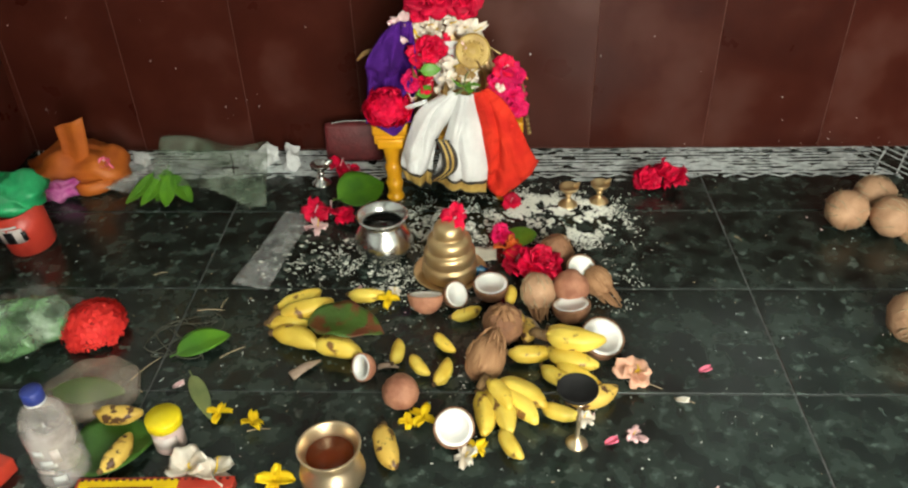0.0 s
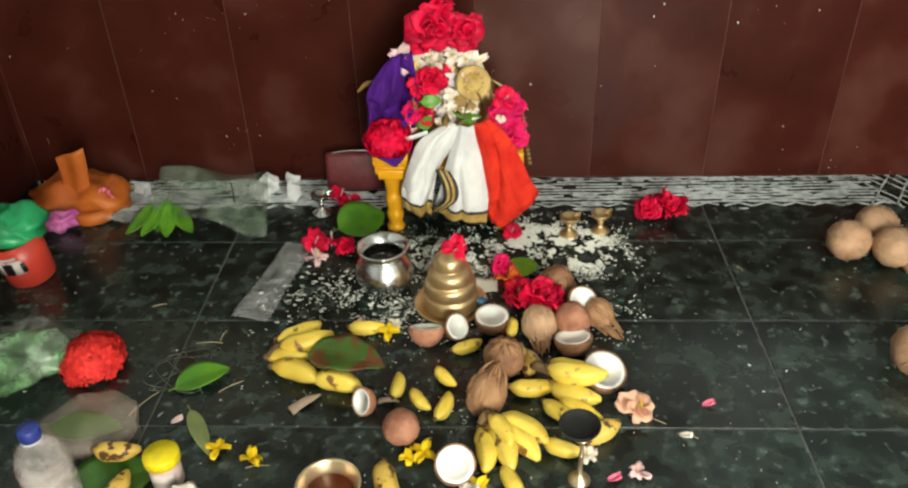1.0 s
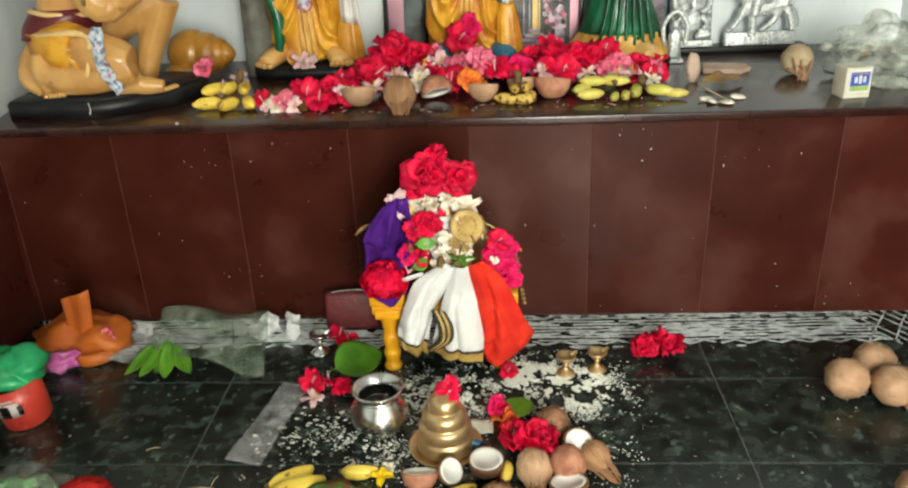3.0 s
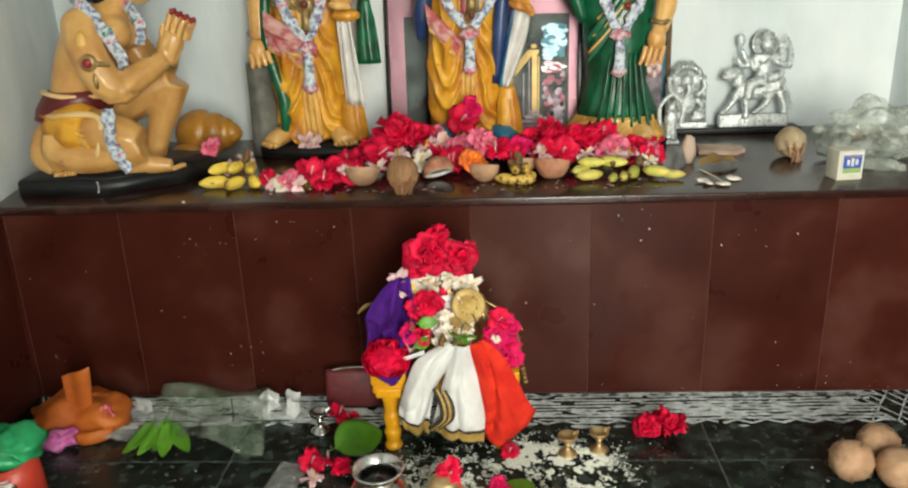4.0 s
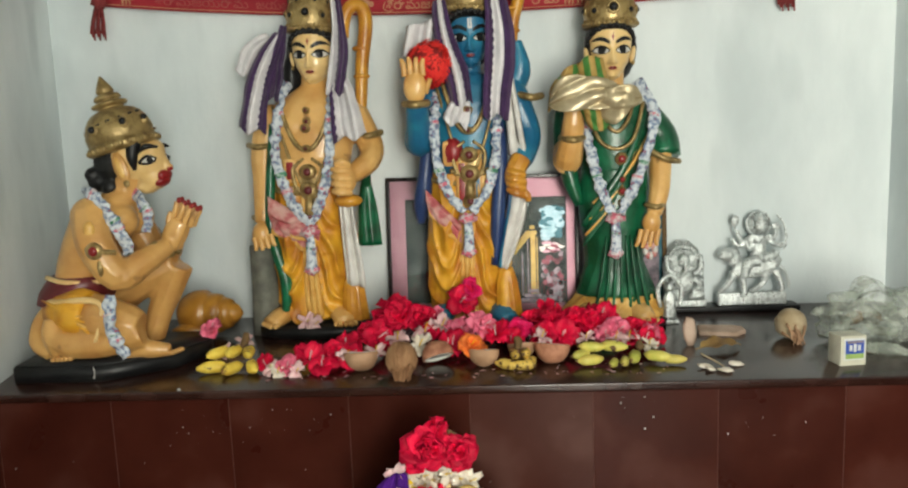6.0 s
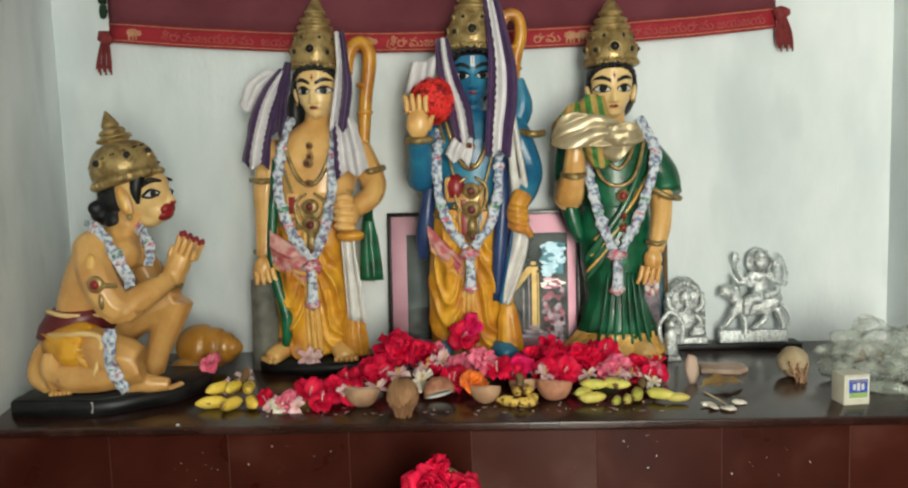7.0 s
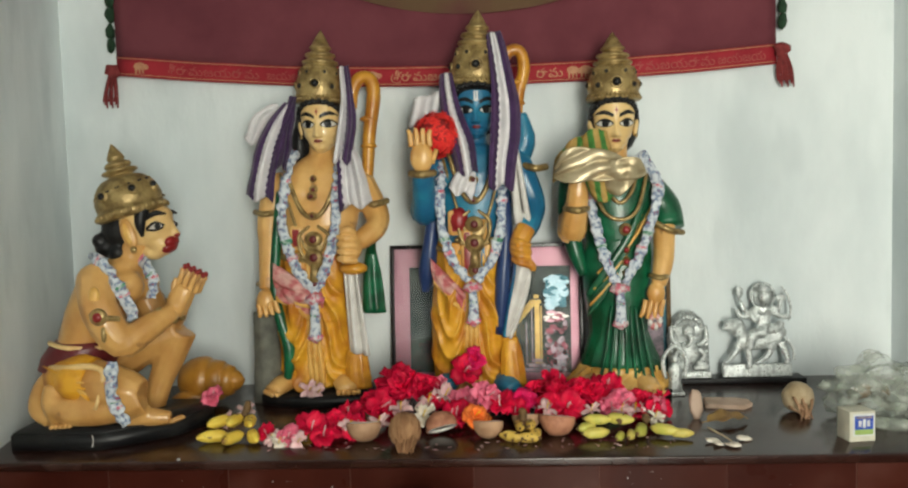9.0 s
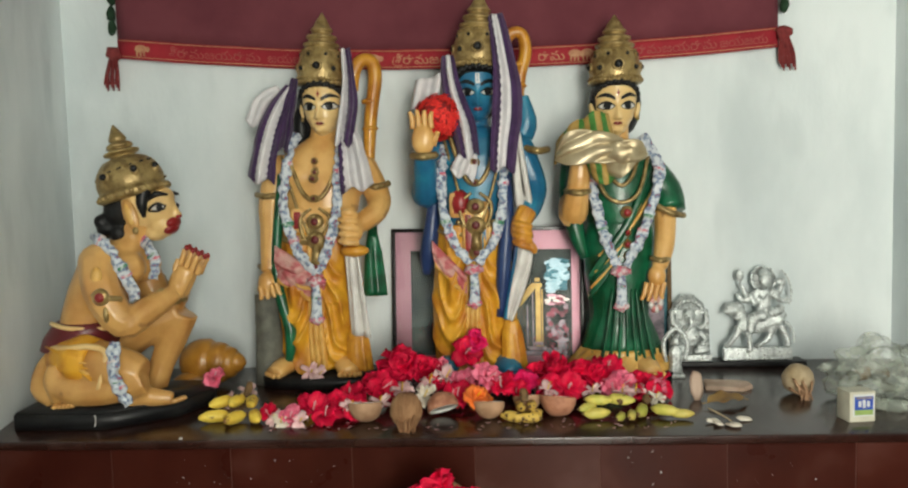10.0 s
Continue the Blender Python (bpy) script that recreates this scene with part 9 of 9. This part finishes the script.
# threads and straws
rg = random.Random(33)
for k in range(4):
    bm = bmesh.new()
    pts = [(-0.50 + (0.03 + 0.012 * k) * math.cos(i * (0.6 + 0.25 * k) + 2.1 * k) + rg.uniform(-0.03, 0.03) - 0.01 * k, 1.29 + 0.055 * math.sin(i * 0.9 + 1.3 * k) + rg.uniform(-0.015, 0.015), 0.0022) for i in range(9)]
    tube(bm, pts, [0.0009, 0.0009], n=4, sub=5)
    whole("thread", bm, M_THREAD, "tangled grey thread lying on the floor", "thread", group="loose threads")
for x, y, t, ln in ((-0.497, 1.368, 2, 0.055), (-0.475, 1.392, 80, 0.03), (-0.42, 1.245, 38, 0.05), (-0.57, 1.20, 60, 0.07), (-0.64, 1.49, 20, 0.03), (0.34, 1.17, -25, 0.06), (0.40, 1.13, -20, 0.035), (-0.325, 1.055, 8, 0.04), (0.615, 1.62, -60, 0.02)):
    bm = bmesh.new()
    tube(bm, [(-ln / 2, 0, 0.002), (0, 0.002, 0.003), (ln / 2, 0, 0.002)], [0.0011, 0.0008], n=5)
    whole("straw", bm, M_STRAW, "short pale straw lying on the floor", "straw", at=pose(x, y, 0, 0, 0, t), group="straws")

# rice and crumbs
bm = bmesh.new()


def grain(x, y, s, a):
    ca, sa = math.cos(a) * s, math.sin(a) * s
    p = [bm.verts.new(c) for c in ((x - ca, y - sa, 0.0012), (x - sa * 0.35, y + ca * 0.35, 0.001), (x + ca, y + sa, 0.0012), (x + sa * 0.35, y - ca * 0.35, 0.001))]
    t = bm.verts.new((x, y, 0.0012 + s * 0.45))
    for i in range(4):
        bm.faces.new((p[i], p[(i + 1) % 4], t))


for count, cx, cy, sx, sy in ((15000, 0.20, 1.740, 0.068, 0.038), (7000, 0.27, 1.68, 0.046, 0.040), (4200, -0.04, 1.67, 0.07, 0.05), (1100, -0.11, 1.49, 0.09, 0.05), (350, -0.25, 1.55, 0.07, 0.05), (700, 0.10, 1.60, 0.06, 0.05), (350, 0.30, 1.45, 0.05, 0.06), (260, -0.05, 1.30, 0.22, 0.16), (160, 0.1, 1.1, 0.25, 0.14)):
    for i in range(count):
        x, y = rg.gauss(cx, sx), rg.gauss(cy, sy)
        if 0.80 < y < 1.95 and noise.noise(V((x * 30, y * 30, 0.5))) + 0.9 * noise.noise(V((x * 90, y * 90, 2.5))) > 0.02:
            grain(x, y, rg.uniform(0.0018, 0.0036), rg.uniform(0, 3.14))
for i in range(420):           # flakes and mashed clumps
    cx_, cy_, sp = rg.choice(((0.20, 1.72, 0.06), (-0.05, 1.66, 0.07), (-0.24, 1.56, 0.06), (-0.10, 1.46, 0.06), (-0.33, 1.52, 0.05)))
    x, y, r_ = rg.gauss(cx_, sp), rg.gauss(cy_, sp * 0.7), rg.uniform(0.0010, 0.0042)
    ring = [bm.verts.new((x + 1.7 * r_ * math.cos(b) * rg.uniform(0.2, 1.3), y + r_ * math.sin(b) * rg.uniform(0.2, 1.3), 0.0014)) for b in [k * math.tau / 7 for k in range(7)]]
    top = bm.verts.new((x, y, 0.0014 + 0.35 * r_))
    for k in range(7):
        bm.faces.new((ring[k], ring[(k + 1) % 7], top))
whole("rice_grains", bm, M_RICE, "scattered white rice grains on the dark floor", "rice", kind="stuff", smooth=False)
for name, m, count, seed in (("floor_crumbs", M_STRAW, 170, 1), ("petal_bits", M_PETAL_PALE, 60, 2), ("chalk_specks", M_CHALK, 230, 3)):
    bm = bmesh.new()
    rg = random.Random(seed)
    for i in range(count):
        x, y = rg.uniform(-0.95, 1.0), rg.uniform(0.75, 1.95)
        s = 0.0008 + 0.0035 * rg.random() ** 2.5 * (1.6 if seed == 2 else 1)
        grain(x, y, s, rg.uniform(0, 3.14))
    whole(name, bm, m, {"floor_crumbs": "scattered straw crumbs across the dark floor", "petal_bits": "scattered pale petal bits across the floor", "chalk_specks": "white chalk specks dotted over the dark floor"}[name], "crumbs", kind="stuff", smooth=False)

# ---- tiles of the floor and of the platform's face ----
def tile_mesh(name, size, material, edge=0.0015):
    bm = bmesh.new()
    box(bm, (0, 0, 0), size, 0)
    bmesh.ops.bevel(bm, geom=bm.edges[:], offset=edge, segments=1, affect="EDGES")
    return mesh_of(name, bm, material, smooth=False)



tile_w, tile_d = 1.142, 0.295
slab_mesh = tile_mesh("floor_tile", (tile_w - 0.003, tile_d - 0.003, 0.02), M_GRANITE)
first_mesh = tile_mesh("floor_tile", (tile_w - 0.003, YF - 1.738 - 0.003, 0.02), M_GRANITE)
for r in range(13):
    y = (YF + 1.738) / 2 if r == 0 else 1.738 - (r - 0.5) * tile_d
    for c in range(3):
        x = -0.548 + (c - 0.5) * tile_w
        me = first_mesh if r == 0 else slab_mesh
        if y - tile_d / 2 < Y0 - 0.2:
            continue
        ob = new("floor_tile", me)
        ob.parent = floor
        ob.location = (x, y, -0.010)
panel_mesh = tile_mesh("panel", (0.2985, 0.012, H - 0.024), M_PANEL, 0.001)
# one panel takes the lighter colour that stands for reflected haze
haze_mesh = tile_mesh("panel", (0.2985, 0.012, H - 0.024), M_PANEL_HAZE, 0.001)
for k in range(-6, 4):
    ob = new("panel", haze_mesh if k == -1 else panel_mesh)
    ob.parent = platform
    ob.location = (0.33 + 0.15 + k * 0.3, YF + 0.006, (H - 0.024) / 2)
dado = tagged(new("baseboard"), "brown tiled dado along the side walls", "baseboard", kind="structure")
side_mesh = tile_mesh("panel", (0.010, 0.2985, H - 0.024), M_PANEL, 0.001)
for k in range(12):
    for x in (XL + 0.004, XR - 0.004):
        ob = new("panel", side_mesh)
        ob.parent = dado
        ob.location = (x, YF - 0.153 - k * 0.3, (H - 0.024) / 2)

# dried splashes and chalk flecks on the platform's face
bm = bmesh.new()
rg = random.Random(77)
for cx_, cz_, spread, count in ((-1.10, 0.115, 0.02, 4), (-0.62, 0.135, 0.05, 12), (-0.62, 0.46, 0.06, 14), (-0.40, 0.47, 0.05, 12), (0.42, 0.48, 0.07, 10), (0.75, 0.43, 0.06, 9), (0.30, 0.25, 0.25, 14), (-0.85, 0.35, 0.25, 12), (0.98, 0.02, 0.10, 16)):
    for i in range(count):
        r_ = 0.0004 + 0.0013 * rg.random() ** 3
        ball(bm, (rg.gauss(cx_, spread), YF - 0.0004, max(0.01, min(H - 0.04, rg.gauss(cz_, spread * 0.5)))), (r_ * rg.uniform(0.6, 1.6), 0.0006, r_ * rg.uniform(0.6, 2.4)), n=6, rot=(0, rg.uniform(-40, 40), 0))
whole("chalk_flecks", bm, M_CHALK, "dried white splashes and chalk flecks on tiles", "splashes", kind="stuff", smooth=False)
